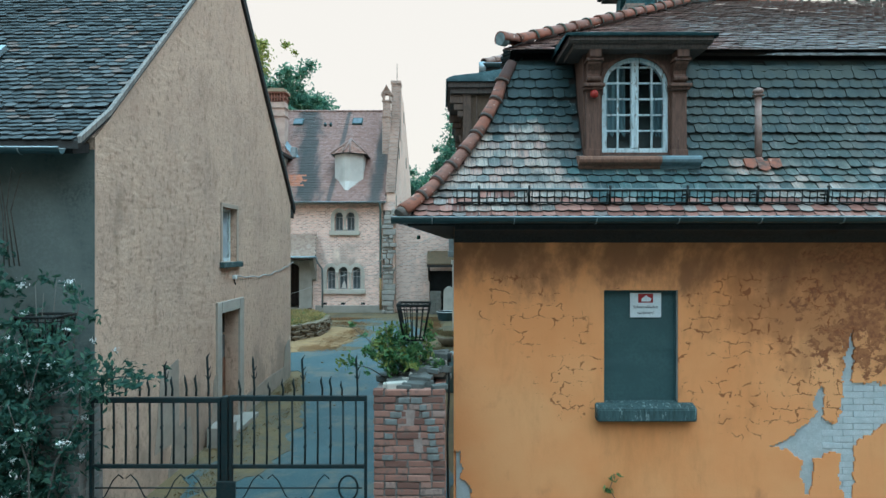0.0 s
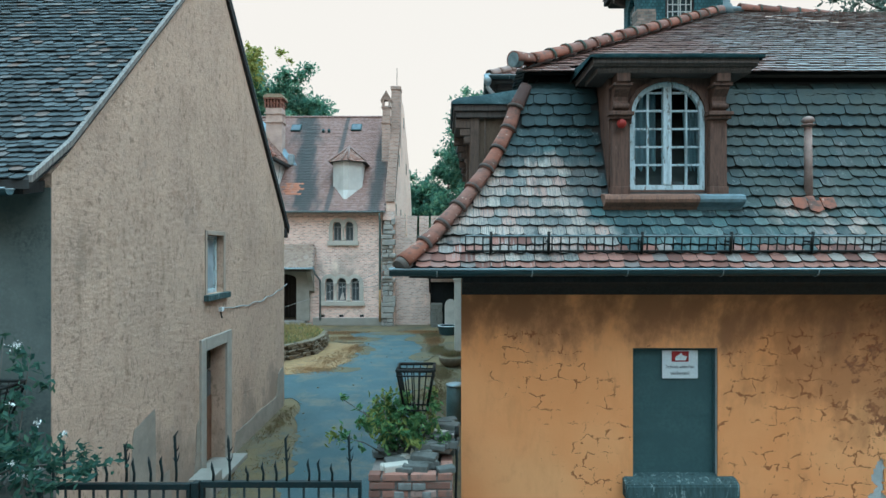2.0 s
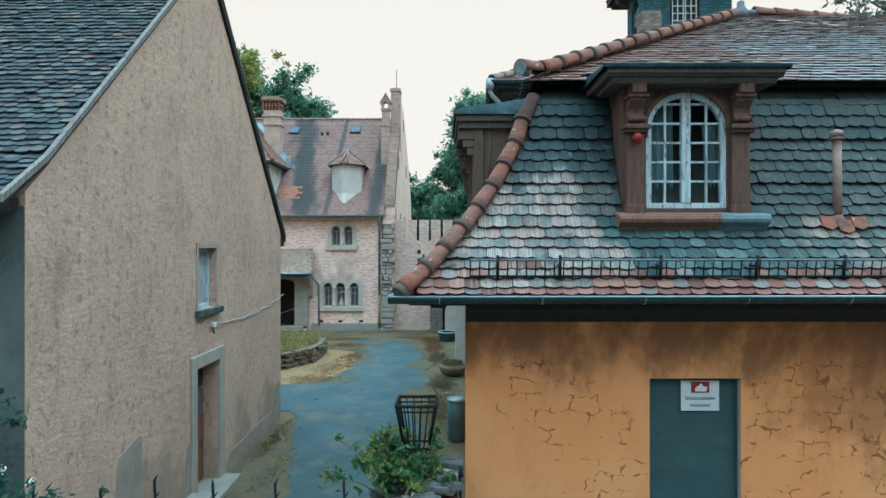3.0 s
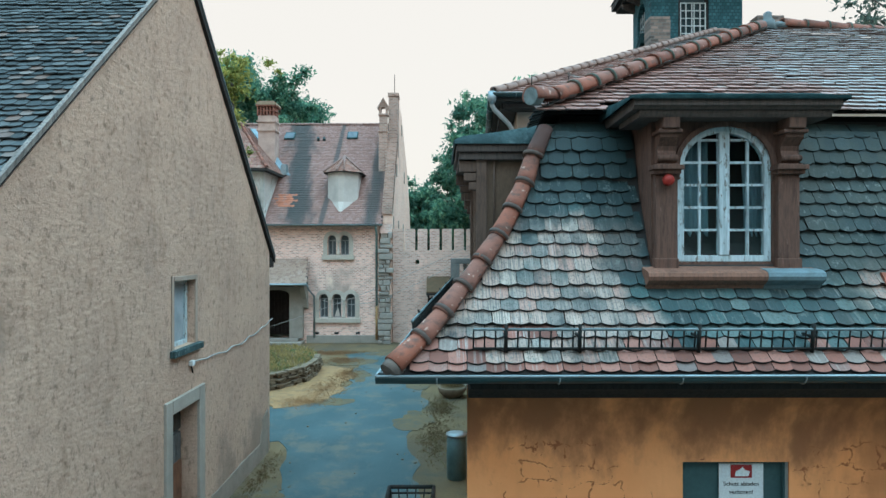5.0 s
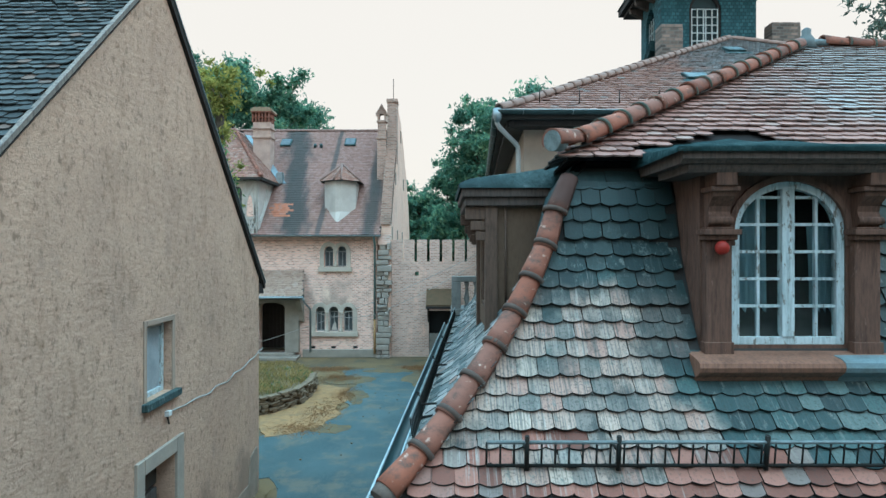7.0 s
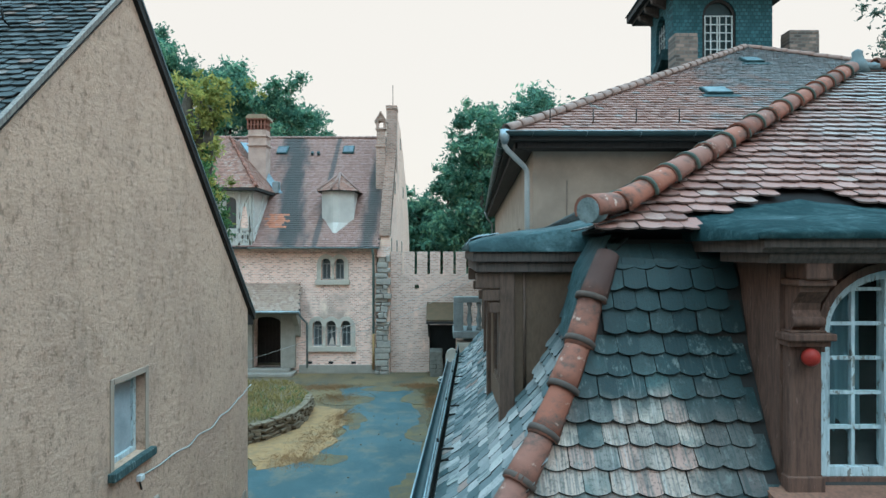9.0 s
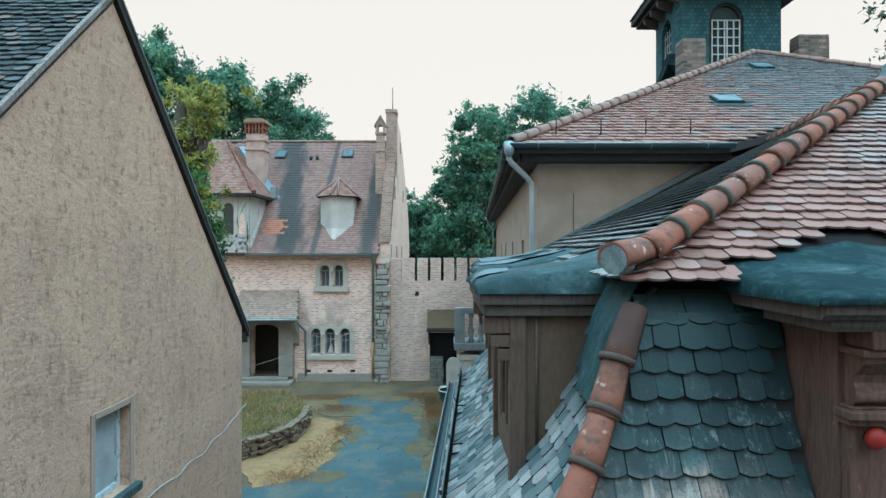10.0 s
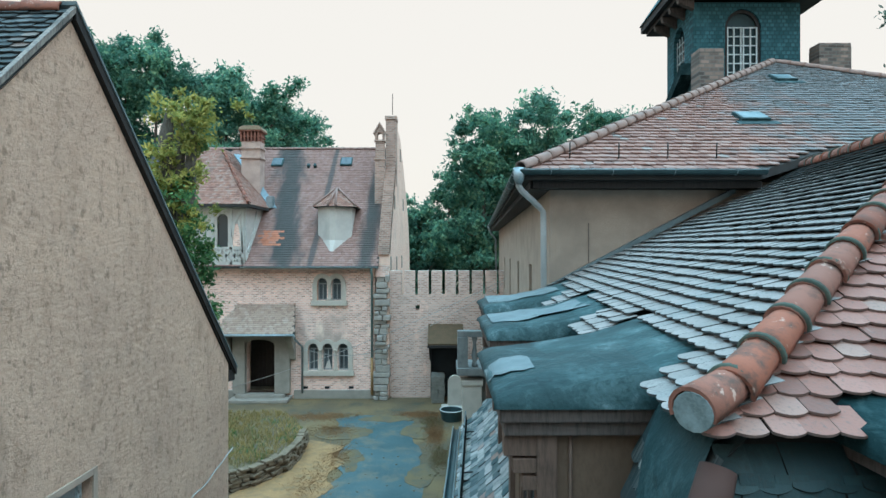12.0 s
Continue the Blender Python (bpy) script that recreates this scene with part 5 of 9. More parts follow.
    d0, d1, c0, c1 = ((-0.03, 0.26, 2, 4) if y0 < 9 else (0.06, 1.1, 2, 6))
    v, f = [], []
    for i in range(9):
        dx = d0 + (d1 - d0) * i / 8
        z = np.interp(dx, [p[0] for p in prof[1:]], [p[1] for p in prof[1:]])
        for j in range(9):
            yy = y0 - 0.025 + (y1 - y0 + 0.05) * (c0 + (c1 - c0) * j / 8 + 0.12 * math.sin(i * 1.9 + j)) / 8
            wob = noise.noise(Vector((dx * 3, yy * 3, y0))) * 0.035 + noise.noise(Vector((dx * 9, yy * 7, y0))) * 0.015
            v.append((x0 + dx, yy, z + wob + 0.012))
    for i in range(8):
        for j in range(8):
            f.append((i * 9 + j, i * 9 + j + 1, i * 9 + j + 10, i * 9 + j + 9))
    raw_part("lead_patch", v, f, m_lead_pale, cap, "pale newer lead sheet", True)
    bm = bm_new()
    wy0, wy1 = y0 + 0.4, y1 - 0.4
    for a in ((wy0, wy0 + 0.05, 4.75, 5.6), (wy1 - 0.05, wy1, 4.75, 5.6), ((wy0 + wy1) / 2 - 0.03, (wy0 + wy1) / 2 + 0.03, 4.8, 5.55), (wy0 + 0.05, wy1 - 0.05, 4.75, 4.8), (wy0 + 0.05, wy1 - 0.05, 5.55, 5.6)):
        box(bm, x0 + 0.27, x0 + 0.31, a[0], a[1], a[2], a[3])
    wfr = part("casement", bm, m_side_brown, sd)
    bm = bm_new()
    box(bm, x0 + 0.288, x0 + 0.292, wy0 + 0.03, wy1 - 0.03, 4.78, 5.57)
    part("pane", bm, m_glass, wfr)

# gutters with a bright rim
def gutter(parent, p0, p1, r=0.065, mat=None, rim=None, sag=0.0):
    p0, p1 = Vector(p0), Vector(p1)
    d = (p1 - p0).normalized()
    s = d.cross(Vector((0, 0, 1))).normalized()
    bm = bm_new()
    rings = []
    for k in range(9):
        p = p0.lerp(p1, k / 8) - Vector((0, 0, sag * math.sin(math.pi * k / 8)))
        ring = [p + s * math.cos(a) * r + Vector((0, 0, math.sin(a) * r)) for a in [math.pi * (1 + i / 8) for i in range(9)]]
        ring += [p + s * math.cos(a) * (r - 0.006) + Vector((0, 0, math.sin(a) * (r - 0.006))) for a in [math.pi * (2 - i / 8) for i in range(9)]]
        rings.append([bm.verts.new(q) for q in ring])
    for a, b in zip(rings, rings[1:]):
        for i in range(len(a)):
            bm.faces.new((a[i], a[(i + 1) % len(a)], b[(i + 1) % len(a)], b[i])).smooth = True
    bm.faces.new(rings[0])
    bm.faces.new(rings[-1][::-1])
    g = part("gutter", bm, mat or m_dark_gutter, parent)
    bm = bm_new()
    for q in (-1, 1):
        tube(bm, [p0 + s * r * q + Vector((0, 0, 0.003)), p1 + s * r * q + Vector((0, 0, 0.003))], 0.011, 8)
    part("rim", bm, rim or m_zinc, g, "bright rolled metal edge")
    n = int((p1 - p0).length / 0.9)
    for i in range(n):
        bm = bm_new()
        p = p0.lerp(p1, (i + 0.5) / n)
        tube(bm, [p + s * r * 1.05 * math.cos(a) + Vector((0, 0, 1.05 * r * math.sin(a))) for a in [math.pi * (1 + k / 8) for k in range(9)]], 0.006, 5)
        part("bracket", bm, rim or m_zinc, g)
    return g


gutter(gatehouse, (-0.58, 6.585, 3.85), (9.5, 6.585, 3.86))
gutter(gatehouse, (-0.52, 6.55, 3.85), (-0.52 + SIDE * 8.7, 15.2, 3.86), 0.055)

# snow guards
def snow_guard(p0, p1, posts, rise, back, mat=None, thick=1.0):
    p0, p1 = Vector(p0), Vector(p1)
    up, back = Vector(rise), Vector(back)
    bm = bm_new()
    mat = mat or m_iron
    tube(bm, [p0, p1], 0.011 * thick, 6)
    g = part("snow_guard", bm, mat, gatehouse, "black iron snow guard with upright bars")
    bm = bm_new()
    tube(bm, [p0 + up, p1 + up], 0.012, 6)
    part("top_rail", bm, m_rail, g)
    n = int((p1 - p0).length / 0.085)
    me = None
    for i in range(n + 1):
        p = p0.lerp(p1, i / n)
        if me is None:
            bm = bm_new()
            a = Vector((0, 0, 0))
            side = (p1 - p0).normalized() * 0.006
            tube(bm, [a, up], 0.007 * thick, 4)
            ob = part("bar", bm, mat, g)
            me = ob.data
        else:
            ob = new("bar", me)
            ob.parent = g
        ob.matrix_basis = Matrix.Translation(p)
    for k in posts:
        p = p0 + (p1 - p0).normalized() * k
        bm = bm_new()
        tube(bm, [p - up * 0.2 - back * 0.0, p + up * 1.28], 0.016 * thick, 6)
        tube(bm, [p + up * 0.6, p + back * 0.45], 0.012 * thick, 6)
        tube(bm, [p - up * 0.1, p + back * 0.35 - up * 0.5], 0.014 * thick, 6)
        part("post", bm, mat, g)


snow_guard((0.16, 6.70, 4.03), (9.3, 6.70, 4.03), (0.25, 0.82, 1.74, 2.62, 3.42, 4.22, 5.05, 5.9, 6.75, 7.6, 8.5), (0, -0.02, 0.15), (0, 0.26, 0.22))
snow_guard((-0.32, 7.2, 4.03), (-0.30 + SIDE * 7.8, 15.0, 4.03), (0.6, 2.2, 3.7, 5.3, 6.9), (-0.02, 0, 0.15), (0.28, 0, 0.22), m_iron, 0.8)

# vent pipe on the front slope
vent = bm_new()
tube(vent, [(3.87, 7.21, 4.52), (3.87, 7.22, 5.38)], [0.043, 0.038], 12)
tube(vent, [(3.87, 7.22, 5.37), (3.87, 7.22, 5.385), (3.87, 7.22, 5.40)], [0.05, 0.075, 0.04], 12)
tube(vent, [(3.87, 7.22, 5.40), (3.87, 7.22, 5.43), (3.87, 7.22, 5.465), (3.87, 7.22, 5.48)], [0.04, 0.066, 0.05, 0.015], 12)
vp = part("vent_pipe", vent, plain("pinkish_zinc_pipe", (0.34, 0.235, 0.20), (0.19, 0.13, 0.11), 8, 0.6, 0.2, 0.1), gatehouse, "slim capped vent pipe, faded pink")
bm = bm_new()
for dx, dz in ((-0.15, 0.0), (0.0, -0.035), (0.15, 0.0)):
    prism(bm, [(3.87 + dx - 0.072, 4.50 + dz), (3.87 + dx, 4.47 + dz), (3.87 + dx + 0.072, 4.50 + dz), (3.87 + dx + 0.07, 4.60 + dz), (3.87 + dx - 0.07, 4.60 + dz)], lambda u, w, q: (u, 7.06 + (w - 4.39) * 0.62 - 0.05 + q, w), 0, 0.025)
part("flashing", bm, m_hip, vp, "pale red collar tiles")
bm = bm_new()
tube(bm, [(3.87, 7.205, 4.49), (3.87, 7.21, 4.56), (3.87, 7.21, 4.62)], [0.085, 0.07, 0.045], 12)
part("collar", bm, m_hip, vp)

# lead finial and abutment flashing
fin = bm_new()
tube(fin, [(4.80, 10.96, 8.06), (4.80, 10.96, 8.20), (4.80, 10.96, 8.27), (4.80, 10.96, 8.33), (4.80, 10.96, 8.36)], [0.14, 0.10, 0.055, 0.06, 0.02], 12)
bmesh.ops.create_icosphere(fin, subdivisions=2, radius=0.11, matrix=pose(4.93, 10.93, 8.14) @ Matrix.Diagonal((1.5, 0.8, 0.5, 1)))
part("finial", fin, m_lead_pale, gatehouse, "rumpled lead cap at the roof's peak")
bm = bm_new()
prism(bm, [(1.50, 6.12), (4.70, 7.80), (4.70, 7.90), (1.50, 6.22)], along_y, 15.16, 15.275)
part("abutment_flashing", bm, m_lead_pale, gatehouse)

# hips: lower curve, upper straight, ridge
up3 = Vector((-0.03, -0.03, 0.05))
low_line = [hip_at(s) + up3 for s in np.linspace(0.0, MAN[-1] - 0.02, 24)]
hip_run(gatehouse, low_line, 0.30, 0.087, 5, mat=m_hip_dark_top, band=(1.16, 0.04), band_mat=plain("dark_burnt_clay", (0.10, 0.075, 0.062), (0.06, 0.05, 0.045), 9, 0.9))
bm = bm_new()
tube(bm, [low_line[0] + Vector((-0.035, -0.03, -0.035)), low_line[0] + Vector((0.03, 0.03, 0.03))], [0.078, 0.085], 14)
part("mortar_plug", bm, plain("dull_ridge_mortar", (0.17, 0.14, 0.12), (0.09, 0.085, 0.08), 16, 0.95, 0, 0.6), gatehouse, "mortar end of the hip")
v, f = [], []
for i in range(9):
    h = hip_at(MAN[4] + (MAN[-1] - MAN[4] - 0.02) * i / 8)
    for j in range(7):
        dy = 0.02 + (0.62 + 0.10 * i / 8) * j / 6
        w = noise.noise(Vector((i * 0.6, j * 0.7, 4.0))) * 0.012
        v.append((h.x + SIDE * dy - 0.075 + w, h.y + dy - 0.01, h.z + 0.035 + w))
for i in range(8):
    for j in range(6):
        f.append((i * 7 + j, i * 7 + j + 1, i * 7 + j + 8, i * 7 + j + 7))
raw_part("hip_flashing", v, f, m_lead, gatehouse, "teal lead sheet dressed beside the hip", True)
hip_dir = (T0 - E0).normalized()
hip_foot = E0 + Vector((-0.02, -0.02, 0.16)) - hip_dir * 0.055
hip_run(gatehouse, [hip_foot, E0 + Vector((-0.02, -0.02, 0.075)) + hip_dir * 0.27, T0 + Vector((0, 0, 0.07))], 0.315, 0.095, 8)
bm = bm_new()
tube(bm, [hip_foot - Vector((0.006, 0.008, 0.004)), hip_foot + hip_dir * 0.1 - Vector((0, 0, 0.03))], [0.081, 0.085], 16)
part("mortar_plug", bm, m_mortar, gatehouse, "blue-grey mortar end of the hip")
hip_run(gatehouse, [T0 + Vector((0.2, 0, 0.06)), R1 + Vector((0, 0, 0.06))], 0.33, 0.10, 9)
hip_run(gatehouse, [T0 + Vector((0.08, 0.3, 0.05)), T1 + Vector((0, 0, 0.05))], 0.33, 0.10, 10)


# ---- roughcast house on the left of the drive ----
left_house = thing("house", (-9, 11.6, 0), "old roughcast house with a steep gabled tile roof", "house")
LX = -4.20
bm = bm_new()
holed(bm, 7.1, 16.2, 0, 4.6, [(11.18, 11.95, 3.25, 4.30), (11.08, 12.06, 0.08, 2.28)], along_x, LX - 0.4, LX)
prism(bm, [(7.1, 4.6), (16.2, 4.6), (16.2, 4.72), (11.57, 9.28), (7.3, 5.03), (7.1, 4.85)], along_x, LX - 0.4, LX)
gable = part("gable_wall", bm, m_render, left_house, "streaked beige-brown roughcast")
# Shade on this side of the house is put into the render's colour.
m_shaded_render = plain("shaded_grey_green_render", (0.145, 0.17, 0.158), (0.05, 0.068, 0.064), 1.1, 0.95, 0, 0.5, 30)
for a in ((-13.9, LX - 0.402, 7.1, 7.5), (-13.9, LX - 0.402, 15.8, 16.2), (-14.3, -13.902, 7.1, 16.2), (-13.9, LX - 0.003, 7.088, 7.097)):
    bm = bm_new()
    box(bm, *a, 0, 4.7)
    part("side_wall", bm, m_shaded_render, left_house, "grey-green render, darkened for the shaded side")
# paler patches low on the wall where the plaster has come off
for k, (y0, y1, z0, z1, s) in enumerate(((8.6, 9.4, 0.5, 1.75, 1), (9.0, 9.9, 0.0, 0.7, 2), (10.6, 11.0, 0.1, 1.2, 3), (12.5, 16.1, 0.0, 0.42, 4), (15.5, 16.15, 0.4, 1.0, 5))):
    pts = wavy([(y0, z0), (y1, z0), (y1 - 0.1, z1), (y0 + 0.15, z1 * 0.92)], 0.09, 0.10 if k != 3 else 0.05, 11.0 + s)
    bm = bm_new()
    prism(bm, [(max(7.15, min(16.18, y)), max(0.0, z)) for y, z in pts], along_x, LX - 0.01, LX + 0.006 + 0.003 * k)
    part("plaster_patch", bm, plain("bare_pale_plaster", (0.37, 0.315, 0.26), (0.23, 0.20, 0.17), 3, 0.95, 0, 0.4), gable, "bare pale plaster")
LEFT_UP = [(6.73, 4.74), (7.36, 5.21), (11.57, 9.40)]
v, f = [], []
for y, z in LEFT_UP + [(16.46, 4.58)]:
    v += [(-14.4, y, z), (-4.18, y, z), (-14.4, y, z - 0.09), (-4.18, y, z - 0.09)]
for i in range(3):
    a, b = 4 * i, 4 * i + 4
    f += [(a, a + 1, b + 1, b), (a + 2, b + 2, b + 3, a + 3), (a + 1, a + 3, b + 3, b + 1), (a, b, b + 2, a + 2)]
f += [(0, 2, 3, 1), (12, 13, 15, 14)]
left_roof = raw_part("roof", v, f, m_batten, left_house, "steep roof of slate-grey plain tiles")
# verges: pale weathered strip in front, dark bargeboard behind
bm = bm_new()
for (y0, z0), (y1, z1) in zip(LEFT_UP, LEFT_UP[1:]):
    prism(bm, [(y0, z0 + 0.035), (y1, z1 + 0.035), (y1, z1 - 0.025), (y0, z0 - 0.025)], along_x, -4.18, -4.145)
    prism(bm, [(y0, z0 + 0.035), (y1, z1 + 0.035), (y1, z1 + 0.05), (y0, z0 + 0.05)], along_x, -4.195, -4.14)
part("verge_board", bm, m_wood("bleached_board", (0.26, 0.24, 0.215), (0.11, 0.105, 0.10)), left_house, "bleached grey verge board")
bm = bm_new()
prism(bm, [(11.57, 9.44), (16.5, 4.58), (16.5, 4.475), (11.57, 9.30)], along_x, -4.18, -4.145)
part("bargeboard", bm, m_darkwood, left_house, "blackened bargeboard")
bm = bm_new()
prism(bm, [(11.55, 9.455), (16.5, 4.60), (16.5, 4.635), (11.55, 9.495)], along_x, -4.40, -4.13)
part("verge_strip", bm, m_lead_pale, left_house)
bm = bm_new()
prism(bm, [(16.2, 4.40), (16.52, 4.36), (16.50, 4.56), (16.2, 4.62)], along_x, -13.9, -4.19)
part("eave_box", bm, m_darkwood, left_house)
bm = bm_new()
prism(bm, [(6.78, 4.60), (7.1, 4.66), (7.1, 4.78), (6.78, 4.70)], along_x, -13.9, -4.27)
part("eave_box", bm, m_darkwood, left_house)
gutter(left_house, (-13.5, 6.66, 4.66), (-4.32, 6.66, 4.64), 0.065, m_dark_gutter, m_zinc, 0.02)
hip_run(left_house, [(-14.2, 11.57, 9.40), (-4.2, 11.57, 9.40)], 0.34, 0.10, 21, "ridge_tile", False)
for x, y, z in ((-5.05, 10.6, 8.5), (-6.4, 10.9, 8.8), (-7.6, 10.4, 8.3)):
    bm = bm_new()
    tube(bm, [(x, y, z), (x, y - 0.09, z + 0.03), (x, y - 0.12, z + 0.14)], 0.012, 6)
    part("roof_hook", bm, m_iron, left_house)
# roof light
bm = bm_new()
prism(bm, [(7.95, 5.86), (8.45, 6.36), (8.41, 6.42), (7.91, 5.92)], along_x, -6.75, -6.25)
part("roof_light", bm, m_zinc, left_house, "small zinc roof light")
# window
bm = bm_new()
for a in ((11.18, 11.25, 3.25, 4.30), (11.88, 11.95, 3.25, 4.30), (11.25, 11.88, 4.23, 4.30), (11.25, 11.88, 3.25, 3.32)):
    box(bm, LX - 0.2, LX - 0.12, a[0], a[1], a[2], a[3], 0.004)
w1 = part("window", bm, m_white_wood, left_house, "small window blocked with a pale blue-white sheet")
v, f = [], []
for j in range(15):
    for i in range(11):
        y, z = 11.24 + 0.65 * i / 10, 3.31 + 0.93 * j / 14
        v.append((LX - 0.16 + 0.02 * noise.noise(Vector((y * 2.5, 1, z * 3))) + 0.012 * math.exp(-((z - 3.66 - 0.25 * (y - 11.5)) / 0.03) ** 2), y, z))
for j in range(14):
    for i in range(10):
        f.append((j * 11 + i, j * 11 + i + 1, j * 11 + i + 12, j * 11 + i + 11))
raw_part("window_board", v, f, plain("pale_blue_sheet", (0.42, 0.49, 0.52), (0.26, 0.32, 0.345), 3.5, 0.6, 0, 0.15), w1, "creased pale blue sheet", True)
bm = bm_new()
box(bm, LX - 0.14, LX + 0.09, 11.06, 12.12, 3.14, 3.248, 0.014)
part("window_sill", bm, m_sill, w1)
bm = bm_new()
box(bm, LX - 0.05, LX + 0.018, 11.10, 11.178, 3.25, 4.38, 0.006)
box(bm, LX - 0.05, LX + 0.018, 11.952, 12.03, 3.25, 4.38, 0.006)
box(bm, LX - 0.05, LX + 0.019, 11.18, 11.95, 4.302, 4.38, 0.006)
part("window_surround", bm, m_plaster, w1)
# door: planks below a dark light, one panel rusted brown
bm = bm_new()
box(bm, LX - 0.33, LX - 0.322, 11.09, 12.05, 0.10, 1.78)
d1 = part("door", bm, m_wood("worn_grey_door", (0.14, 0.15, 0.15), (0.075, 0.08, 0.08)), left_house, "worn plank door, grey with a rusty brown panel")
for i in range(5):
    bm = bm_new()
    box(bm, LX - 0.32, LX - 0.27, 11.09 + 0.193 * i, 11.275 + 0.193 * i, 0.10, 1.75, 0.006)
    part("plank", bm, d1.data.materials[0], d1)
bm = bm_new()
box(bm, LX - 0.268, LX - 0.25, 11.55, 12.03, 0.12, 1.30, 0.005)
part("kick_panel", bm, m_wood("rusty_brown_panel", (0.21, 0.105, 0.062), (0.12, 0.065, 0.042)), d1, "rusty brown panel")
bm = bm_new()
box(bm, LX - 0.266, LX - 0.24, 11.12, 11.60, 1.22, 1.30, 0.008)
part("lock_rail", bm, m_wood("bright_rusty_rail", (0.26, 0.10, 0.05), (0.17, 0.07, 0.04)), d1, "orange-brown rail")
bm = bm_new()
box(bm, LX - 0.33, LX - 0.28, 11.08, 12.06, 1.80, 2.26, 0.006)
part("fanlight", bm, m_glass, d1)
bm = bm_new()
box(bm, LX - 0.1, LX + 0.045, 10.87, 11.078, 0.0, 2.50, 0.014)
box(bm, LX - 0.1, LX + 0.045, 12.062, 12.29, 0.0, 2.50, 0.014)
box(bm, LX - 0.1, LX + 0.046, 11.08, 12.06, 2.282, 2.50, 0.014)
part("door_surround", bm, plain("pale_sandstone_surround", (0.42, 0.385, 0.33), (0.29, 0.27, 0.235), 2.5, 0.9, 0, 0.4), d1, "pale sandstone door surround")
bm = bm_new()
tube(bm, [(LX - 0.27, 11.18, 1.05), (LX - 0.2, 11.18, 1.05), (LX - 0.2, 11.28, 1.05)], 0.012, 6)
part("door_handle", bm, m_iron, d1)
bm = bm_new()
box(bm, LX - 0.26, LX + 0.35, 10.85, 12.3, 0.0, 0.10, 0.015)
box(bm, LX + 0.055, LX + 0.42, 10.3, 10.8, 0, 0.36, 0.02)
part("doorstep", bm, m_stone, left_house)
# lamp and slack cable on the gable
lamp = thing("wall_lamp", (LX, 11.77, 2.92), "small white junction lamp fixed to a roughcast wall", "lamp")
bm = bm_new()
box(bm, LX, LX + 0.07, 11.72, 11.82, 2.90, 2.98, 0.01)
part("housing", bm, m_white, lamp)
bm = bm_new()
tube(bm, [(LX + 0.02, 11.77, 2.9), (LX + 0.05, 11.77, 2.78)], 0.012, 6)
part("socket", bm, m_iron, lamp)
cable = bm_new()
pts = []
for i in range(30):
    k = i / 29
    pts.append((LX + 0.03 + 0.02 * math.sin(i * 0.9), 11.8 + 4.5 * k, 2.95 - 0.12 * math.sin(math.pi * k * 1.1) + 0.12 * k + 0.025 * math.sin(i * 1.15) * (0.3 + k)))
tube(cable, pts, 0.012, 5)
tagged(part("cable", cable, m_cable), "slack pale cable strung along a roughcast gable", "cable")

# ---- main house behind the gatehouse ----
main = thing("main_house", (9, 24, 0), "plastered house with a hipped red-brown roof and slate tower", "house")
bm = bm_new()
box(bm, 2.004, 17.0, 15.303, 15.7, 0, 8.0)
prism(bm, [(17, 15.7), (17, 38), (16.6, 38), (16.6, 15.7)], along_z, 0, 8.0)
part("wall", bm, m_plaster, main, "grey-beige plaster")


def on_side(u, w, q):
    return (1.6 + SIDE * (u - 15.3) + q, u, w)


bm = bm_new()
narrow = [(18.6, 19.3), (22.6, 23.3), (26.9, 27.6), (31, 31.7)]
holed(bm, 15.3, 38, 0, 8.0, [(a, b, 5.1, 6.5) for a, b in narrow], on_side, 0, 0.41)
part("side_wall", bm, m_plaster, main, "grey-beige plaster")
for a, b in narrow:
    bm = bm_new()
    holed(bm, a, b, 5.1, 6.5, [(a + 0.08, b - 0.08, 5.18, 5.75), (a + 0.08, b - 0.08, 5.82, 6.42)], on_side, 0.1, 0.16)
    w = part("window", bm, m_stone, main)
    bm = bm_new()
    prism(bm, [(a + 0.02, 5.12), (b - 0.02, 5.12), (b - 0.02, 6.48), (a + 0.02, 6.48)], on_side, 0.17, 0.18)
    part("pane", bm, m_glass, w)
HC, HA, HR = Vector((1.05, 14.75, 8.12)), Vector((9.2, 22.0, 12.15)), Vector((17.35, 14.75, 8.12))
def on_roof(x, k):
    """A place on the front slope, k of the way up."""
    return Vector((x, 14.75 + 7.25 * k, 8.12 + 4.03 * k))


# the front eave runs up over the gatehouse roof
NK = 0.121
v = [HC, HR.lerp(HA, NK), Vector((17.4, 38.4, 8.12)), Vector((2.5, 38.4, 8.12)), HA, Vector((9.6, 30.5, 12.15))]
v += [p - Vector((0, 0, 0.14)) for p in v[:4]]
v += [on_roof(4.9, 0), on_roof(6.57, NK), on_roof(4.9, 0) - Vector((0, 0, 0.14)), on_roof(6.57, NK) - Vector((0, 0, 0.14))]
main_roof = raw_part("roof", [tuple(p) for p in v], [(0, 10, 11, 1, 4), (1, 2, 5, 4), (3, 0, 4, 5), (2, 3, 5), (0, 6, 12, 10), (10, 12, 13, 11), (11, 13, 7, 1), (3, 9, 6, 0), (6, 9, 8, 7, 13, 12)], m_batten, main, "hipped roof of red-brown plain tiles")
bm = bm_new()
box(bm, 1.25, 5.0, 14.9, 15.29, 7.86, 7.975)
prism(bm, [(1.2, 14.9), (1.58, 15.3), (2.9, 38), (2.5, 38)], along_z, 7.85, 7.97)
part("eave_boarding", bm, m_darkwood, main)
gutter(main, (1.0, 14.68, 8.12), (4.95, 14.68, 8.12), 0.075)
gutter(main, (0.98, 14.66, 8.12), (2.42, 38.3, 8.12), 0.075)
bm = bm_new()
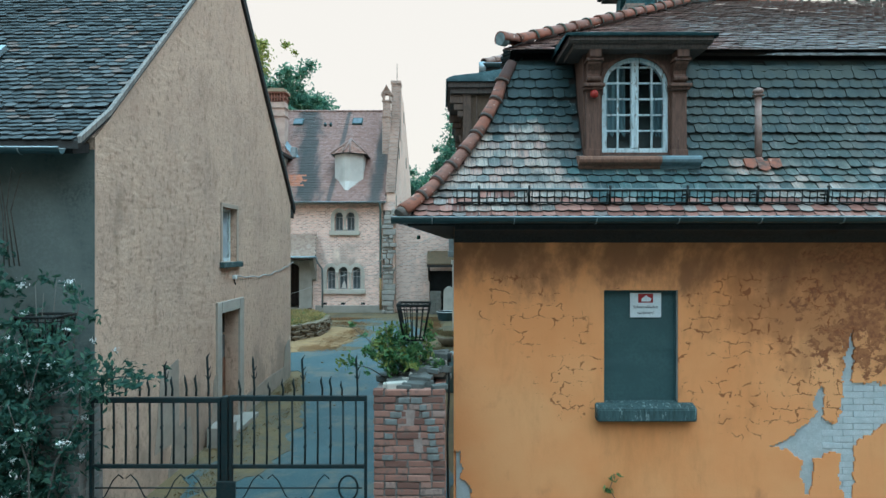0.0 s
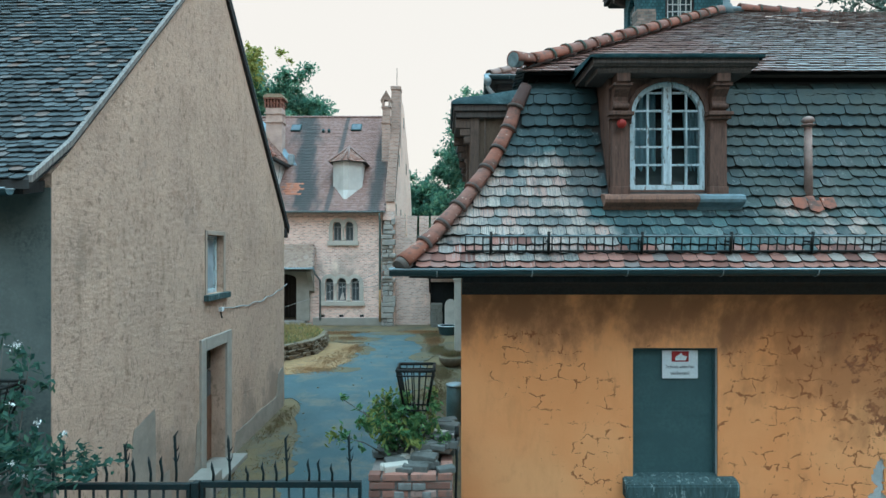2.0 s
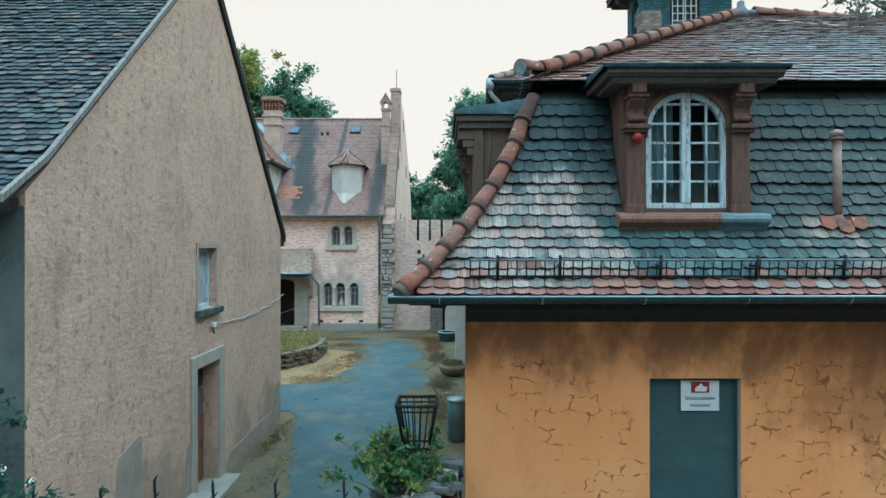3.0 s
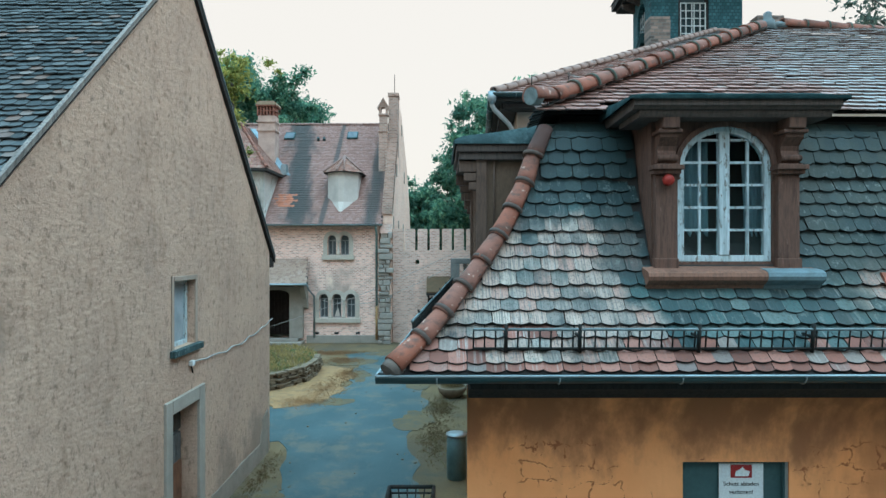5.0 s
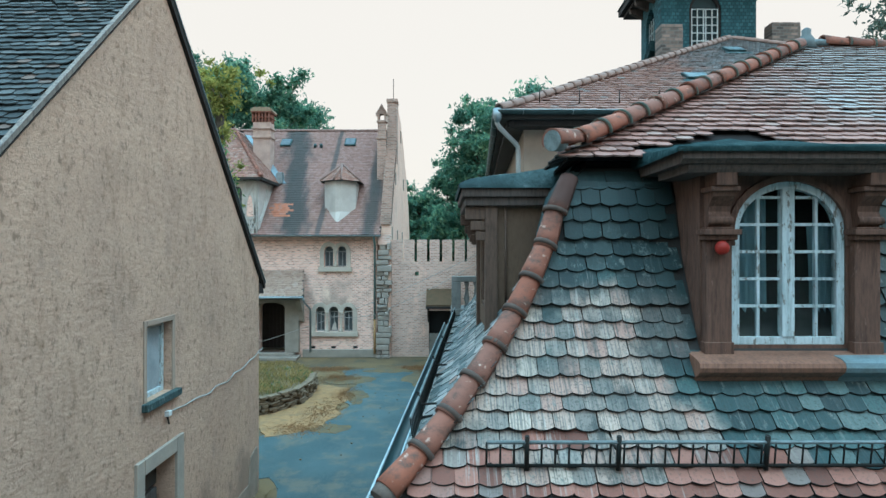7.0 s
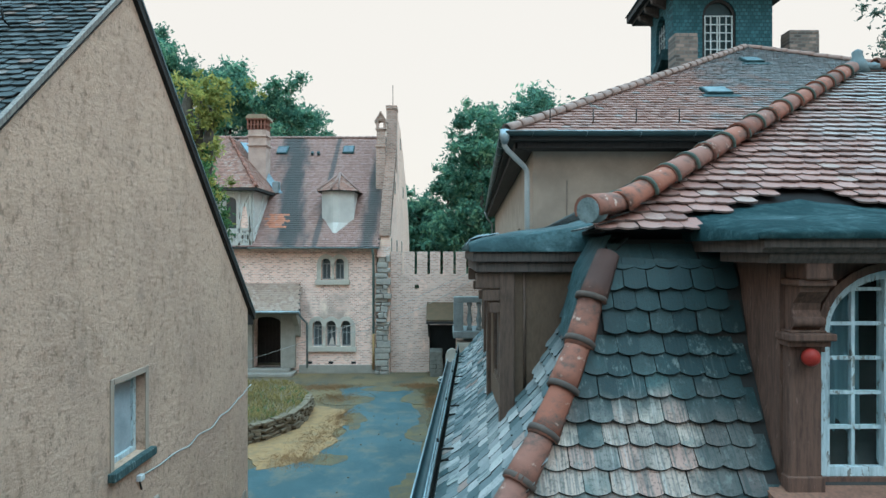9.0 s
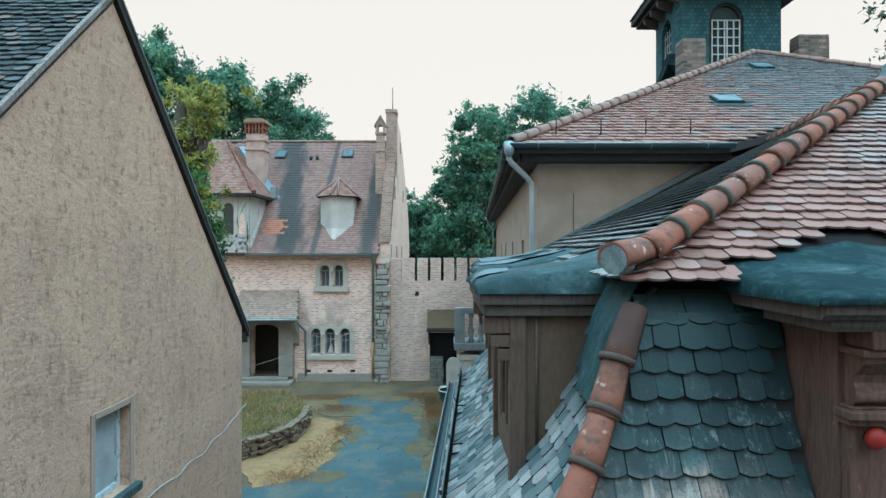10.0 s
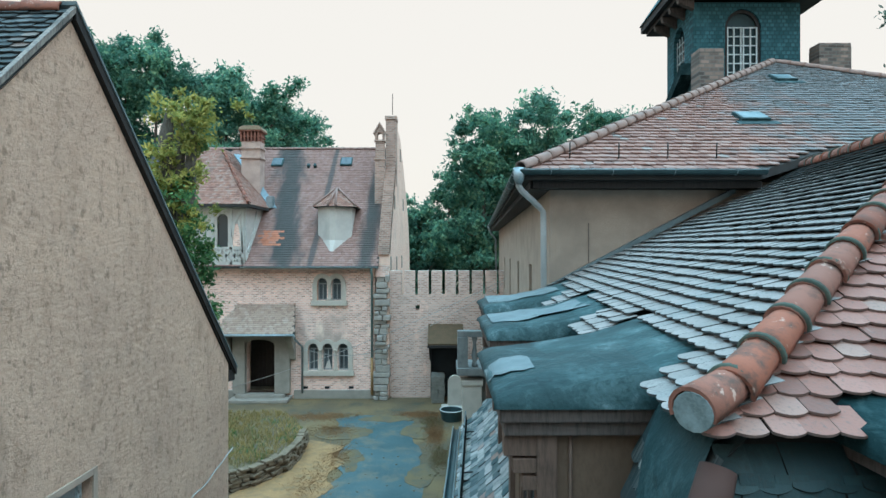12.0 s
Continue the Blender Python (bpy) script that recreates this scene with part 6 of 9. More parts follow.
tube(bm, [(0.99, 14.72, 8.1), (0.99, 14.74, 7.88), (1.05, 14.8, 7.80), (1.40, 15.12, 7.55), (1.46, 15.18, 7.48), (1.47, 15.2, 7.35), (1.48, 15.2, 4.2)], 0.05, 12)
part("downpipe", bm, plain("pale_grey_zinc", (0.50, 0.53, 0.53), (0.38, 0.41, 0.41), 5, 0.5, 0.2, 0.1), main, "pale zinc downpipe")
bm = bm_new()
tube(bm, [(0.99, 14.70, 8.16), (0.99, 14.70, 7.98), (0.99, 14.72, 7.90)], [0.095, 0.085, 0.05], 12)
part("rainwater_head", bm, m_zinc, main)
bm = bm_new()
tube(bm, [(2.28, 37.0, 8.05), (2.45, 37.2, 7.7), (2.72, 37.4, 7.4), (2.76, 37.4, 3)], 0.05, 8)
part("downpipe", bm, m_zinc, main)
bm = bm_new()
tube(bm, [(2.25, 15.27, 7.3), (2.25, 15.27, 6.45)], 0.006, 5)
tube(bm, [(2.25, 15.26, 6.45), (2.3, 15.2, 6.38)], 0.02, 5)
part("conductor_rod", bm, m_fascia, main)
hip_run(main, [HC + Vector((-0.02, -0.02, 0.04)), HA + Vector((0, 0, 0.05))], 0.36, 0.11, 31, collars=False, mat=plain("grey_pink_hip_tiles", (0.32, 0.225, 0.19), (0.22, 0.17, 0.15), 6, 0.9))
hip_run(main, [HR + Vector((0, 0, 0.04)), HA + Vector((0, 0, 0.05))], 0.36, 0.09, 32, collars=False, mat=plain("brown_pink_hip_tiles", (0.34, 0.23, 0.19), (0.23, 0.17, 0.15), 6, 0.9))

for i in range(4):
    p = on_roof(1.9 + 0.82 * i, 0.055)
    bm = bm_new()
    tube(bm, [p + Vector((0, 0.1, 0.02)), p + Vector((0, -0.02, 0.06)), p + Vector((0, -0.03, 0.30))], 0.012, 5)
    part("snow_hook", bm, m_iron, main)
for x, k, w in ((6.02, 0.31, 0.58), (8.4, 0.72, 0.5)):
    p = on_roof(x, k)
    up = Vector((0, 7.25, 4.03)).normalized()
    nz = Vector((0, -4.03, 7.25)).normalized()
    bm = bm_new()
    mm = Matrix(((1, up.x, nz.x, p.x), (0, up.y, nz.y, p.y), (0, up.z, nz.z, p.z), (0, 0, 0, 1)))
    box(bm, -w / 2, w / 2, 0, 0.5, 0, 0.10, 0.01, mm)
    box(bm, -w / 2 - 0.12, w / 2 + 0.12, -0.2, 0.0, 0.02, 0.05, 0.0, mm)
    s = part("skylight", bm, m_lead, main, "zinc-framed roof light")
    # pale pane colour carries the bright sky reflection
    bm = bm_new()
    box(bm, -w / 2 + 0.04, w / 2 - 0.04, 0.04, 0.46, 0.104, 0.108, 0.0, mm)
    part("pane", bm, plain("sky_bright_roof_glass", (0.30, 0.40, 0.43), (0.20, 0.29, 0.32), 3, 0.2, 0.3, 0), s)
# chimneys
for x0, x1, y0, z0, z1 in ((6.34, 6.98, 20.3, 9.5, 12.0), (10.9, 11.85, 22.6, 10.5, 12.95)):
    bm = bm_new()
    box(bm, x0, x1, y0, y0 + 0.5, z0, z1 - 0.12, 0.01)
    c = part("chimney", bm, m_chimney, main, "sooty brick chimney stack")
    bm = bm_new()
    box(bm, x0 + 0.004, x1 - 0.004, y0 + 0.004, y0 + 0.50, z1 - 0.119, z1, 0.02)
    part("cap", bm, m_chimney, c)
# tower
TX0, TX1, TY0, TY1 = 7.34, 10.58, 23.0, 25.4
bm = bm_new()
holed(bm, TX0, TX1, 9.0, 14.3, [(8.3, 9.4, 11.85, 14.1)], along_y, TY0, TY0 + 0.25)
arch_fill(bm, 8.3, 9.4, 13.5, 14.1, along_y, TY0, TY0 + 0.25)
tower = part("tower_front", bm, m_shingle, main, "slate-hung tower face with an arched window")
bm = bm_new()
def tower_side(u, w, q):
    return (TX0 + SIDE * (u - TY0) + q, u, w)


holed(bm, TY0 + 0.25, TY1, 9.0, 14.3, [(23.75, 24.75, 11.4, 14.0)], tower_side, 0, 0.25)
arch_fill(bm, 23.75, 24.75, 13.4, 14.0, tower_side, 0, 0.25)
part("tower_side", bm, m_shingle_side, main, "slate-hung tower side")
bm = bm_new()
box(bm, TX0 + 0.5, TX1, TY1, TY1 + 0.2, 9, 14.3)
box(bm, TX1 - 0.2, TX1, TY0 + 0.251, TY1, 9, 14.3)
part("tower_back", bm, m_shingle, main)
bm = bm_new()
arch_band(bm, 8.3, 9.4, 13.5, 14.1, 0.09, along_y, TY0 + 0.06, TY0 + 0.16, legs=1.6)
tw = part("window", bm, m_darkwood, main, "arched tower window with white glazing bars")
bm = bm_new()
for x in (8.41, 8.60, 8.81, 8.89, 9.10, 9.29):
    box(bm, x - 0.016, x + 0.016, TY0 + 0.04, TY0 + 0.08, 11.85, 13.57)
for i in range(7):
    box(bm, 8.40, 9.30, TY0 + 0.045, TY0 + 0.075, 11.92 + 0.27 * i, 11.95 + 0.27 * i)
part("glazing_bar", bm, plain("white_glazing_bars", (0.6, 0.66, 0.66), (0.45, 0.5, 0.5), 9), tw)
bm = bm_new()
box(bm, 8.32, 9.38, TY0 + 0.13, TY0 + 0.14, 11.85, 14.05)
part("pane", bm, plain("dark_teal_glass", (0.018, 0.045, 0.052), (0.01, 0.026, 0.03), 2, 0.5, 0, 0), tw)
bm = bm_new()
prism(bm, [(23.76, 11.4), (24.74, 11.4), (24.74, 13.98), (23.76, 13.98)], tower_side, 0.16, 0.17)
tw2 = part("window", bm, m_glass, main)
bm = bm_new()
for u in (23.79, 24.02, 24.25, 24.48, 24.71):
    prism(bm, [(u - 0.015, 11.4), (u + 0.015, 11.4), (u + 0.015, 13.7), (u - 0.015, 13.7)], tower_side, 0.1, 0.13)
for i in range(8):
    prism(bm, [(23.75, 11.5 + 0.28 * i), (24.75, 11.5 + 0.28 * i), (24.75, 11.53 + 0.28 * i), (23.75, 11.53 + 0.28 * i)], tower_side, 0.1, 0.128)
part("glazing_bar", bm, plain("white_glazing_bars_side", (0.4, 0.46, 0.46), (0.3, 0.35, 0.35), 9), tw2)
bm = bm_new()
prism(bm, [(6.85, 22.4), (11.3, 22.4), (11.4, 26.2), (7.05, 26.2)], along_z, 14.42, 14.56)
prism(bm, [(6.7, 22.25), (11.45, 22.25), (11.55, 26.35), (6.9, 26.35)], along_z, 14.562, 14.80)
part("tower_eave", bm, m_darkwood, main, "deep dark wooden eave")
v = [(6.65, 22.2, 14.80), (11.5, 22.2, 14.80), (11.6, 26.4, 14.80), (6.85, 26.4, 14.80), (9.0, 24.3, 18.2)]
raw_part("tower_roof", v, [(0, 1, 4), (1, 2, 4), (2, 3, 4), (3, 0, 4), (3, 2, 1, 0)], m_shingle, main)
for i in range(4):
    y = 22.9 + 0.75 * i
    x = TX0 + SIDE * (y - TY0)
    bm = bm_new()
    prism(bm, [(x, 14.05), (x - 0.15, 14.12), (x - 0.45, 14.25), (x - 0.5, 14.415), (x, 14.415)], along_y, y, y + 0.16)
    part("eave_bracket", bm, m_fascia, main, "dark carved eave bracket")
bm = bm_new()
prism(bm, [(22.95, 12.45), (25.4, 10.75), (25.4, 10.45), (22.95, 12.1)], along_x, 6.95, 7.50)
part("tower_skirt", bm, m_lead_old, main)

# ---- brick house across the yard ----
far_house = thing("brick_house", (-8, 38, 0), "pale brick house with steep red roof and round-arched windows", "house")
FY = 32.3
lights_up = [(-5.94, -5.50), (-5.29, -4.85)]
lights_low = [(-6.36, -5.92), (-5.70, -5.25), (-4.98, -4.53)]
bm = bm_new()
hs = [(a, b, 4.50, 5.53) for a, b in lights_up] + [(a, b, 1.28, 2.52) for a, b in lights_low] + [(-9.16, -7.86, 0.28, 2.75)]
holed(bm, -16, -3.3, 0, 6.1, hs, along_y, FY, FY + 0.45)
for a, b in lights_up:
    arch_fill(bm, a, b, 5.28, 5.53, along_y, FY, FY + 0.45, 8)
for a, b in lights_low:
    arch_fill(bm, a, b, 2.28, 2.52, along_y, FY, FY + 0.45, 8)
arch_fill(bm, -9.16, -7.86, 2.50, 2.75, along_y, FY, FY + 0.45, 10)
fw = part("front_wall", bm, m_brick_far, far_house, "weathered pale pink brickwork")
bm = bm_new()
box(bm, -16, -3.4, 44.6, 45, 0, 6.1)
box(bm, -16.4, -16.002, FY, 45, 0, 6.1)
part("back_wall", bm, m_brick_far, far_house)


def round_window(lts, z0, z1, zs, arch):
    a0, b1 = lts[0][0], lts[-1][1]
    bm = bm_new()
    for i, (a, b) in enumerate(lts):
        arch_band(bm, a - 0.20, b + 0.20, z1 - arch, z1 + 0.20, 0.19, along_y, FY - 0.05 - 0.006 * i, FY + 0.02, 10)
    for (a, b), (c, d) in zip(lts, lts[1:]):
        box(bm, b + 0.012, c - 0.012, FY - 0.04, FY + 0.02, z1 - arch, z1 + 0.06)
    box(bm, a0 - 0.22, a0 - 0.015, FY - 0.05, FY + 0.02, z0, z1 - arch)
    box(bm, b1 + 0.015, b1 + 0.22, FY - 0.05, FY + 0.02, z0, z1 - arch)
    w = part("window", bm, m_pale_stone, far_house, "round-arched lights in a pale stone surround")
    bm = bm_new()
    box(bm, a0 - 0.28, b1 + 0.28, FY - 0.14, FY + 0.3, z0 - 0.24, z0 - 0.003, 0.02)
    part("window_sill", bm, m_pale_stone, w)
    for (a, b), (c, d) in zip(lts, lts[1:]):
        bm = bm_new()
        x = (b + c) / 2
        tube(bm, [(x, FY + 0.02, z0), (x, FY + 0.02, z0 + 0.1), (x, FY + 0.02, z0 + 0.14), (x, FY + 0.02, z1 - arch - 0.16), (x, FY + 0.02, z1 - arch - 0.12), (x, FY + 0.02, z1 - arch)], [0.12, 0.11, 0.07, 0.065, 0.09, 0.13], 10)
        part("colonnette", bm, m_pale_stone, w)
    for a, b in lts:
        bm = bm_new()
        holed(bm, a + 0.003, b - 0.003, z0 + 0.003, z1 - 0.003, [(a + 0.05, (a + b) / 2 - 0.02, z0 + 0.06, z1 - arch - 0.05), ((a + b) / 2 + 0.02, b - 0.05, z0 + 0.06, z1 - arch - 0.05), (a + 0.05, b - 0.05, z1 - arch, z1 - 0.04)], along_y, FY + 0.2, FY + 0.25)
        part("window_frame", bm, plain("grey_window_paint", (0.34, 0.36, 0.36), (0.25, 0.27, 0.27), 5), w)
        bm = bm_new()
        box(bm, a + 0.02, b - 0.02, FY + 0.23, FY + 0.235, z0 + 0.02, z1 - 0.02)
        part("pane", bm, m_far_glass, w)


round_window(lights_up, 4.50, 5.53, 0, 0.25)
round_window(lights_low, 1.28, 2.52, 0, 0.24)
# torn curtain in the lower lights
for a, b, t in ((-5.62, -5.34, 0.3),):
    bm = bm_new()
    prism(bm, [(a, 1.34), (b, 1.34), (b - 0.08, 1.6 + 0.5 * t), (a + 0.1, 1.5 + 0.5 * t)], along_y, FY + 0.19, FY + 0.198)
    part("torn_board", bm, m_white_plaster, fw)
bm = bm_new()
box(bm, -16, -7.2 - 2.5, FY - 0.10, FY, 0, 0.40, 0.02)
box(bm, -7.0, -3.29, FY - 0.10, FY, 0, 0.40, 0.02)
part("plinth", bm, m_stone, far_house)
for x in (-6.6, -5.6, -4.5):
    bm = bm_new()
    box(bm, x, x + 0.22, FY - 0.01, FY + 0.05, 0.44, 0.56)
    part("air_vent", bm, m_window_dark, far_house)
bm = bm_new()
box(bm, -16, -3.3, FY - 0.12, FY, 5.86, 5.98)
for i in range(60):
    x = -9.1 + 0.1 * i
    box(bm, x, x + 0.05, FY - 0.08, FY, 5.74, 5.86)
part("eave_moulding", bm, m_brick_far, far_house)
RZ = 12.48
v = [(-16, 31.85, 6.06), (-3.1, 31.85, 6.06), (-16, 38.5, RZ), (-3.1, 38.5, RZ), (-16, 45.2, 6.0), (-3.1, 45.2, 6.0), (-16, 31.85, 5.98), (-3.1, 31.85, 5.98), (-16, 38.5, RZ - 0.1), (-3.1, 38.5, RZ - 0.1)]
far_roof = raw_part("roof", v, [(0, 1, 3, 2), (2, 3, 5, 4), (6, 8, 9, 7), (0, 6, 7, 1), (0, 2, 8, 6), (1, 7, 9, 3)], m_batten, far_house, "steep red tiled roof, dark with stains")
hip_run(far_house, [(-15, 38.5, RZ + 0.02), (-3.2, 38.5, RZ + 0.02)], 0.4, 0.10, 41, "ridge_tile", False, m_ridge_far)
gutter(far_house, (-9.3, 31.78, 6.05), (-3.1, 31.78, 6.05), 0.07, m_zinc)
bm = bm_new()
tube(bm, [(-3.42, 31.8, 5.98), (-3.42, 31.9, 5.8), (-3.42, 32.15, 5.6), (-3.42, 32.17, 1.9)], 0.055, 8)
dp = part("downpipe", bm, plain("green_zinc", (0.22, 0.33, 0.33), (0.16, 0.24, 0.24), 4, 0.5, 0.3), far_house, "green-grey downpipe, rusty yellow at the foot")
bm = bm_new()
tube(bm, [(-3.42, 32.17, 1.9), (-3.42, 32.17, 0.2)], 0.06, 8)
part("pipe_foot", bm, plain("ochre_pipe", (0.40, 0.26, 0.12), (0.3, 0.2, 0.1), 6), dp)
# gable with parapet
bm = bm_new()
prism(bm, [(FY, 0), (FY, 6.9), (32.62, 7.0), (33.2, 8.0), (36.3, 11.45), (36.9, 12.1), (36.9, 13.75), (37.6, 13.75), (37.62, 13.4), (39.8, 13.2), (40.3, 12.8), (42.4, 11.9), (45.5, 10.3), (48.2, 8.5), (49.5, 6.6), (49.5, 0)], along_x, -3.12, -2.64)
gw = part("gable_wall", bm, m_brick_far_side, far_house, "stepped brick parapet gable")
bm = bm_new()
for i in range(34):
    bm = bm_new()
    k = i / 33
    y = 32.28 + 3.75 * k
    z = 6.95 + (1.15 * k / 0.22 if k < 0.22 else 1.15 + 3.4 * (k - 0.22) / 0.78)
    box(bm, -3.15 + 0.012 * (i % 2), -2.625 - 0.012 * (i % 3 == 0), y - 0.06 + 0.02 * (i % 4 == 1), y + 0.5, z - 0.35, z + 0.06, 0.012)
    part("coping_brick", bm, m_parapet, gw)
bm = bm_new()
box(bm, -3.16, -2.62, 36.05, 36.88, 10.2, 13.62, 0.015)
part("gable_pier", bm, m_parapet, gw, "weathered brown brick pier")
bm = bm_new()
box(bm, -3.20, -2.58, 36.0, 36.93, 13.622, 13.82, 0.02)
part("pier_cap", bm, m_parapet, gw)
for y, z, h in ((39.3, 12.0, 0.55), (35.2, 8.95, 0.55), (41.8, 9.3, 0.6), (32.95, 5.8, 0.65), (36.6, 5.8, 0.6), (40.6, 5.8, 0.6)):
    bm = bm_new()
    holed(bm, y - 0.16, y + 0.16, z - 0.06, z + h + 0.06, [(y - 0.10, y + 0.10, z, z + h)], along_x, -2.645, -2.60)
    s = part("slit_window", bm, m_stone, gw)
    bm = bm_new()
    box(bm, -2.643, -2.635, y - 0.10, y + 0.10, z, z + h)
    part("pane", bm, m_window_dark, s)
# rough stone quoins at the corner
rnd = random.Random(4)
z = 0.0
while z < 5.55:
    h = rnd.uniform(0.16, 0.34)
    bm = bm_new()
    a, b = -3.30 + rnd.uniform(-0.06, 0.14), -2.60 + rnd.uniform(-0.16, 0.05)
    cut = rnd.uniform(0.35, 0.65) if rnd.random() < 0.5 else 1.0
    for x0, x1 in ((a, a + (b - a) * cut - 0.015), (a + (b - a) * cut + 0.015, b)):
        if x1 - x0 > 0.1:
            bm = bm_new()
            box(bm, x0, x1, FY - 0.26 - rnd.uniform(0, 0.16), FY - 0.002, z, z + h - rnd.uniform(0.01, 0.04), 0.04, pose(0, 0, 0, 0, 0, 0))
            part("quoin", bm, m_quoin, gw)
    z += h
bm = bm_new()
prism(bm, [(FY - 0.34, 5.6), (FY, 5.6), (FY, 6.1), (FY - 0.05, 6.1)], along_x, -3.24, -2.63)
part("buttress_cap", bm, m_parapet, gw)
# bellcote on the parapet
bm = bm_new()
box(bm, -3.62, -3.14, 35.0, 35.45, 8.6, 11.35, 0.02)
box(bm, -3.66, -3.10, 34.96, 35.5, 11.352, 11.46, 0.015)
box(bm, -3.58, -3.14, 35.0, 35.45, 11.462, 12.28, 0.02)
box(bm, -3.64, -3.08, 34.95, 35.5, 12.282, 12.38, 0.015)
box(bm, -3.60, -3.49, 35.0, 35.45, 12.382, 12.78)
box(bm, -3.23, -3.12, 35.0, 35.45, 12.382, 12.78)
arch_fill(bm, -3.49, -3.23, 12.62, 12.78, along_y, 35.0, 35.45, 8)
prism(bm, [(-3.66, 12.74), (-3.06, 12.74), (-3.36, 13.16)], along_y, 35.003, 35.447)
prism(bm, [(-3.70, 12.70), (-3.66, 12.64), (-3.36, 13.17), (-3.06, 12.64), (-3.02, 12.70), (-3.36, 13.28)], along_y, 34.93, 35.52)
part("bellcote", bm, m_parapet, far_house, "little gabled brick bellcote")
# tall chimney
bm = bm_new()
box(bm, -10.45, -9.5, 35.3, 36.1, 8.5, 12.35, 0.02)
ch = part("chimney", bm, m_chimney_plaster, far_house, "plastered chimney with an open red brick crown")
bm = bm_new()
box(bm, -10.52, -9.43, 35.23, 36.17, 11.48, 11.55)
box(bm, -10.52, -9.43, 35.23, 36.17, 11.98, 12.05)
part("band", bm, m_chimney_plaster, ch)
bm = bm_new()
for i in range(6):
    x = -10.5 + 0.178 * i
    box(bm, x, x + 0.08, 35.25, 36.15, 12.35, 12.86)
box(bm, -10.50, -9.45, 35.24, 36.16, 12.58, 12.63)
box(bm, -10.44, -9.5, 35.45, 35.95, 12.36, 12.85)
box(bm, -10.55, -9.40, 35.2, 36.2, 12.86, 12.93)
part("crown", bm, m_hip, ch, "red brick chimney crown")
bm = bm_new()
prism(bm, [(-10.56, 12.932), (-9.38, 12.932), (-9.42, 13.05), (-9.55, 13.14), (-10.38, 13.14), (-10.52, 13.05)], along_y, 35.18, 36.2)
part("crown_cap", bm, plain("lichened_brown_cap", (0.33, 0.27, 0.19), (0.22, 0.17, 0.12), 6, 0.95, 0, 0.4), ch)
# bay window under its own little roof
bm = bm_new()
hexa = [(-6.13, 35.2), (-6.13, 33.35), (-5.48, 32.78), (-5.2, 32.78), (-4.52, 33.25), (-4.52, 35.2)]
prism(bm, hexa, along_z, 7.28, 8.86)
tip = [(-5.36 + (x + 5.36) * 0.12, 32.42 + (y - 32.78) * 0.1) for x, y in hexa]
lo, hi = [bm.verts.new((x, y, 6.52)) for x, y in tip], [bm.verts.new((x * 1.012 + 0.064, y - 0.03, 7.279)) for x, y in hexa]
for i in range(6):
    bm.faces.new((lo[i], lo[(i + 1) % 6], hi[(i + 1) % 6], hi[i]))
ob = part("oriel_dormer", bm, m_white_plaster, far_house, "pale plastered oriel dormer with a pointed foot")
bm = bm_new()
big = [(-5.33 + (x + 5.33) * 1.28, 33.6 + (y - 33.6) * 1.25) for x, y in hexa]
ORIEL = [Vector((x, y, 8.84)) for x, y in big] + [Vector((-5.33, 34.0, 9.8))]
top = bm.verts.new(ORIEL[-1])
ring = [bm.verts.new((x, y, 8.84)) for x, y in big]
for i in range(6):
    bm.faces.new((ring[i], ring[(i + 1) % 6], top))
bm.faces.new(ring[::-1])
oriel_roof = part("oriel_roof", bm, m_batten, far_house, "pointed tiled cap of the oriel dormer")
bm = bm_new()
for (x, y) in big[1:5]:
    tube(bm, [(x, y, 8.90), (-5.33, 34.0, 9.87)], 0.05, 6)
part("oriel_hips", bm, m_ridge_far, ob)
slope = Vector((0, 6.65, RZ - 6.06)).normalized()
out = Vector((0, -(RZ - 6.06), 6.65)).normalized()
for x, zz, w, h, t in ((-9.2, 11.55, 0.30, 0.34, 0.13), (-5.45, 11.6, 0.32, 0.34, 0.13), (-7.1, 11.3, 0.07, 0.1, 0.2), (-7.45, 11.3, 0.07, 0.1, 0.2)):
    p = Vector((x, 31.85 + (zz - 6.06) * (6.65 / (RZ - 6.06)), zz))
    mm = Matrix(((1, slope.x, out.x, p.x), (0, slope.y, out.y, p.y), (0, slope.z, out.z, p.z), (0, 0, 0, 1)))
    bm = bm_new()
    box(bm, -w, w, -h, h, -0.02, t, 0.015, mm)
    hatch = part("roof_light" if w > 0.1 else "roof_vent", bm, m_lead_mid if w > 0.1 else m_lead, far_house)
    if w > 0.1:
        bm = bm_new()
        box(bm, -w + 0.06, w - 0.06, -h + 0.06, h - 0.06, t + 0.002, t + 0.012, 0.0, mm)
        part("pane", bm, plain("pale_blue_pane", (0.11, 0.15, 0.17), (0.07, 0.10, 0.12), 5, 0.6, 0, 0), hatch)
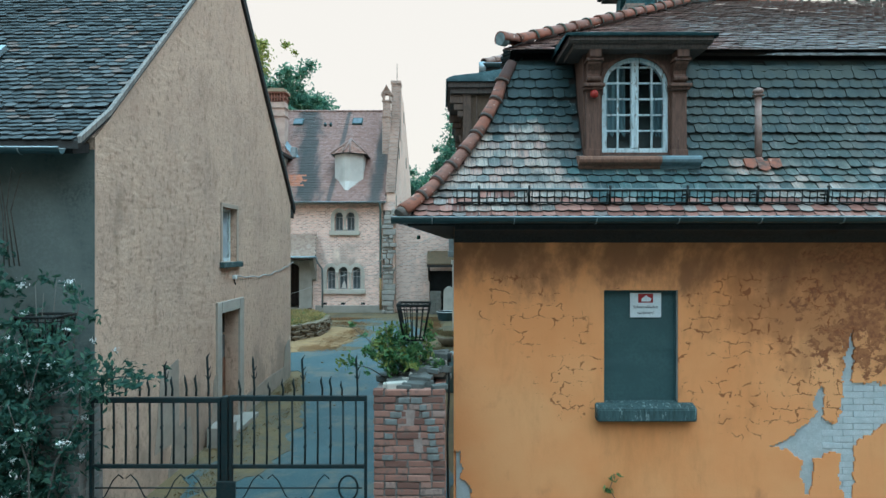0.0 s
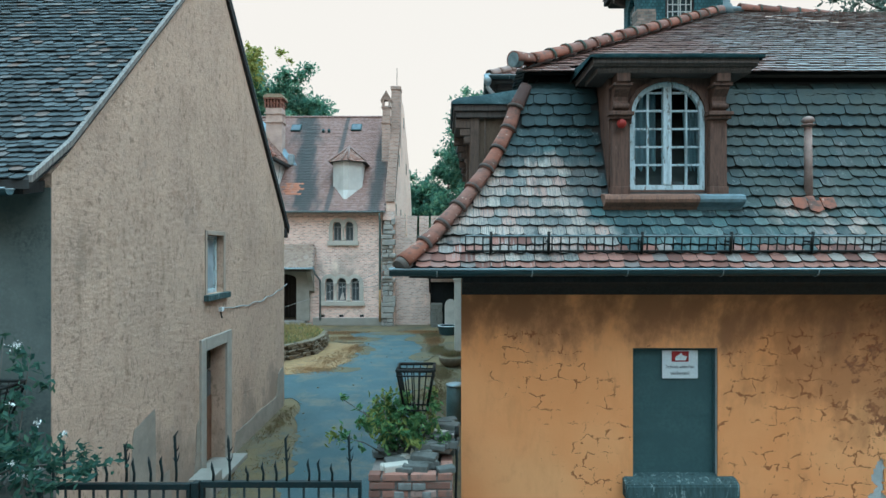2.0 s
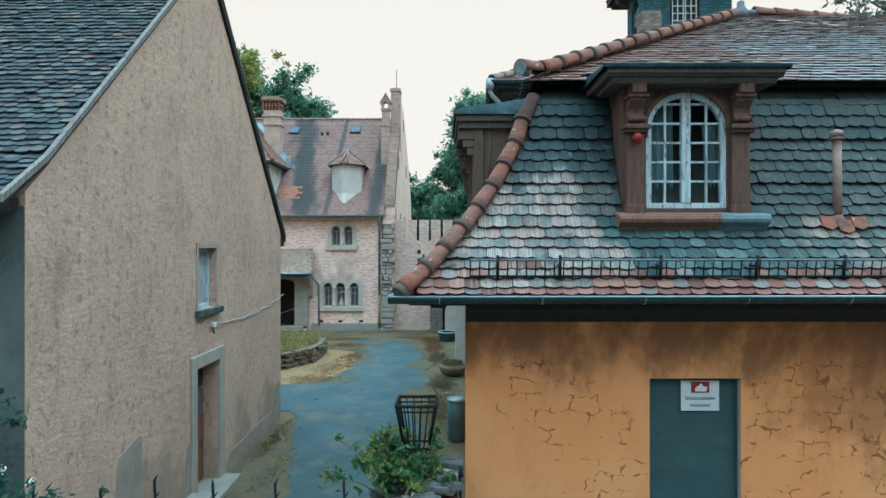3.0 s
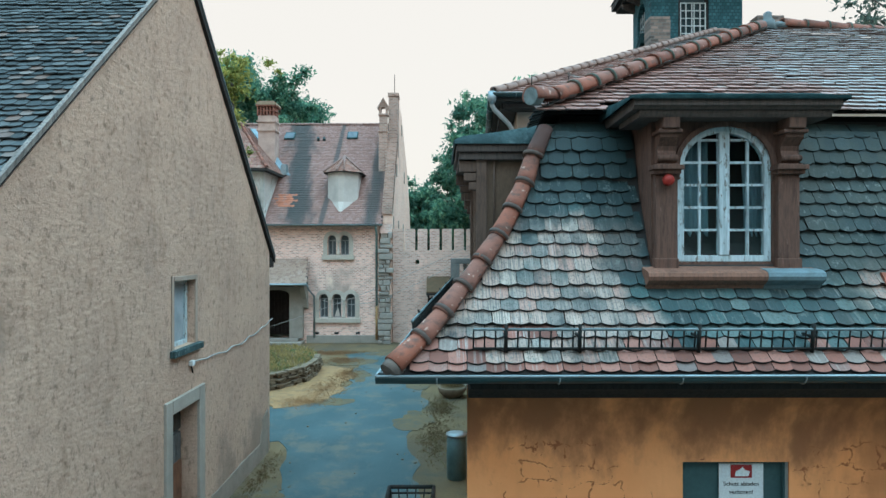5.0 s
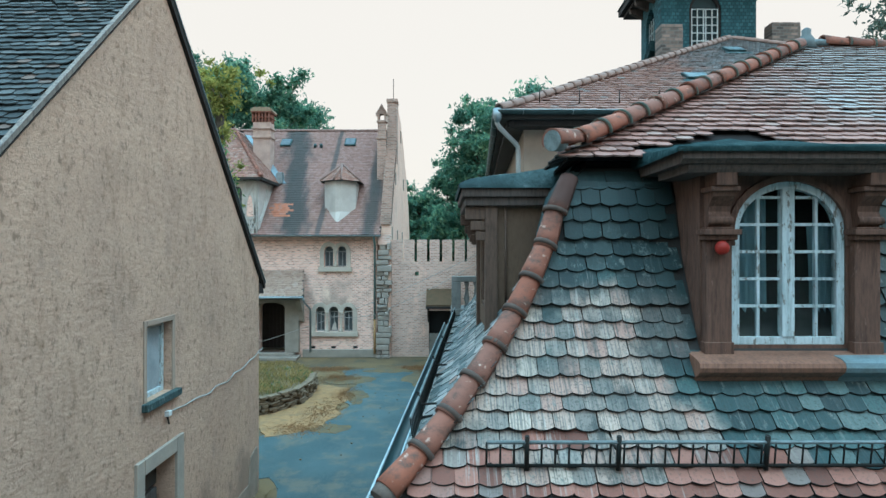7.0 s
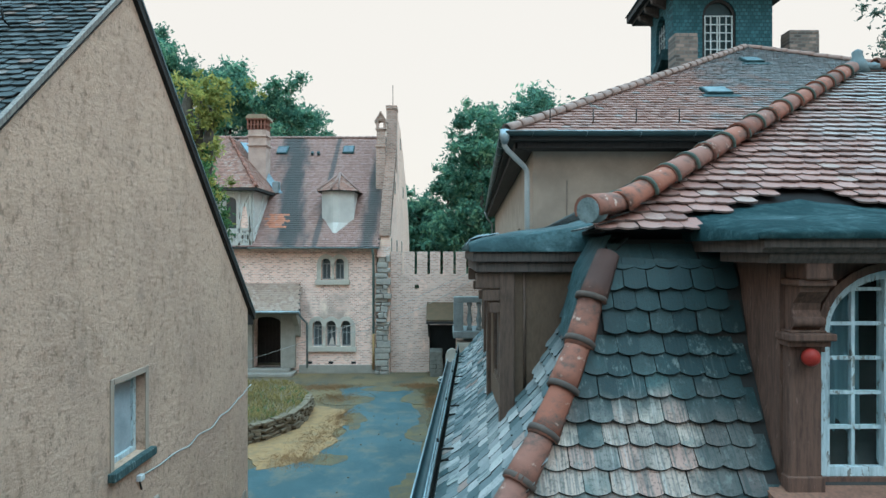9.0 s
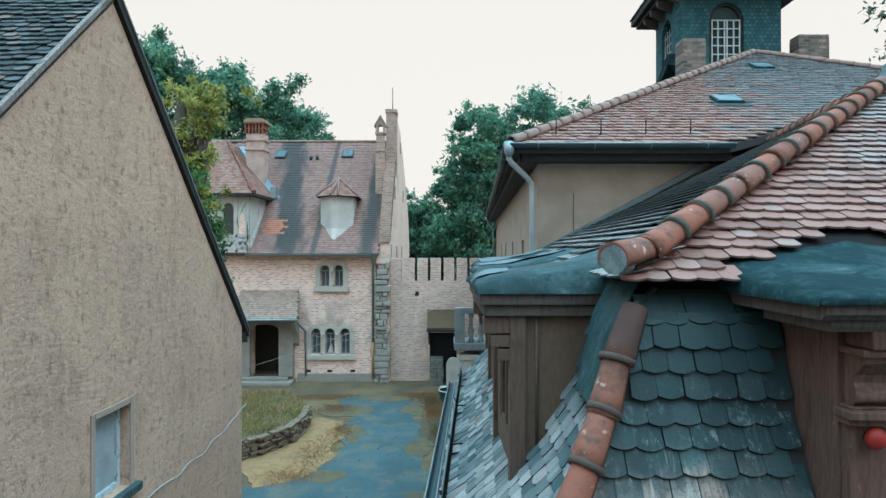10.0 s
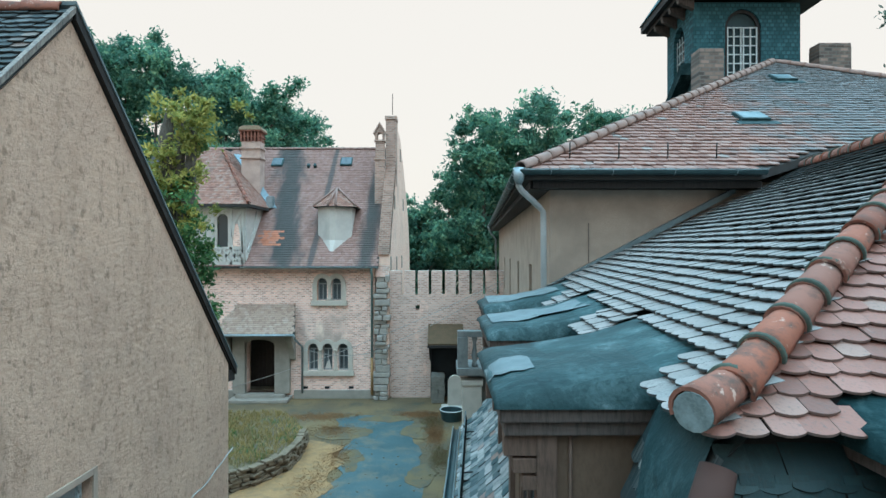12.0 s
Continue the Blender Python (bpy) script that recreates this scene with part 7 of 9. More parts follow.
# half-timbered bay at the end
bm = bm_new()
holed(bm, -14, -9.17, 6.1, 8.85, [(-10.42, -9.92, 6.95, 8.45)], along_y, 31.95, 32.2)
arch_fill(bm, -10.42, -9.92, 8.2, 8.45, along_y, 31.95, 32.2, 8)
prism(bm, [(31.95, 6.1), (32.3, 6.3), (34.9, 8.85), (31.95, 8.85)], along_x, -9.30, -9.16)
bay = part("timbered_bay", bm, m_white_plaster, far_house, "half-timbered bay with a round-arched window")
def bay_timber(pts, side=False):
    """A pale timber along a line, on the front of the bay or on its flank."""
    bm = bm_new()
    for (x0, z0), (x1, z1) in zip(pts, pts[1:]):
        d = Vector((x1 - x0, z1 - z0)).normalized() * 0.055
        shape = [(x0 + d.y, z0 - d.x), (x1 + d.y, z1 - d.x), (x1 - d.y, z1 + d.x), (x0 - d.y, z0 + d.x)]
        if side:
            prism(bm, shape, along_x, -9.162, -9.11)
        else:
            prism(bm, shape, along_y, 31.90, 31.952)
    part("timber", bm, m_bay_timber, bay)


def bent(x0, z0, x1, z1, belly):
    return [(x0 + (x1 - x0) * k + belly * math.sin(math.pi * k), z0 + (z1 - z0) * k) for k in (0, 0.25, 0.5, 0.75, 1.0)]


for seg in ([(-10.6, 6.15), (-10.6, 8.8)], [(-9.77, 6.15), (-9.77, 8.8)], [(-9.24, 6.15), (-9.24, 8.8)], [(-14, 8.75), (-9.2, 8.75)], [(-14, 6.9), (-9.2, 6.9)], [(-14, 6.2), (-9.2, 6.2)], bent(-9.72, 7.4, -9.28, 8.65, -0.12), bent(-9.28, 7.0, -9.45, 8.2, 0.05)):
    bay_timber(seg)
for x in (-10.45, -10.1, -9.72, -9.48):
    bay_timber([(x, 6.27), (x + 0.24, 6.83)])
    bay_timber([(x + 0.24, 6.27), (x, 6.83)])
bay_timber([(32.05, 6.3), (34.6, 8.75)], True)
bay_timber([(31.99, 8.75), (34.7, 8.75)], True)
bay_timber([(32.02, 6.35), (32.02, 8.7)], True)
bay_timber(bent(32.3, 6.75, 33.6, 8.7, 0.25), True)
for x0, x1, z0, z1 in ((-9.68, -9.34, 6.98, 8.0),):
    bm = bm_new()
    box(bm, x0, x1, 31.935, 31.951, z0, z1)
    part("brick_panel", bm, m_brick_far, bay)
bm = bm_new()
box(bm, -10.41, -9.93, 32.06, 32.08, 6.96, 8.44)
part("pane", bm, m_glass, bay)
bm = bm_new()
box(bm, -11.6, -11.0, FY - 0.04, FY - 0.003, 3.7, 4.3)
part("side_window", bm, m_window_dark, fw)
BA, BB, BV, BW = Vector((-8.83, 31.55, 8.85)), Vector((-11.67, 36.0, 12.05)), Vector((-8.83, 34.85, 8.87)), Vector((-11.6, 37.6, 11.95))
v = [(-15, 31.55, 8.85), BA, BB, (-15, 36.0, 12.05), BV, BW, (-15, 31.55, 8.75), (-8.83, 31.55, 8.75), (-8.83, 34.85, 8.75), (-15, 34.85, 8.75), (-15, 37.6, 11.95)]
bay_roof = raw_part("bay_roof", [tuple(p) for p in v], [(0, 1, 2, 3), (1, 4, 2), (4, 5, 2), (3, 2, 5, 10), (6, 7, 1, 0), (7, 8, 4, 1), (6, 9, 8, 7)], m_batten, far_house, "hipped red tiled bay roof")
hip_run(far_house, [BA + Vector((0, 0, 0.05)), BB + Vector((0, 0, 0.06))], 0.38, 0.09, 44, collars=False)
lead = [BV + Vector((-0.02, -0.12, 0.10)), BW + Vector((0, -0.12, 0.12)), BW + Vector((0.42, -0.1, 0.06)), BV + Vector((0.35, -0.1, 0.06))]
raw_part("lead_valley", [tuple(p) for p in lead] + [tuple(p - Vector((0, 0, 0.14))) for p in lead], [(0, 3, 2, 1), (4, 5, 6, 7), (0, 1, 5, 4), (1, 2, 6, 5), (2, 3, 7, 6), (3, 0, 4, 7)], plain("blue_lead_sheet", (0.22, 0.30, 0.34), (0.14, 0.20, 0.235), 3, 0.5, 0.2, 0.2), far_house, "blue-grey lead valley sheet")
bm = bm_new()
box(bm, -8.98, -8.66, 34.6, 35.0, 8.9, 9.5, 0.02)
part("lead_apron", bm, m_zinc, far_house)
# porch
bm = bm_new()
for x0, x1 in ((-9.75, -9.18), (-7.84, -7.15)):
    box(bm, x0, x1, FY - 0.28, FY - 0.003, 0.28, 2.9, 0.03)
arch_fill(bm, -9.175, -7.845, 2.50, 2.74, along_y, FY - 0.27, FY - 0.004, 10)
box(bm, -9.175, -7.845, FY - 0.27, FY - 0.004, 2.745, 2.9)
porch = part("porch", bm, m_stone, far_house, "stone doorway under a small tiled canopy")
for x in (-9.95, -7.05):
    bm = bm_new()
    prism(bm, [(FY - 0.02, 1.75), (FY - 0.22, 1.85), (FY - 0.35, 2.3), (FY - 0.9, 2.85), (FY - 0.9, 3.0), (FY - 0.02, 3.0)], along_x, x - 0.12, x + 0.12)
    part("porch_bracket", bm, m_stone, porch)
v = [(-10.35, 31.15, 3.10), (-6.72, 31.15, 3.10), (-9.6, 32.29, 4.28), (-6.95, 32.29, 4.28), (-10.35, 31.15, 3.0), (-6.72, 31.15, 3.0), (-9.6, 32.29, 3.0), (-6.95, 32.29, 3.0)]
porch_roof = raw_part("porch_roof", v, [(0, 1, 3, 2), (4, 5, 1, 0), (1, 5, 7, 3), (0, 2, 6, 4), (4, 6, 7, 5)], m_batten, far_house, "sloping tiled porch canopy")
bm = bm_new()
tube(bm, [(-10.3, 31.08, 3.06), (-6.7, 31.08, 3.06)], 0.06, 8)
tube(bm, [(-6.72, 31.1, 3.02), (-6.72, 31.4, 2.8), (-6.6, 32.15, 2.4), (-6.6, 32.18, 0.3)], 0.05, 8)
part("porch_gutter", bm, m_zinc, porch)
bm = bm_new()
m_oak = m_wood("dark_oak_door", (0.035, 0.028, 0.024), (0.02, 0.017, 0.015))
box(bm, -9.35, -7.67, FY + 1.10, FY + 1.14, 0.3, 2.9, 0.008)
fd = part("door", bm, m_oak, far_house, "dark arched plank door")
for i in range(7):
    bm = bm_new()
    box(bm, -9.14 + 0.184 * i, -8.962 + 0.184 * i, FY + 1.05, FY + 1.098, 0.3, 2.72, 0.008)
    part("plank", bm, m_oak, fd)
bm = bm_new()
tube(bm, [(-8.05, FY + 1.05, 1.5), (-8.05, FY + 0.97, 1.5)], 0.04, 8)
part("door_knob", bm, m_zinc, fd)
bm = bm_new()
box(bm, -9.75, -7.1, FY - 0.9, FY + 0.4, 0.0, 0.14, 0.02)
box(bm, -9.55, -7.35, FY - 0.5, FY + 0.4, 0.142, 0.28, 0.02)
part("doorstep", bm, m_stone, far_house)
bm = bm_new()
tube(bm, [(-3.0, 38.4, 14.4), (-3.0, 38.4, 15.6)], 0.02, 5)
part("lightning_rod", bm, m_iron, far_house)

# ---- battlemented yard wall ----
yard_wall = thing("yard_wall", (0, 32.6, 0), "tall brick yard wall with slotted battlements", "wall", kind="structure")
bm = bm_new()
slots = [(-2.10 + 0.63 * i, -1.97 + 0.63 * i, 4.75, 5.9) for i in range(8)]
slots = [(a, b, c, 5.86) for a, b, c, d in slots]
holed(bm, -2.62, 2.9, 0, 5.85, [(a, b, c, 5.85) for a, b, c, d in slots] + [(-1.45, -1.25, 4.05, 4.25), (-0.75, 0.55, 0.0, 2.3)], along_y, 32.45, 32.95)
part("brickwork", bm, m_wall_far, yard_wall)
bm = bm_new()
box(bm, -0.74, 0.54, 32.7, 32.76, 0.0, 2.29)
part("passage_door", bm, m_window_dark, yard_wall)


# ---- terrace and clutter by the yard wall ----
terrace = thing("terrace", (1.2, 23.5, 0), "raised stone terrace with a baluster parapet", "terrace")
bm = bm_new()
box(bm, 0.55, 1.95, 22.75, 23.6, 0, 3.2)
part("wall", bm, m_baluster, terrace)
bm = bm_new()
box(bm, 0.36, 0.92, 22.3, 22.74, 0, 2.9, 0.02)
box(bm, 0.32, 0.96, 22.26, 22.745, 2.902, 3.06, 0.02)
part("pier", bm, m_pale_stone, terrace, "pale rendered pier")
bm = bm_new()
box(bm, 0.20, 1.95, 22.2, 23.6, 3.202, 3.42, 0.025)
part("slab", bm, m_baluster, terrace)
bm = bm_new()
box(bm, 0.22, 1.95, 22.32, 22.62, 4.30, 4.48, 0.02)
part("handrail", bm, m_baluster, terrace)
bm = bm_new()
box(bm, 0.22, 0.52, 22.30, 22.64, 3.424, 4.298, 0.015)
part("corner_post", bm, m_baluster, terrace)
spots = [(0.72 + 0.3 * i, 22.47) for i in range(4)]
me = None
for x, y in spots:
    if me is None:
        bm = bm_new()
        tube(bm, [(0, 0, 3.424), (0, 0, 3.5), (0, 0, 3.56), (0, 0, 3.75), (0, 0, 3.95), (0, 0, 4.15), (0, 0, 4.22), (0, 0, 4.299)], [0.09, 0.09, 0.055, 0.10, 0.06, 0.05, 0.085, 0.085], 10)
        ob = part("baluster", bm, m_baluster, terrace)
        me = ob.data
    else:
        ob = new("baluster", me)
        ob.parent = terrace
    ob.matrix_basis = parent_inverse(terrace) @ pose(x, y, 0)

shed = thing("lean_to", (-0.25, 31, 0), "small open lean-to with a mossy brown roof", "shed")
bm = bm_new()
prism(bm, [(30.9, 2.62), (32.43, 3.30), (32.43, 3.40), (30.9, 2.73)], along_x, -0.85, 0.75)
part("roof", bm, plain("mossy_brown_roof", (0.12, 0.078, 0.045), (0.075, 0.06, 0.035), 4, 0.95, 0, 0.6), shed, "mossy brown roofing")
bm = bm_new()
box(bm, -0.86, 0.76, 30.86, 30.93, 2.54, 2.66, 0.01)
part("fascia", bm, m_darkwood, shed)
for x in (-0.75, 0.65):
    bm = bm_new()
    tube(bm, [(x, 30.98, 2.66), (x, 32.44, 1.75)], 0.05, 6)
    part("strut", bm, m_darkwood, shed)
stack = thing("stone_pile", (-0.4, 31.9, 0), "stacked grey stones under a lean-to", "stone pile")
rnd = random.Random(19)
for c in range(6):
    for i in range(2):
        for j in range(3):
            bm = bm_new()
            box(bm, -0.148, 0.148, -0.165, 0.165, 0, 0.195, 0.03, pose(-0.55 + 0.3 * i + rnd.uniform(-0.02, 0.02), 31.57 + 0.33 * j, 0.2 * c, 0, 0, rnd.uniform(-4, 4)))
            part("stone", bm, m_rubble, stack)
slab = thing("stone_niche", (0.3, 29.9, 0), "round-headed white slab standing against the yard wall", "stone slab")
bm = bm_new()
prism(bm, [(0.02, 0.35)] + arch_line(0.02, 0.6, 1.25, 1.6, 10) + [(0.6, 0.35)], along_y, 29.75, 29.9)
part("panel", bm, m_pale_stone, slab)
bm = bm_new()
box(bm, -0.25, 0.75, 29.55, 30.0, 0, 0.34, 0.02)
part("base", bm, m_pale_stone, slab)
tub = thing("tub", (0.15, 28.9, 0), "low round zinc tub on the ground", "tub")
bm = bm_new()
tube(bm, [(0.15, 28.9, 0.0), (0.15, 28.9, 0.42)], [0.38, 0.46], 24, False)
tube(bm, [(0.15, 28.9, 0.42), (0.15, 28.9, 0.05)], [0.435, 0.36], 24, False)
bmesh.ops.create_circle(bm, cap_ends=True, radius=0.40, segments=24, matrix=pose(0.15, 28.9, 0.06))
part("body", bm, m_dark_gutter, tub)
bm = bm_new()
tube(bm, [(0.15 + 0.455 * math.cos(a), 28.9 + 0.455 * math.sin(a), 0.42) for a in [2 * math.pi * i / 24 for i in range(25)]], 0.018, 6)
part("rim", bm, m_white, tub)
trough = thing("planter", (0.25, 21.3, 0), "low round stone planter with dry weeds on the ground", "planter")
bm = bm_new()
tube(bm, [(0.25, 21.3, z) for z in (0.0, 0.04, 0.18, 0.30, 0.34)], [0.24, 0.30, 0.43, 0.47, 0.46], 22)
part("bowl", bm, m_bed_stone, trough)
bm = bm_new()
tube(bm, [(0.25, 21.3, z) for z in (0.33, 0.35, 0.37)], [0.41, 0.40, 0.2], 18)
part("soil", bm, m_dirt, trough)
blades("weeds", (-0.1, 0.6, 20.95, 21.65), 160, 0.16, m_brown_weed, trough, 51, keep=lambda x, y: math.hypot(x - 0.25, y - 21.3) < 0.36, base=lambda x, y: 0.35)
binn = thing("rain_barrel", (0.22, 14.5, 0), "dark green metal rain barrel beside an orange wall", "barrel")
bm = bm_new()
tube(bm, [(0.22, 14.5, 0), (0.22, 14.5, 0.03), (0.22, 14.5, 0.45), (0.22, 14.5, 0.9)], [0.19, 0.2, 0.205, 0.2], 20)
m_barrel = plain("green_zinc_barrel", (0.10, 0.165, 0.165), (0.06, 0.10, 0.10), 5, 0.55, 0.3, 0.2)
part("drum", bm, m_barrel, binn)
bm = bm_new()
tube(bm, [(0.22, 14.5, 0.9), (0.22, 14.5, 0.93), (0.22, 14.5, 0.96)], [0.215, 0.22, 0.12], 20)
part("lid", bm, m_zinc, binn, "pale zinc lid")

# ---- iron gate and brick pillars ----
GY = 6.2
gate = thing("gate", (-2.25, GY, 0), "black wrought-iron double gate with spiked tops", "gate")
rnd = random.Random(12)
for x0, x1, sx in ((-3.72, -2.342, 0), (-2.248, -0.80, 1)):
    bm = bm_new()
    box(bm, x0, x1, GY - 0.025, GY + 0.025, 1.90 - 0.02 * (1 - sx), 1.955 - 0.02 * (1 - sx), 0.006)
    leaf = part("gate_leaf", bm, m_gate_iron, gate)
    for z in (1.19, 0.12):
        bm = bm_new()
        box(bm, x0, x1, GY - 0.02, GY + 0.02, z, z + 0.04, 0.005)
        part("rail", bm, m_gate_iron, leaf)
    for x in (x0, x1 - 0.03):
        bm = bm_new()
        box(bm, x, x + 0.03, GY - 0.026, GY + 0.026, 0.05, 1.9, 0.005)
        part("stile", bm, m_gate_iron, leaf)
    n = 10
    for i in range(n):
        x = x0 + 0.12 + (x1 - x0 - 0.24) * i / (n - 1)
        bm = bm_new()
        tall = i % 4 == 1
        tube(bm, [(x, GY, 1.20), (x + 0.004, GY, 1.5), (x, GY, 1.9)], 0.011, 6)
        for q in (1.42, 1.62):
            if i % 2:
                tube(bm, [(x - 0.02, GY, q - 0.02), (x, GY, q), (x + 0.02, GY, q + 0.02)], [0.002, 0.017, 0.002], 5)
        part("bar", bm, m_gate_iron, leaf)
        bm = bm_new()
        xs = x + rnd.uniform(-0.02, 0.05)
        top = 2.13 + (0.22 if tall else 0) + rnd.uniform(-0.04, 0.06)
        tube(bm, [(xs, GY, 1.95), (xs + 0.004, GY, 2.02), (xs - 0.012, GY, top - 0.05), (xs + rnd.uniform(-0.02, 0.02), GY, top)], [0.012, 0.011, 0.012, 0.002], 6)
        if tall:
            for sgn in (-1, 1):
                tube(bm, [(xs, GY, 2.12), (xs + 0.018 * sgn, GY, 2.15), (xs + 0.03 * sgn, GY, 2.19 + 0.02 * sgn)], [0.007, 0.006, 0.002], 5)
                tube(bm, [(xs, GY, 2.22), (xs + 0.016 * sgn, GY, 2.25 - 0.01 * sgn), (xs + 0.03 * sgn, GY, 2.27)], [0.006, 0.006, 0.002], 5)
        part("spike", bm, m_gate_iron, leaf)
    # scrolls and cross pieces of the lower panel
    for i in range(4):
        cx = x0 + 0.2 + (x1 - x0 - 0.4) * i / 3
        bm = bm_new()
        if sx == 1 and i == 3:
            tube(bm, [(cx + 0.10 * math.cos(a), GY, 0.98 + 0.13 * math.sin(a)) for a in [2 * math.pi * k / 16 for k in range(17)]], 0.012, 5)
        else:
            sg = 1 if i % 2 else -1
            tube(bm, [(cx - 0.15, GY, 0.98 + sg * 0.10), (cx - 0.10, GY, 0.98 + sg * 0.14), (cx - 0.04, GY, 0.98 + sg * 0.08), (cx + 0.04, GY, 0.98 - sg * 0.08), (cx + 0.10, GY, 0.98 - sg * 0.14), (cx + 0.15, GY, 0.98 - sg * 0.10)], 0.007, 5)
        part("scroll", bm, m_gate_iron, leaf)
    bm = bm_new()
    tube(bm, [(x0 + 0.05, GY, 0.78), (x1 - 0.05, GY, 0.78)], 0.012, 6)
    tube(bm, [(x0 + 0.05, GY, 0.98), (x1 - 0.05, GY, 0.98)], 0.008, 6)
    part("rail", bm, m_gate_iron, leaf)
bm = bm_new()
box(bm, -2.327, -2.263, GY - 0.04, GY + 0.04, 0, 1.95, 0.01)
part("centre_post", bm, m_gate_iron, gate)
bm = bm_new()
box(bm, -2.36, -2.16, GY - 0.09, GY - 0.062, 0.85, 1.08, 0.01)
part("lock_case", bm, m_gate_iron, gate)


def brick_pillar(name, x0, x1, y0, y1, top, label, seed, mat=None):
    """A pillar of single bricks round a mortar core."""
    t = thing(name, ((x0 + x1) / 2, (y0 + y1) / 2, 0), label, "pillar")
    bm = bm_new()
    box(bm, x0 + 0.012, x1 - 0.012, y0 + 0.012, y1 - 0.012, 0, top - 0.05)
    core = part("mortar_core", bm, m_pale_mortar, t)
    rnd = random.Random(seed)
    meshes = {}

    def brick(cx, cy, z, lx, ly):
        key = (round(lx, 2), round(ly, 2))
        if key not in meshes:
            b = bm_new()
            box(b, -lx / 2, lx / 2, -ly / 2, ly / 2, 0, 0.059, 0.006)
            ob = part("brick", b, mat or m_pillar_brick, t)
            meshes[key] = ob.data
        else:
            ob = new("brick", meshes[key])
            ob.parent = t
        ob.matrix_basis = parent_inverse(t) @ pose(cx + rnd.uniform(-0.004, 0.004), cy + rnd.uniform(-0.012, 0.004), z + rnd.uniform(-0.003, 0.003), 0, 0, rnd.uniform(-1.2, 1.2))

    z, row = max(0.0, top - 1.35), 0
    while z < top - 0.02:
        w = x1 - x0
        x = x0
        cells = []
        if row % 2:
            cells.append(0.12)
        while sum(cells) < w - 0.08:
            cells.append(min(0.25 if rnd.random() > 0.2 else 0.125, w - sum(cells)))
        for c in cells:
            if c > 0.05:
                brick(x + c / 2, y0 + 0.055, z, c - 0.020, 0.11)
            x += c
        y = y0 + 0.115
        while y < y1 - 0.1:
            brick(x1 - 0.055, y + 0.125, z, 0.11, 0.24)
            y += 0.255
        z += 0.075
        row += 1
    return t


pillar = brick_pillar("gate_pillar", -0.74, 0.03, GY, 7.06, 2.03, "crumbling red brick gate pillar with patched mortar", 7)
for k in range(84):
    x, y = rnd.uniform(-0.66, 0.0), rnd.uniform(GY + 0.08, 7.0)
    lay_z = 2.01 + (0.0 if k < 30 else 0.06 if k < 54 else 0.12 if k < 70 else 0.18 if k < 78 else 0.24)
    if k >= 30:
        x, y = rnd.uniform(-0.50 + 0.004 * k, 0.0), rnd.uniform(GY + 0.006 * k, 7.0)
    bm = bm_new()
    sx, sy, sz = rnd.uniform(0.11, 0.26), rnd.uniform(0.09, 0.15), rnd.uniform(0.05, 0.075)
    box(bm, -sx / 2, sx / 2, -sy / 2, sy / 2, 0, sz, 0.012, pose(x, y, lay_z - 0.01, rnd.uniform(-5, 5), rnd.uniform(-5, 5), rnd.uniform(-20, 20)))
    part("capstone", bm, m_capstone if rnd.random() < 0.88 else m_pale_stone, pillar)
m_let_in = plain("pale_grey_block", (0.235, 0.235, 0.22), (0.14, 0.135, 0.125), 14, 0.95, 0, 0.6)
for i in range(9):
    # stepped sides of an old repair, closed by two blocks at the top
    for sg in (-1, 1):
        half = 0.065 if i == 0 else min(0.235, 0.12 + 0.04 * (i - 1)) + rnd.uniform(-0.015, 0.015)
        w = 0.12 if i == 0 else rnd.uniform(0.07, 0.135)
        if i > 1 and rnd.random() < 0.2:
            continue
        cx, z = -0.345 + sg * half, 1.872 - 0.075 * i
        bm = bm_new()
        box(bm, cx - w / 2, cx + w / 2, GY - 0.011 - rnd.uniform(0, 0.006), GY + 0.06, z, z + 0.062, 0.010)
        part("block", bm, m_let_in, pillar)
for x0, x1, z0, z1, q in ((-0.43, -0.27, 1.60, 1.80, 2.0), (-0.32, -0.22, 1.34, 1.56, 3.0)):
    bm = bm_new()
    prism(bm, wavy([(x0, z0), (x1, z0), (x1, z1), (x0, z1)], 0.025, 0.06, 20 + q), along_y, GY - 0.004, GY + 0.05)
    part("mortar_patch", bm, plain("smeared_mortar", (0.36, 0.27, 0.235), (0.25, 0.18, 0.15), 14, 0.95, 0, 0.5), pillar, "smeared grey mortar")
bm = bm_new()
tube(bm, [(0.05, 6.6, 2.28), (0.09, 6.6, 2.28)], 0.05, 10)
tube(bm, [(0.06, 6.6, 2.26), (0.07, 6.58, 2.0), (0.05, 6.58, 1.4), (0.06, 6.58, 0.3)], 0.014, 6)
tagged(part("cable_outlet", bm, m_iron), "black cable box with a hanging lead on a brick pillar", "cable")
brick_pillar("gate_pillar", -4.22, -3.80, GY - 0.05, 6.6, 2.0, "grey weathered brick gate pillar half hidden by roses", 9, m_grey_brick)


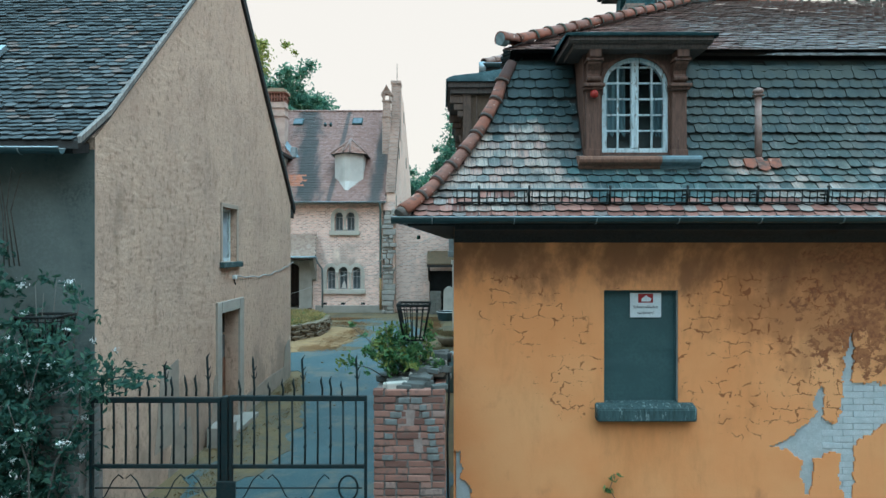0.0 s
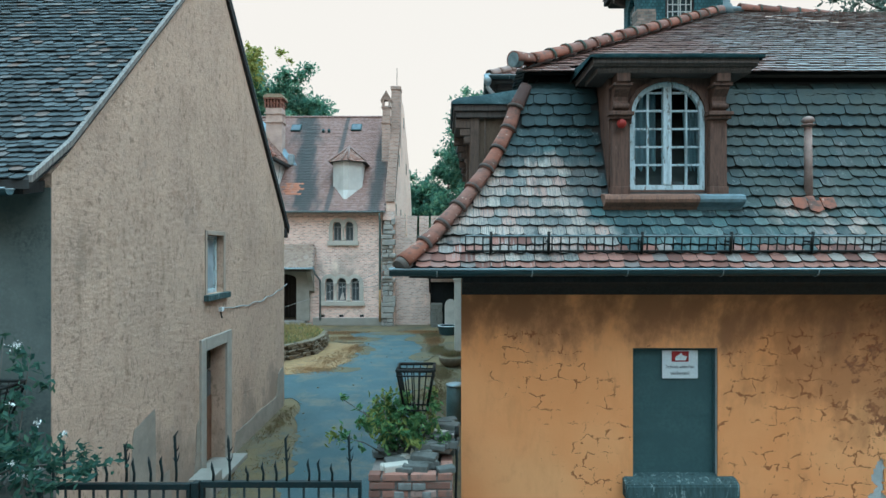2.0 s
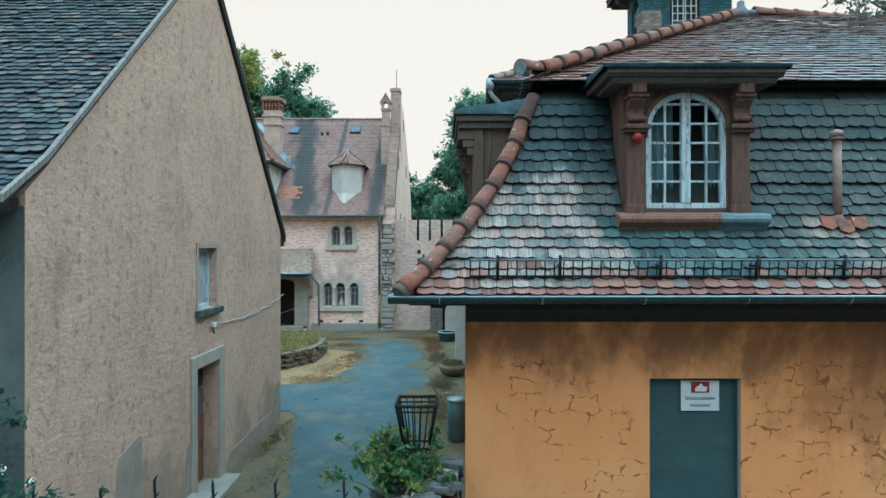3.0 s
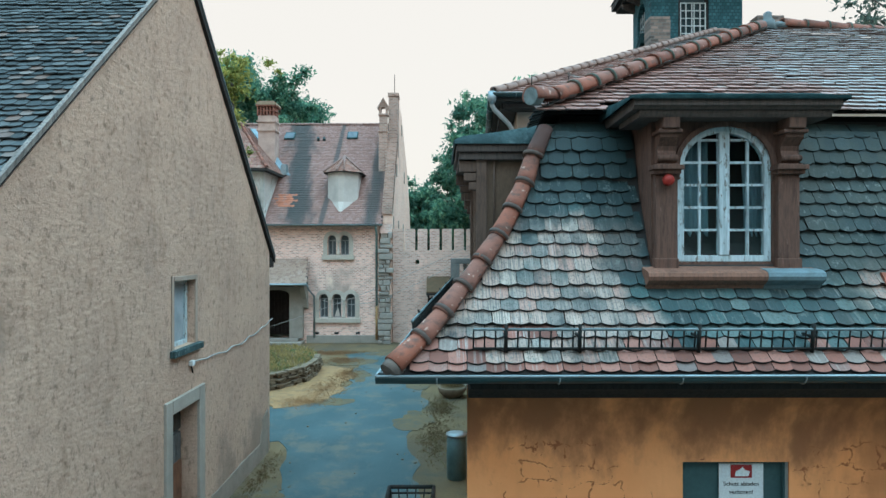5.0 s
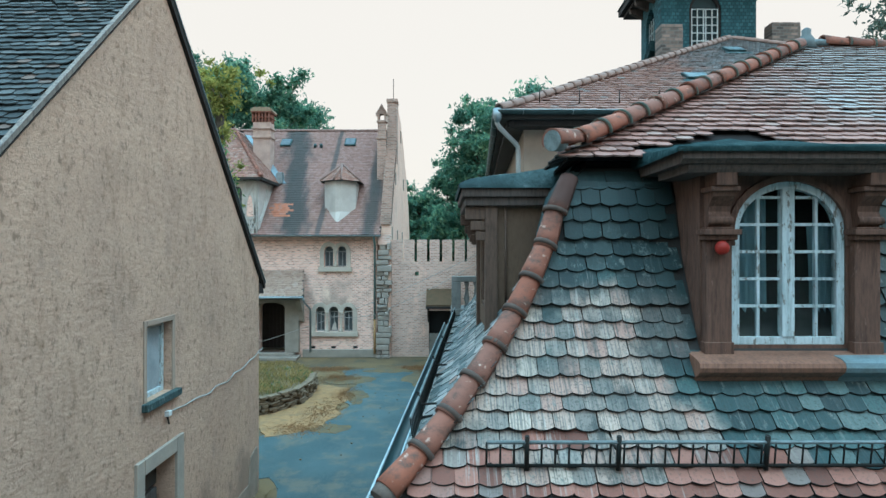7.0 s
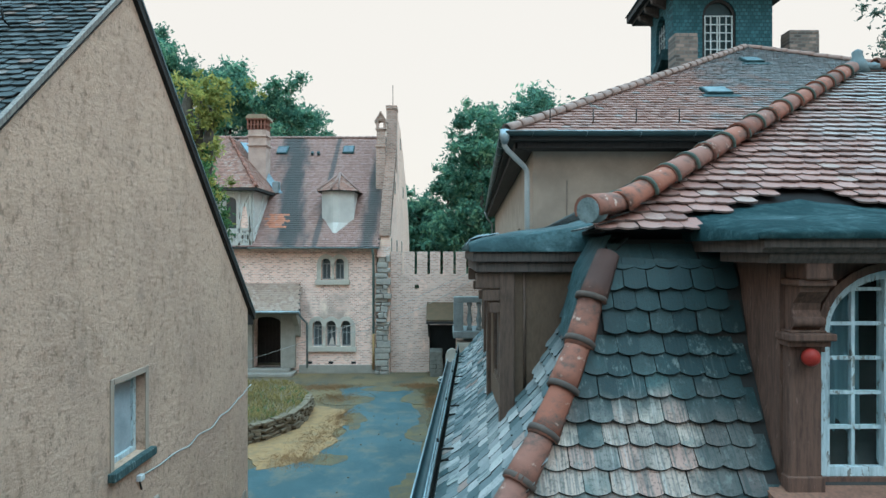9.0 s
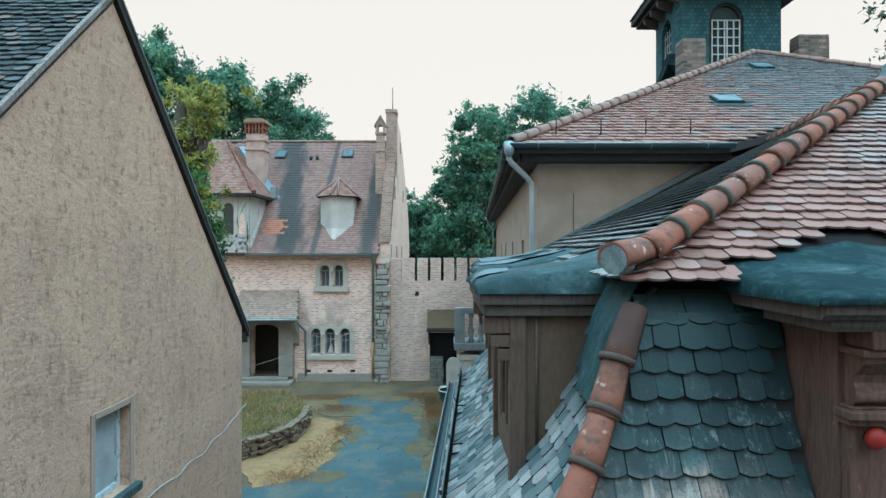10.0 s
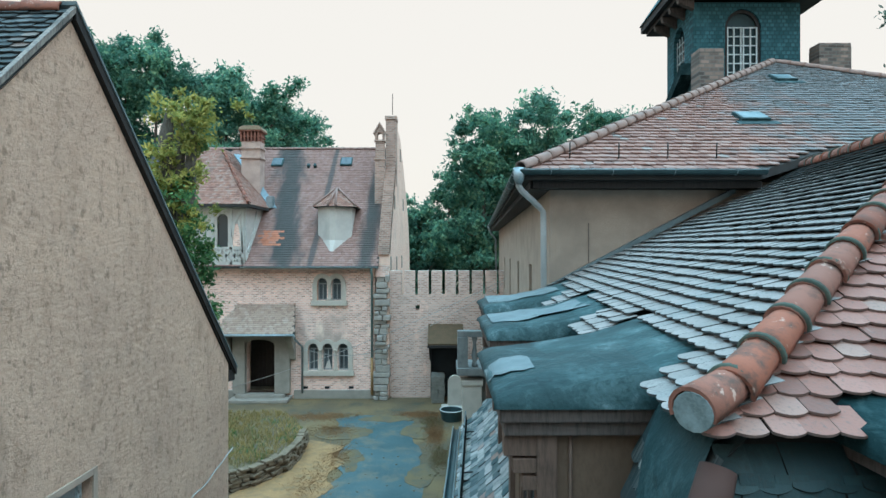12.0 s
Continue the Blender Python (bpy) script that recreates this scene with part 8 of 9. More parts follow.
def basket(at, w, h, label):
    """An open iron basket with a splayed rim, on a stem."""
    x, y, z = at
    t = thing("fire_basket", (x, y, z), label, "basket")
    bm = bm_new()
    q = w / 2
    for a, b in (((-q, -q), (q, -q)), ((q, -q), (q, q)), ((q, q), (-q, q)), ((-q, q), (-q, -q))):
        tube(bm, [(x + a[0], y + a[1], z + h), (x + b[0], y + b[1], z + h)], 0.016, 6)
        tube(bm, [(x + a[0], y + a[1], z + h - 0.05), (x + b[0], y + b[1], z + h - 0.05)], 0.008, 6)
    part("rim", bm, m_iron, t)
    for i in range(6):
        k = -1 + 2 * i / 5
        for side in range(4):
            p = [(k * q, -q), (q, k * q), (k * q, q), (-q, k * q)][side]
            bm = bm_new()
            tube(bm, [(x + p[0], y + p[1], z + h), (x + p[0] * 0.6, y + p[1] * 0.6, z + 0.05)], 0.012 if abs(k) == 1 else 0.006, 5)
            part("bar", bm, m_iron, t)
    bm = bm_new()
    for s in (-0.6, 0.6):
        tube(bm, [(x - q * 0.6, y + s * q, z + 0.05), (x + q * 0.6, y + s * q, z + 0.05)], 0.01, 5)
        tube(bm, [(x + s * q, y - q * 0.6, z + 0.05), (x + s * q, y + q * 0.6, z + 0.05)], 0.01, 5)
    tube(bm, [(x, y, z - 0.3), (x, y, z + 0.05)], 0.03, 8)
    part("base", bm, m_iron, t)


basket((-0.33, 6.75, 2.42), 0.36, 0.45, "rusty black iron basket standing on a brick pillar among shrubs")
basket((-4.28, 6.35, 2.42), 0.40, 0.36, "black iron basket on a gate pillar among roses")

# ---- planting ----
shrub = thing("shrub", (-0.55, 6.7, 2.0), "leafy green shrub growing out of a broken brick pillar", "shrub")
bm = bm_new()
cl = []
rnd = random.Random(3)
for i in range(44):
    a = Vector((-0.5 + rnd.uniform(-0.12, 0.3), 6.72 + rnd.uniform(-0.1, 0.15), 2.03))
    b = Vector((-0.5 + rnd.gauss(0, 0.23), 6.58 + rnd.gauss(0, 0.14), 2.2 + rnd.random() ** 1.1 * 0.5))
    tube(bm, [a, (a + b) / 2 + Vector((rnd.gauss(0, 0.04), 0, 0.03)), b], [0.008, 0.006, 0.003], 5)
    for k in range(4):
        e = a.lerp(b, rnd.uniform(0.4, 1.05))
        cl.append((e.x + rnd.gauss(0, 0.03), e.y + rnd.gauss(0, 0.03), e.z, rnd.uniform(0.05, 0.11)))
part("stem", bm, m_trunk, shrub)
leaf_cloud("leaves", [c for i, c in enumerate(cl) if i % 3], 2600, 0.036, m_leaf_near, shrub, 3)
leaf_cloud("young_leaves", [c for i, c in enumerate(cl) if i % 3 == 0 and c[2] > 2.2], 2600, 0.036, m_leaf_young, shrub, 8, label="yellow-green young leaves")

rose = thing("rose_bush", (-4.6, 6.2, 0), "sprawling blue-green rose bush with white blossom over a gate pillar", "shrub")
bm = bm_new()
cl, fl = [], []
rnd = random.Random(8)
for i in range(130):
    a = Vector((rnd.uniform(-5.3, -4.1), rnd.uniform(5.8, 6.5), 0.0))
    hgt = rnd.uniform(0.6, 3.3)
    out = rnd.uniform(-0.3, 0.75) if 1.9 < hgt < 2.6 else rnd.uniform(-0.4, 0.35)
    b = Vector((a.x + out, a.y + rnd.uniform(-0.5, 0.3), hgt))
    m1 = a.lerp(b, 0.55) + Vector((rnd.gauss(0, 0.1), rnd.gauss(0, 0.1), 0.3))
    tube(bm, [a, a.lerp(m1, 0.5), m1, b], [0.012, 0.01, 0.008, 0.003], 5)
    for k in range(6):
        q = rnd.uniform(0.3, 1.02)
        e = (a.lerp(m1, q * 2) if q < 0.5 else m1.lerp(b, q * 2 - 1))
        if e.z > 0.3:
            cl.append((e.x + rnd.gauss(0, 0.08), e.y + rnd.gauss(0, 0.08), e.z, rnd.uniform(0.08, 0.2)))
            if rnd.random() < 0.3:
                fl.append((e.x + rnd.gauss(0, 0.08), e.y - 0.1, e.z + rnd.uniform(0.0, 0.14), rnd.uniform(0.03, 0.07)))
for k in range(10):
    e = Vector((-4.2 + 0.13 * k, 6.0 + rnd.gauss(0, 0.1), 2.12 + 0.1 * math.sin(k) + rnd.gauss(0, 0.05)))
    cl.append((e.x, e.y, e.z, rnd.uniform(0.07, 0.16)))
tube(bm, [(-4.3, 6.1, 1.9), (-3.8, 6.0, 2.15), (-3.2, 6.0, 2.2), (-2.95, 6.0, 2.16)], [0.012, 0.01, 0.007, 0.003], 5)
for k in range(60):
    cl.append((rnd.uniform(-5.4, -4.15), rnd.uniform(5.7, 6.3), rnd.uniform(0.4, 2.3), rnd.uniform(0.15, 0.26)))
for k in range(34):
    cl.append((rnd.uniform(-5.6, -4.75), rnd.uniform(6.2, 6.95), rnd.uniform(2.0, 3.7), rnd.uniform(0.06, 0.14)))
    fl.append((rnd.uniform(-5.5, -4.7), rnd.uniform(6.1, 6.5), rnd.uniform(1.2, 3.7), rnd.uniform(0.02, 0.05)))
for k in range(30):
    q = k / 29
    cl.append((-4.35 + 1.25 * q + rnd.gauss(0, 0.06), 5.9 + rnd.gauss(0, 0.1), 2.28 + 0.12 * math.sin(q * 5) + rnd.gauss(0, 0.13) * (1 - 0.5 * q), rnd.uniform(0.07, 0.17)))
    if k % 5 == 0:
        fl.append((-4.3 + 1.25 * q, 5.78, 2.4 + rnd.gauss(0, 0.08), 0.04))
# bare twigs
for k in range(9):
    a = Vector((-5.45 + 0.06 * k, 6.9, 3.3))
    b = Vector((-5.5 + 0.075 * k + rnd.gauss(0, 0.05), 6.75, 4.15 + rnd.uniform(0, 0.35)))
    m1 = a.lerp(b, 0.6) + Vector((rnd.gauss(0, 0.06), 0, 0))
    tube(bm, [a, m1, b, b + Vector((rnd.uniform(0.05, 0.16), -0.03, rnd.uniform(-0.08, 0.05)))], [0.008, 0.006, 0.004, 0.002], 5)
part("stem", bm, m_trunk, rose)
leaf_cloud("leaves", cl, 1100, 0.046, m_leaf_rose, rose, 8)
leaf_cloud("blossom", fl, 9000, 0.014, m_petal, rose, 18, label="small white blossom")

creeper = thing("ivy_trunk", (-6.9, 20.2, 0), "dead grey tree trunk overgrown with yellowing creeper", "tree")
bm = bm_new()
tube(bm, [(-7.1, 20.2, 0), (-7.12, 20.2, 4), (-7.2, 20.22, 7), (-7.1, 20.18, 8.6), (-7.22, 20.2, 9.6), (-7.12, 20.2, 10.4)], [0.40, 0.33, 0.27, 0.22, 0.2, 0.09], 14)
tube(bm, [(-6.95, 20.3, 5.5), (-6.82, 20.25, 7.4), (-6.9, 20.2, 8.8), (-6.78, 20.15, 10.2)], [0.2, 0.17, 0.15, 0.06], 9)
tube(bm, [(-6.85, 20.2, 6.5), (-6.6, 20.1, 8.3), (-6.5, 20.1, 9.9)], [0.2, 0.17, 0.1], 8)
tube(bm, [(-7.0, 20.2, 7.5), (-7.25, 20.1, 8.4), (-7.7, 20.0, 8.8)], [0.14, 0.1, 0.05], 8)
part("trunk", bm, m_trunk, creeper)
rnd = random.Random(31)
cl = []
for i in range(160):
    k = rnd.random()
    z = 3.6 + 7.0 * k
    sd = 0.55 if z > 6 else 0.4
    cl.append((-6.5 + 0.15 * math.sin(z * 1.3) + rnd.gauss(0, sd * 0.5), 20.0 + rnd.gauss(0, 0.4), z, rnd.uniform(0.12, 0.34)))
for i in range(40):
    cl.append((-7.5 + rnd.gauss(0, 0.28), 19.9 + rnd.gauss(0, 0.3), 8.5 + rnd.gauss(0, 0.4), rnd.uniform(0.12, 0.26)))
for i in range(30):
    cl.append((-6.7 + rnd.gauss(0, 0.5), 20.1 + rnd.gauss(0, 0.3), 10.3 + rnd.gauss(0, 0.25), rnd.uniform(0.12, 0.26)))
up = [c for c in cl if c[2] + rnd.gauss(0, 1.1) > 7.9]
lowc = [c for c in cl if c not in up]
leaf_cloud("yellow_leaves", up, 1100, 0.075, m_leaf_yellow, creeper, 5, label="yellow-green creeper leaves")
leaf_cloud("green_leaves", lowc, 1100, 0.075, m_leaf_near, creeper, 6, label="dark green creeper leaves")

# ---- raised bed with a dry stone edge ----
bed = thing("raised_bed", (-8, 24.5, 0), "raised grassy bed held by a low dry-stone wall", "garden bed")
BED = [(-5.1, 24.6), (-5.25, 23.5), (-5.8, 22.5), (-6.6, 21.75), (-9, 20.7), (-12, 21.5), (-12, 28), (-7, 28.4), (-5.6, 27.2), (-5.1, 25.8)]
bm = bm_new()
prism(bm, wavy(BED, 0.4, 0.12, 6.0), along_z, 0, 0.54)
part("soil", bm, m_ground, bed)
rnd = random.Random(77)
edge = [Vector((x, y, 0)) for x, y in ((-5.05, 26.0), (-4.97, 24.6), (-5.12, 23.4), (-5.7, 22.35), (-6.55, 21.6), (-9, 20.5))]
for a, b in zip(edge, edge[1:]):
    L = (b - a).length
    ang = math.degrees(math.atan2(b.y - a.y, b.x - a.x))
    for c in range(6):
        s = rnd.uniform(0, 0.2)
        while s < L:
            w = rnd.uniform(0.2, 0.45)
            h = 0.10
            p = a.lerp(b, min(1, (s + w / 2) / L))
            bm = bm_new()
            box(bm, -w / 2, w / 2 - 0.02, -0.12, 0.12, 0.0, h + rnd.uniform(-0.035, 0.01), 0.026, pose(p.x + rnd.gauss(0, 0.035), p.y + rnd.gauss(0, 0.035), c * h, 0, rnd.uniform(-5, 5), ang + rnd.uniform(-10, 10)))
            part("stone", bm, m_bed_stone, bed)
            s += w
blades("dry_grass", (-11, -4.6, 21, 28), 3600, 0.16, m_green_grass, bed, 5, keep=lambda x, y: inside((x, y), BED), base=lambda x, y: 0.54)

blades("green_grass", (-9, -5.0, 21, 27), 700, 0.13, m_leaf_near, bed, 15, keep=lambda x, y: inside((x, y), BED) and noise.noise(Vector((x * 0.9, y * 0.9, 2.0))) > -0.05, base=lambda x, y: 0.54)


def yard_grass(name, spots, h, mat, label, seed, n):
    t = None
    rng = random.Random(seed)
    vs, fs = [], []
    for _ in range(n):
        cx, cy, rx, ry = spots[rng.randrange(len(spots))]
        x, y = cx + rng.gauss(0, 0.45) * rx, cy + rng.gauss(0, 0.45) * ry
        for _ in range(3):
            a, hh = rng.uniform(0, 6.28), h * rng.uniform(0.35, 1.3)
            px, py = x + rng.gauss(0, 0.03), y + rng.gauss(0, 0.03)
            w = 0.007
            dx, dy = math.cos(a), math.sin(a)
            ln = hh * rng.uniform(0.1, 1.1)
            k = len(vs)
            vs += [(px - dy * w, py + dx * w, 0), (px + dy * w, py - dx * w, 0), (px + dx * ln * 0.4, py + dy * ln * 0.4, hh * 0.7), (px + dx * ln, py + dy * ln, hh)]
            fs += [(k, k + 1, k + 2), (k, k + 2, k + 3)]
    return tagged(raw_part(name, vs, fs, mat), label, "grass", kind="stuff")


yard_grass("straw", [(-4.1, 22.3, 0.8, 1.6), (-4.4, 20.6, 0.9, 0.7), (-3.7, 24.6, 0.6, 1.4), (-4.3, 27.4, 1.0, 0.9), (-5.2, 29.3, 1.8, 0.7), (-1.0, 29.6, 1.2, 0.6), (-0.5, 27, 0.4, 1.4)], 0.05, m_straw, "flattened yellow straw and dry grass at the drive's edge", 3, 9000)
yard_grass("weeds", [(-0.25, 17.0, 0.5, 1.6), (-0.1, 20, 0.5, 1.5), (-0.3, 24.5, 0.4, 1.2), (-0.6, 28.5, 0.5, 1.2)], 0.06, m_brown_weed, "tufts of brown and yellow weeds along the walls", 4, 2600)
yard_grass("weeds", [(-3.6, 10.8, 0.45, 1.5), (-3.45, 8.8, 0.4, 1.0), (-3.9, 14.6, 0.25, 1.6), (-3.3, 12.6, 0.35, 1.2)], 0.045, m_brown_weed, "brown withered weeds along a roughcast wall", 6, 1500)
bm = bm_new()
prism(bm, wavy([(-5.2, 19.9), (-3.6, 21.0), (-3.5, 23.2), (-3.65, 25.8), (-4.8, 26.2), (-5.0, 23.6), (-6.0, 21.6)], 0.2, 0.45, 9.0), along_z, -0.05, 0.022)
tagged(part("straw_bed", bm, plain("ochre_dry_grass", (0.36, 0.215, 0.098), (0.17, 0.125, 0.075), 2.6, 0.95, 0, 0.8, 18)), "ochre mat of dry grass lying on the drive", "grass", kind="structure")
bm = bm_new()
rnd = random.Random(5)
for i in range(70):
    x, y = rnd.uniform(-3.8, -0.4), rnd.uniform(8, 29.5)
    s = rnd.uniform(0.008, 0.03)
    box(bm, x - s, x + s, y - s * 0.7, y + s * 0.7, 0.012, 0.014 + s * 0.8)
tagged(part("litter", bm, m_bed_stone), "scattered chips of stone and leaves on the drive", "debris", kind="stuff")

# ---- overhead cables across the yard ----
def hang(p, q, sag, r, label):
    p, q = Vector(p), Vector(q)
    bm = bm_new()
    tube(bm, [p.lerp(q, i / 16) - Vector((0, 0, sag * math.sin(math.pi * i / 16))) for i in range(17)], r, 5)
    tagged(part("cable", bm, m_cable), label, "cable", "cables across the yard")


hang((-9.6, FY - 0.32, 0.62), (2.75, 30.0, 5.75), 0.35, 0.012, "thin pale cable slung across the yard")
hang((-3.4, FY - 0.02, 2.15), (2.6, 32.3, 5.3), 0.2, 0.012, "thin pale cable slung along the yard wall")
hang((-6.6, FY - 0.1, 2.3), (-3.2, FY - 0.35, 2.2), 0.25, 0.012, "thin pale cable slung along a brick wall")

# ---- trees on the slope behind ----
for i, (x, y, z, h, s) in enumerate(((-34, 60, 4, 23, 5.0), (-30, 61, 3.5, 24.0, 4.6), (-25.4, 58, 3, 23.0, 4.2), (-20.8, 60, 2.5, 22.0, 4.4), (-16.2, 60, 2, 19.8, 4.2), (-12.0, 61, 1.5, 16.0, 4.0), (-24, 70, 3, 22, 7), (-9, 66, 1, 13, 4), (-16.5, 68, 2, 18.5, 6), (-19, 58, 0, 16, 4.5), (-27, 62, 0, 18, 5))):
    tree((x, y, 0), h + z + 0.6, s, 100 + i, "tall dark green broadleaf tree on the wooded slope", m_leaf_deep if i % 3 else m_leaf_far, leaf=0.24, per=190, low=0.1, trunk=0.35)
for i, (x, y, h, s) in enumerate(((3.6, 56, 19.6, 4.2), (8.6, 57, 21.3, 4.4), (13.2, 58, 20.5, 4.6), (0.8, 60, 14.0, 3.2), (-2.2, 60, 11.5, 3.2), (6, 64, 16, 5), (-4.5, 63, 10.5, 3.5), (18, 60, 20, 5))):
    tree((x, y, 0), h + 0.3, s, 200 + i, "dark green broadleaf tree behind the yard wall", m_leaf_far if i % 3 == 1 else m_leaf_deep, leaf=0.23, per=200, low=0.08, trunk=0.3)
tree((23.0, 31, 0), 21.5, 3.2, 301, "slender broadleaf tree with sparse open crown", m_leaf_grey, leaf=0.16, per=75, low=0.7, full=0.4)
tree((-52, 70, 0), 24, 7, 302, "dark green broadleaf tree on the wooded slope", leaf=0.4, per=60, low=0.15)

climber = thing("climber", (2.15, 7.05, 0), "thin climber with a few green leaves against an orange wall", "plant")
bm = bm_new()
tube(bm, [(2.2, 6.98, 0.0), (2.15, 7.03, 0.35), (2.0, 7.06, 0.62), (2.06, 7.05, 0.8)], [0.008, 0.007, 0.005, 0.003], 5)
part("stem", bm, m_trunk, climber)
leaf_cloud("leaves", [(1.98, 7.03, 0.6, 0.08), (2.05, 7.03, 0.72, 0.06), (2.1, 7.03, 0.8, 0.05), (2.12, 7.02, 0.4, 0.09)], 2200, 0.05, m_leaf_near, climber, 44)


# ---- tiles of the roofs, laid course by course ----
big = tile_shape(0.146, 0.215, 0.016, 0.145)
plain_tile = tile_shape(0.140, 0.20, 0.013)


def clear_of_dormer(p):
    return not (1.69 < p.x < 3.03 and p.z > 4.47)


def clear_of_side(p):
    for y0 in (8.62, 11.1, 13.5):
        if y0 + 0.05 < p.y < y0 + 1.52 and p.z > 4.50:
            return False
    return True


def front_end(s):
    return Vector((9.4, 6.62 + 0.9 * mansard(s)[0], mansard(s)[1]))


def wider_above(s):
    return 0.122 if s < 0.6 else 0.136


# a half-hidden course lies along the eave under the first full one
front = courses(hip_at, front_end, 0.01, 0.124, 0.146, 11, clear_of_dormer, lift=0.022)
front += [(row + 1, m) for row, m in courses(hip_at, front_end, MAN[-1] - 0.2, 0.124, 0.146, 1, clear_of_dormer, first=0.06, gauges=wider_above)]


def renewed(q):
    """Tiles of the lowest courses that were replaced in red."""
    row, x = q[0], q[1].translation.x
    pick = int(x * 31 + row * 7) % 6
    if row == 0:
        return True
    if x < 0.3:
        return row < 3 or (row == 3 and pick < 2)
    if x < 1.28:
        return row == 3 and 0.44 < x < 0.9
    return row == 1 or (row == 2 and (x < 2.2 or x > 2.75) and pick < 5) or (row == 3 and pick == 3 and x < 2)


lay("tile", big, [q for q in front if renewed(q)], m_mansard_red, roof_low, lambda p: p.x < 4.6, 85, m_tile_edge)
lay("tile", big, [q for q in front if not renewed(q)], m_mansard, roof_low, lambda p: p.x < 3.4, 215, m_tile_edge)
side = courses(lambda s: Vector((hip_at(s).x + SIDE * (15.2 - hip_at(s).y), 15.2, hip_at(s).z)), hip_at, MAN[-1] - 0.2, 0.124, 0.146, 2, clear_of_side)
# the last mask darkens these tiles with height, towards the upper eave
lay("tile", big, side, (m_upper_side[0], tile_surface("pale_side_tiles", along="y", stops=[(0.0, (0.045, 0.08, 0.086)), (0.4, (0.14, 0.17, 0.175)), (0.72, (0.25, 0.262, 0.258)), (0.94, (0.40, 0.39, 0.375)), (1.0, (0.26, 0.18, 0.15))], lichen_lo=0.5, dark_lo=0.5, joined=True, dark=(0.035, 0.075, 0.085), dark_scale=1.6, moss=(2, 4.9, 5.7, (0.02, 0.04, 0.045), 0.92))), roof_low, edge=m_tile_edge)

up_len = (Vector((0, T0.y, T0.z)) - Vector((0, E0.y, E0.z))).length


def clear_of_lead(p):
    return not (1.46 < p.x < 3.28 and p.y < 7.74 + 0.40 * max(0.0, 1 - abs(p.x - 2.35) / 0.85))


upper = courses(lambda s: E0.lerp(T0, s / up_len), lambda s: Vector((9.6, E0.y + (T0.y - E0.y) * s / up_len, E0.z + (8.10 - 6.08) * s / up_len)), up_len - 0.02, 0.118, 0.140, 3, clear_of_lead, lift=0.033)
lay("tile", plain_tile, upper, m_upper, roof_up, lambda p: p.x < 4.2 and p.y < 9.6, 300, m_red_edge)


def clear_of_caps(p):
    for y0 in (8.62, 11.1, 13.5):
        d = p.x - (0.08 + SIDE * (y0 - 8.65))
        cap = np.interp(d, (0.0, 0.4, 0.9, 1.35, 1.95), (6.06, 6.11, 6.19, 6.33, 6.58))
        if y0 - 0.02 < p.y < y0 + 1.57 and p.z < cap + 0.025:
            return False
    return True


side_up = courses(lambda s: E1.lerp(T1, s / up_len), lambda s: E0.lerp(T0, s / up_len), up_len - 0.02, 0.120, 0.140, 4, clear_of_caps, lift=0.046)
lay("tile", plain_tile, side_up, m_upper_side, roof_up, edge=m_side_edge)

LU = [0.0, math.hypot(0.63, 0.47), math.hypot(0.63, 0.47) + math.hypot(4.21, 4.19)]


def left_at(x, s):
    i = 0 if s < LU[1] else 1
    k = (s - LU[i]) / (LU[i + 1] - LU[i])
    return Vector((x, LEFT_UP[i][0] + (LEFT_UP[i + 1][0] - LEFT_UP[i][0]) * k, LEFT_UP[i][1] + (LEFT_UP[i + 1][1] - LEFT_UP[i][1]) * k))


lefts = courses(lambda s: left_at(-12.5, s), lambda s: left_at(-4.185, s), LU[2] - 0.03, 0.108, 0.145, 5, wild=1.7)
lay("tile", tile_shape(0.145, 0.20, 0.013, 0.14, 4), lefts, m_left_tiles, left_roof, lambda p: p.x > -5.6 and p.z < 9.3, 300, m_slate_edge)

main_len = (Vector((0, HA.y, HA.z)) - Vector((0, HC.y, HC.z))).length


def above_notch(p):
    return p.x < 4.9 or (p.y - 14.75) / 7.25 > min(NK, NK * (p.x - 4.9) / 1.67) - 0.006


mains = courses(lambda s: HC.lerp(HA, s / main_len), lambda s: HR.lerp(HA, s / main_len), main_len, 0.18, 0.17, 6, above_notch, lift=0.045, wild=1.2)
lay("tile", tile_shape(0.17, 0.27, 0.022, 0.18, 4), mains, m_main_tiles, main_roof)

far_len = math.hypot(38.5 - 31.85, RZ - 6.06)


def far_at(x, s):
    return Vector((x, 31.85 + 6.65 * s / far_len, 6.06 + (RZ - 6.06) * s / far_len))


fars = courses(lambda s: far_at(-12, s), lambda s: far_at(-3.14, s), far_len - 0.02, 0.15, 0.17, 7, lift=0.04, wild=1.2)
new_red = [q for q in fars if -8.75 + 0.15 * math.sin(q[0] * 2.3) < q[1].translation.x < -7.85 + 0.12 * math.sin(q[0] * 1.7) and 6.95 < q[1].translation.z < 7.72]
lay("tile", tile_shape(0.17, 0.23, 0.02, 0.15, 2), [q for q in fars if q not in new_red], m_far_tiles, far_roof)
m_new_red = tile_surface("orange_red_new_tiles", [(0.0, (0.36, 0.14, 0.08)), (0.5, (0.47, 0.19, 0.115)), (1.0, (0.38, 0.2, 0.15))], dark_lo=0.9, lichen_lo=0.9)
lay("tile", tile_shape(0.18, 0.25, 0.018, 0.15, 2), new_red, (m_new_red, m_new_red), far_roof, lambda p: True, 100)
porch_len = math.hypot(1.14, 1.18)
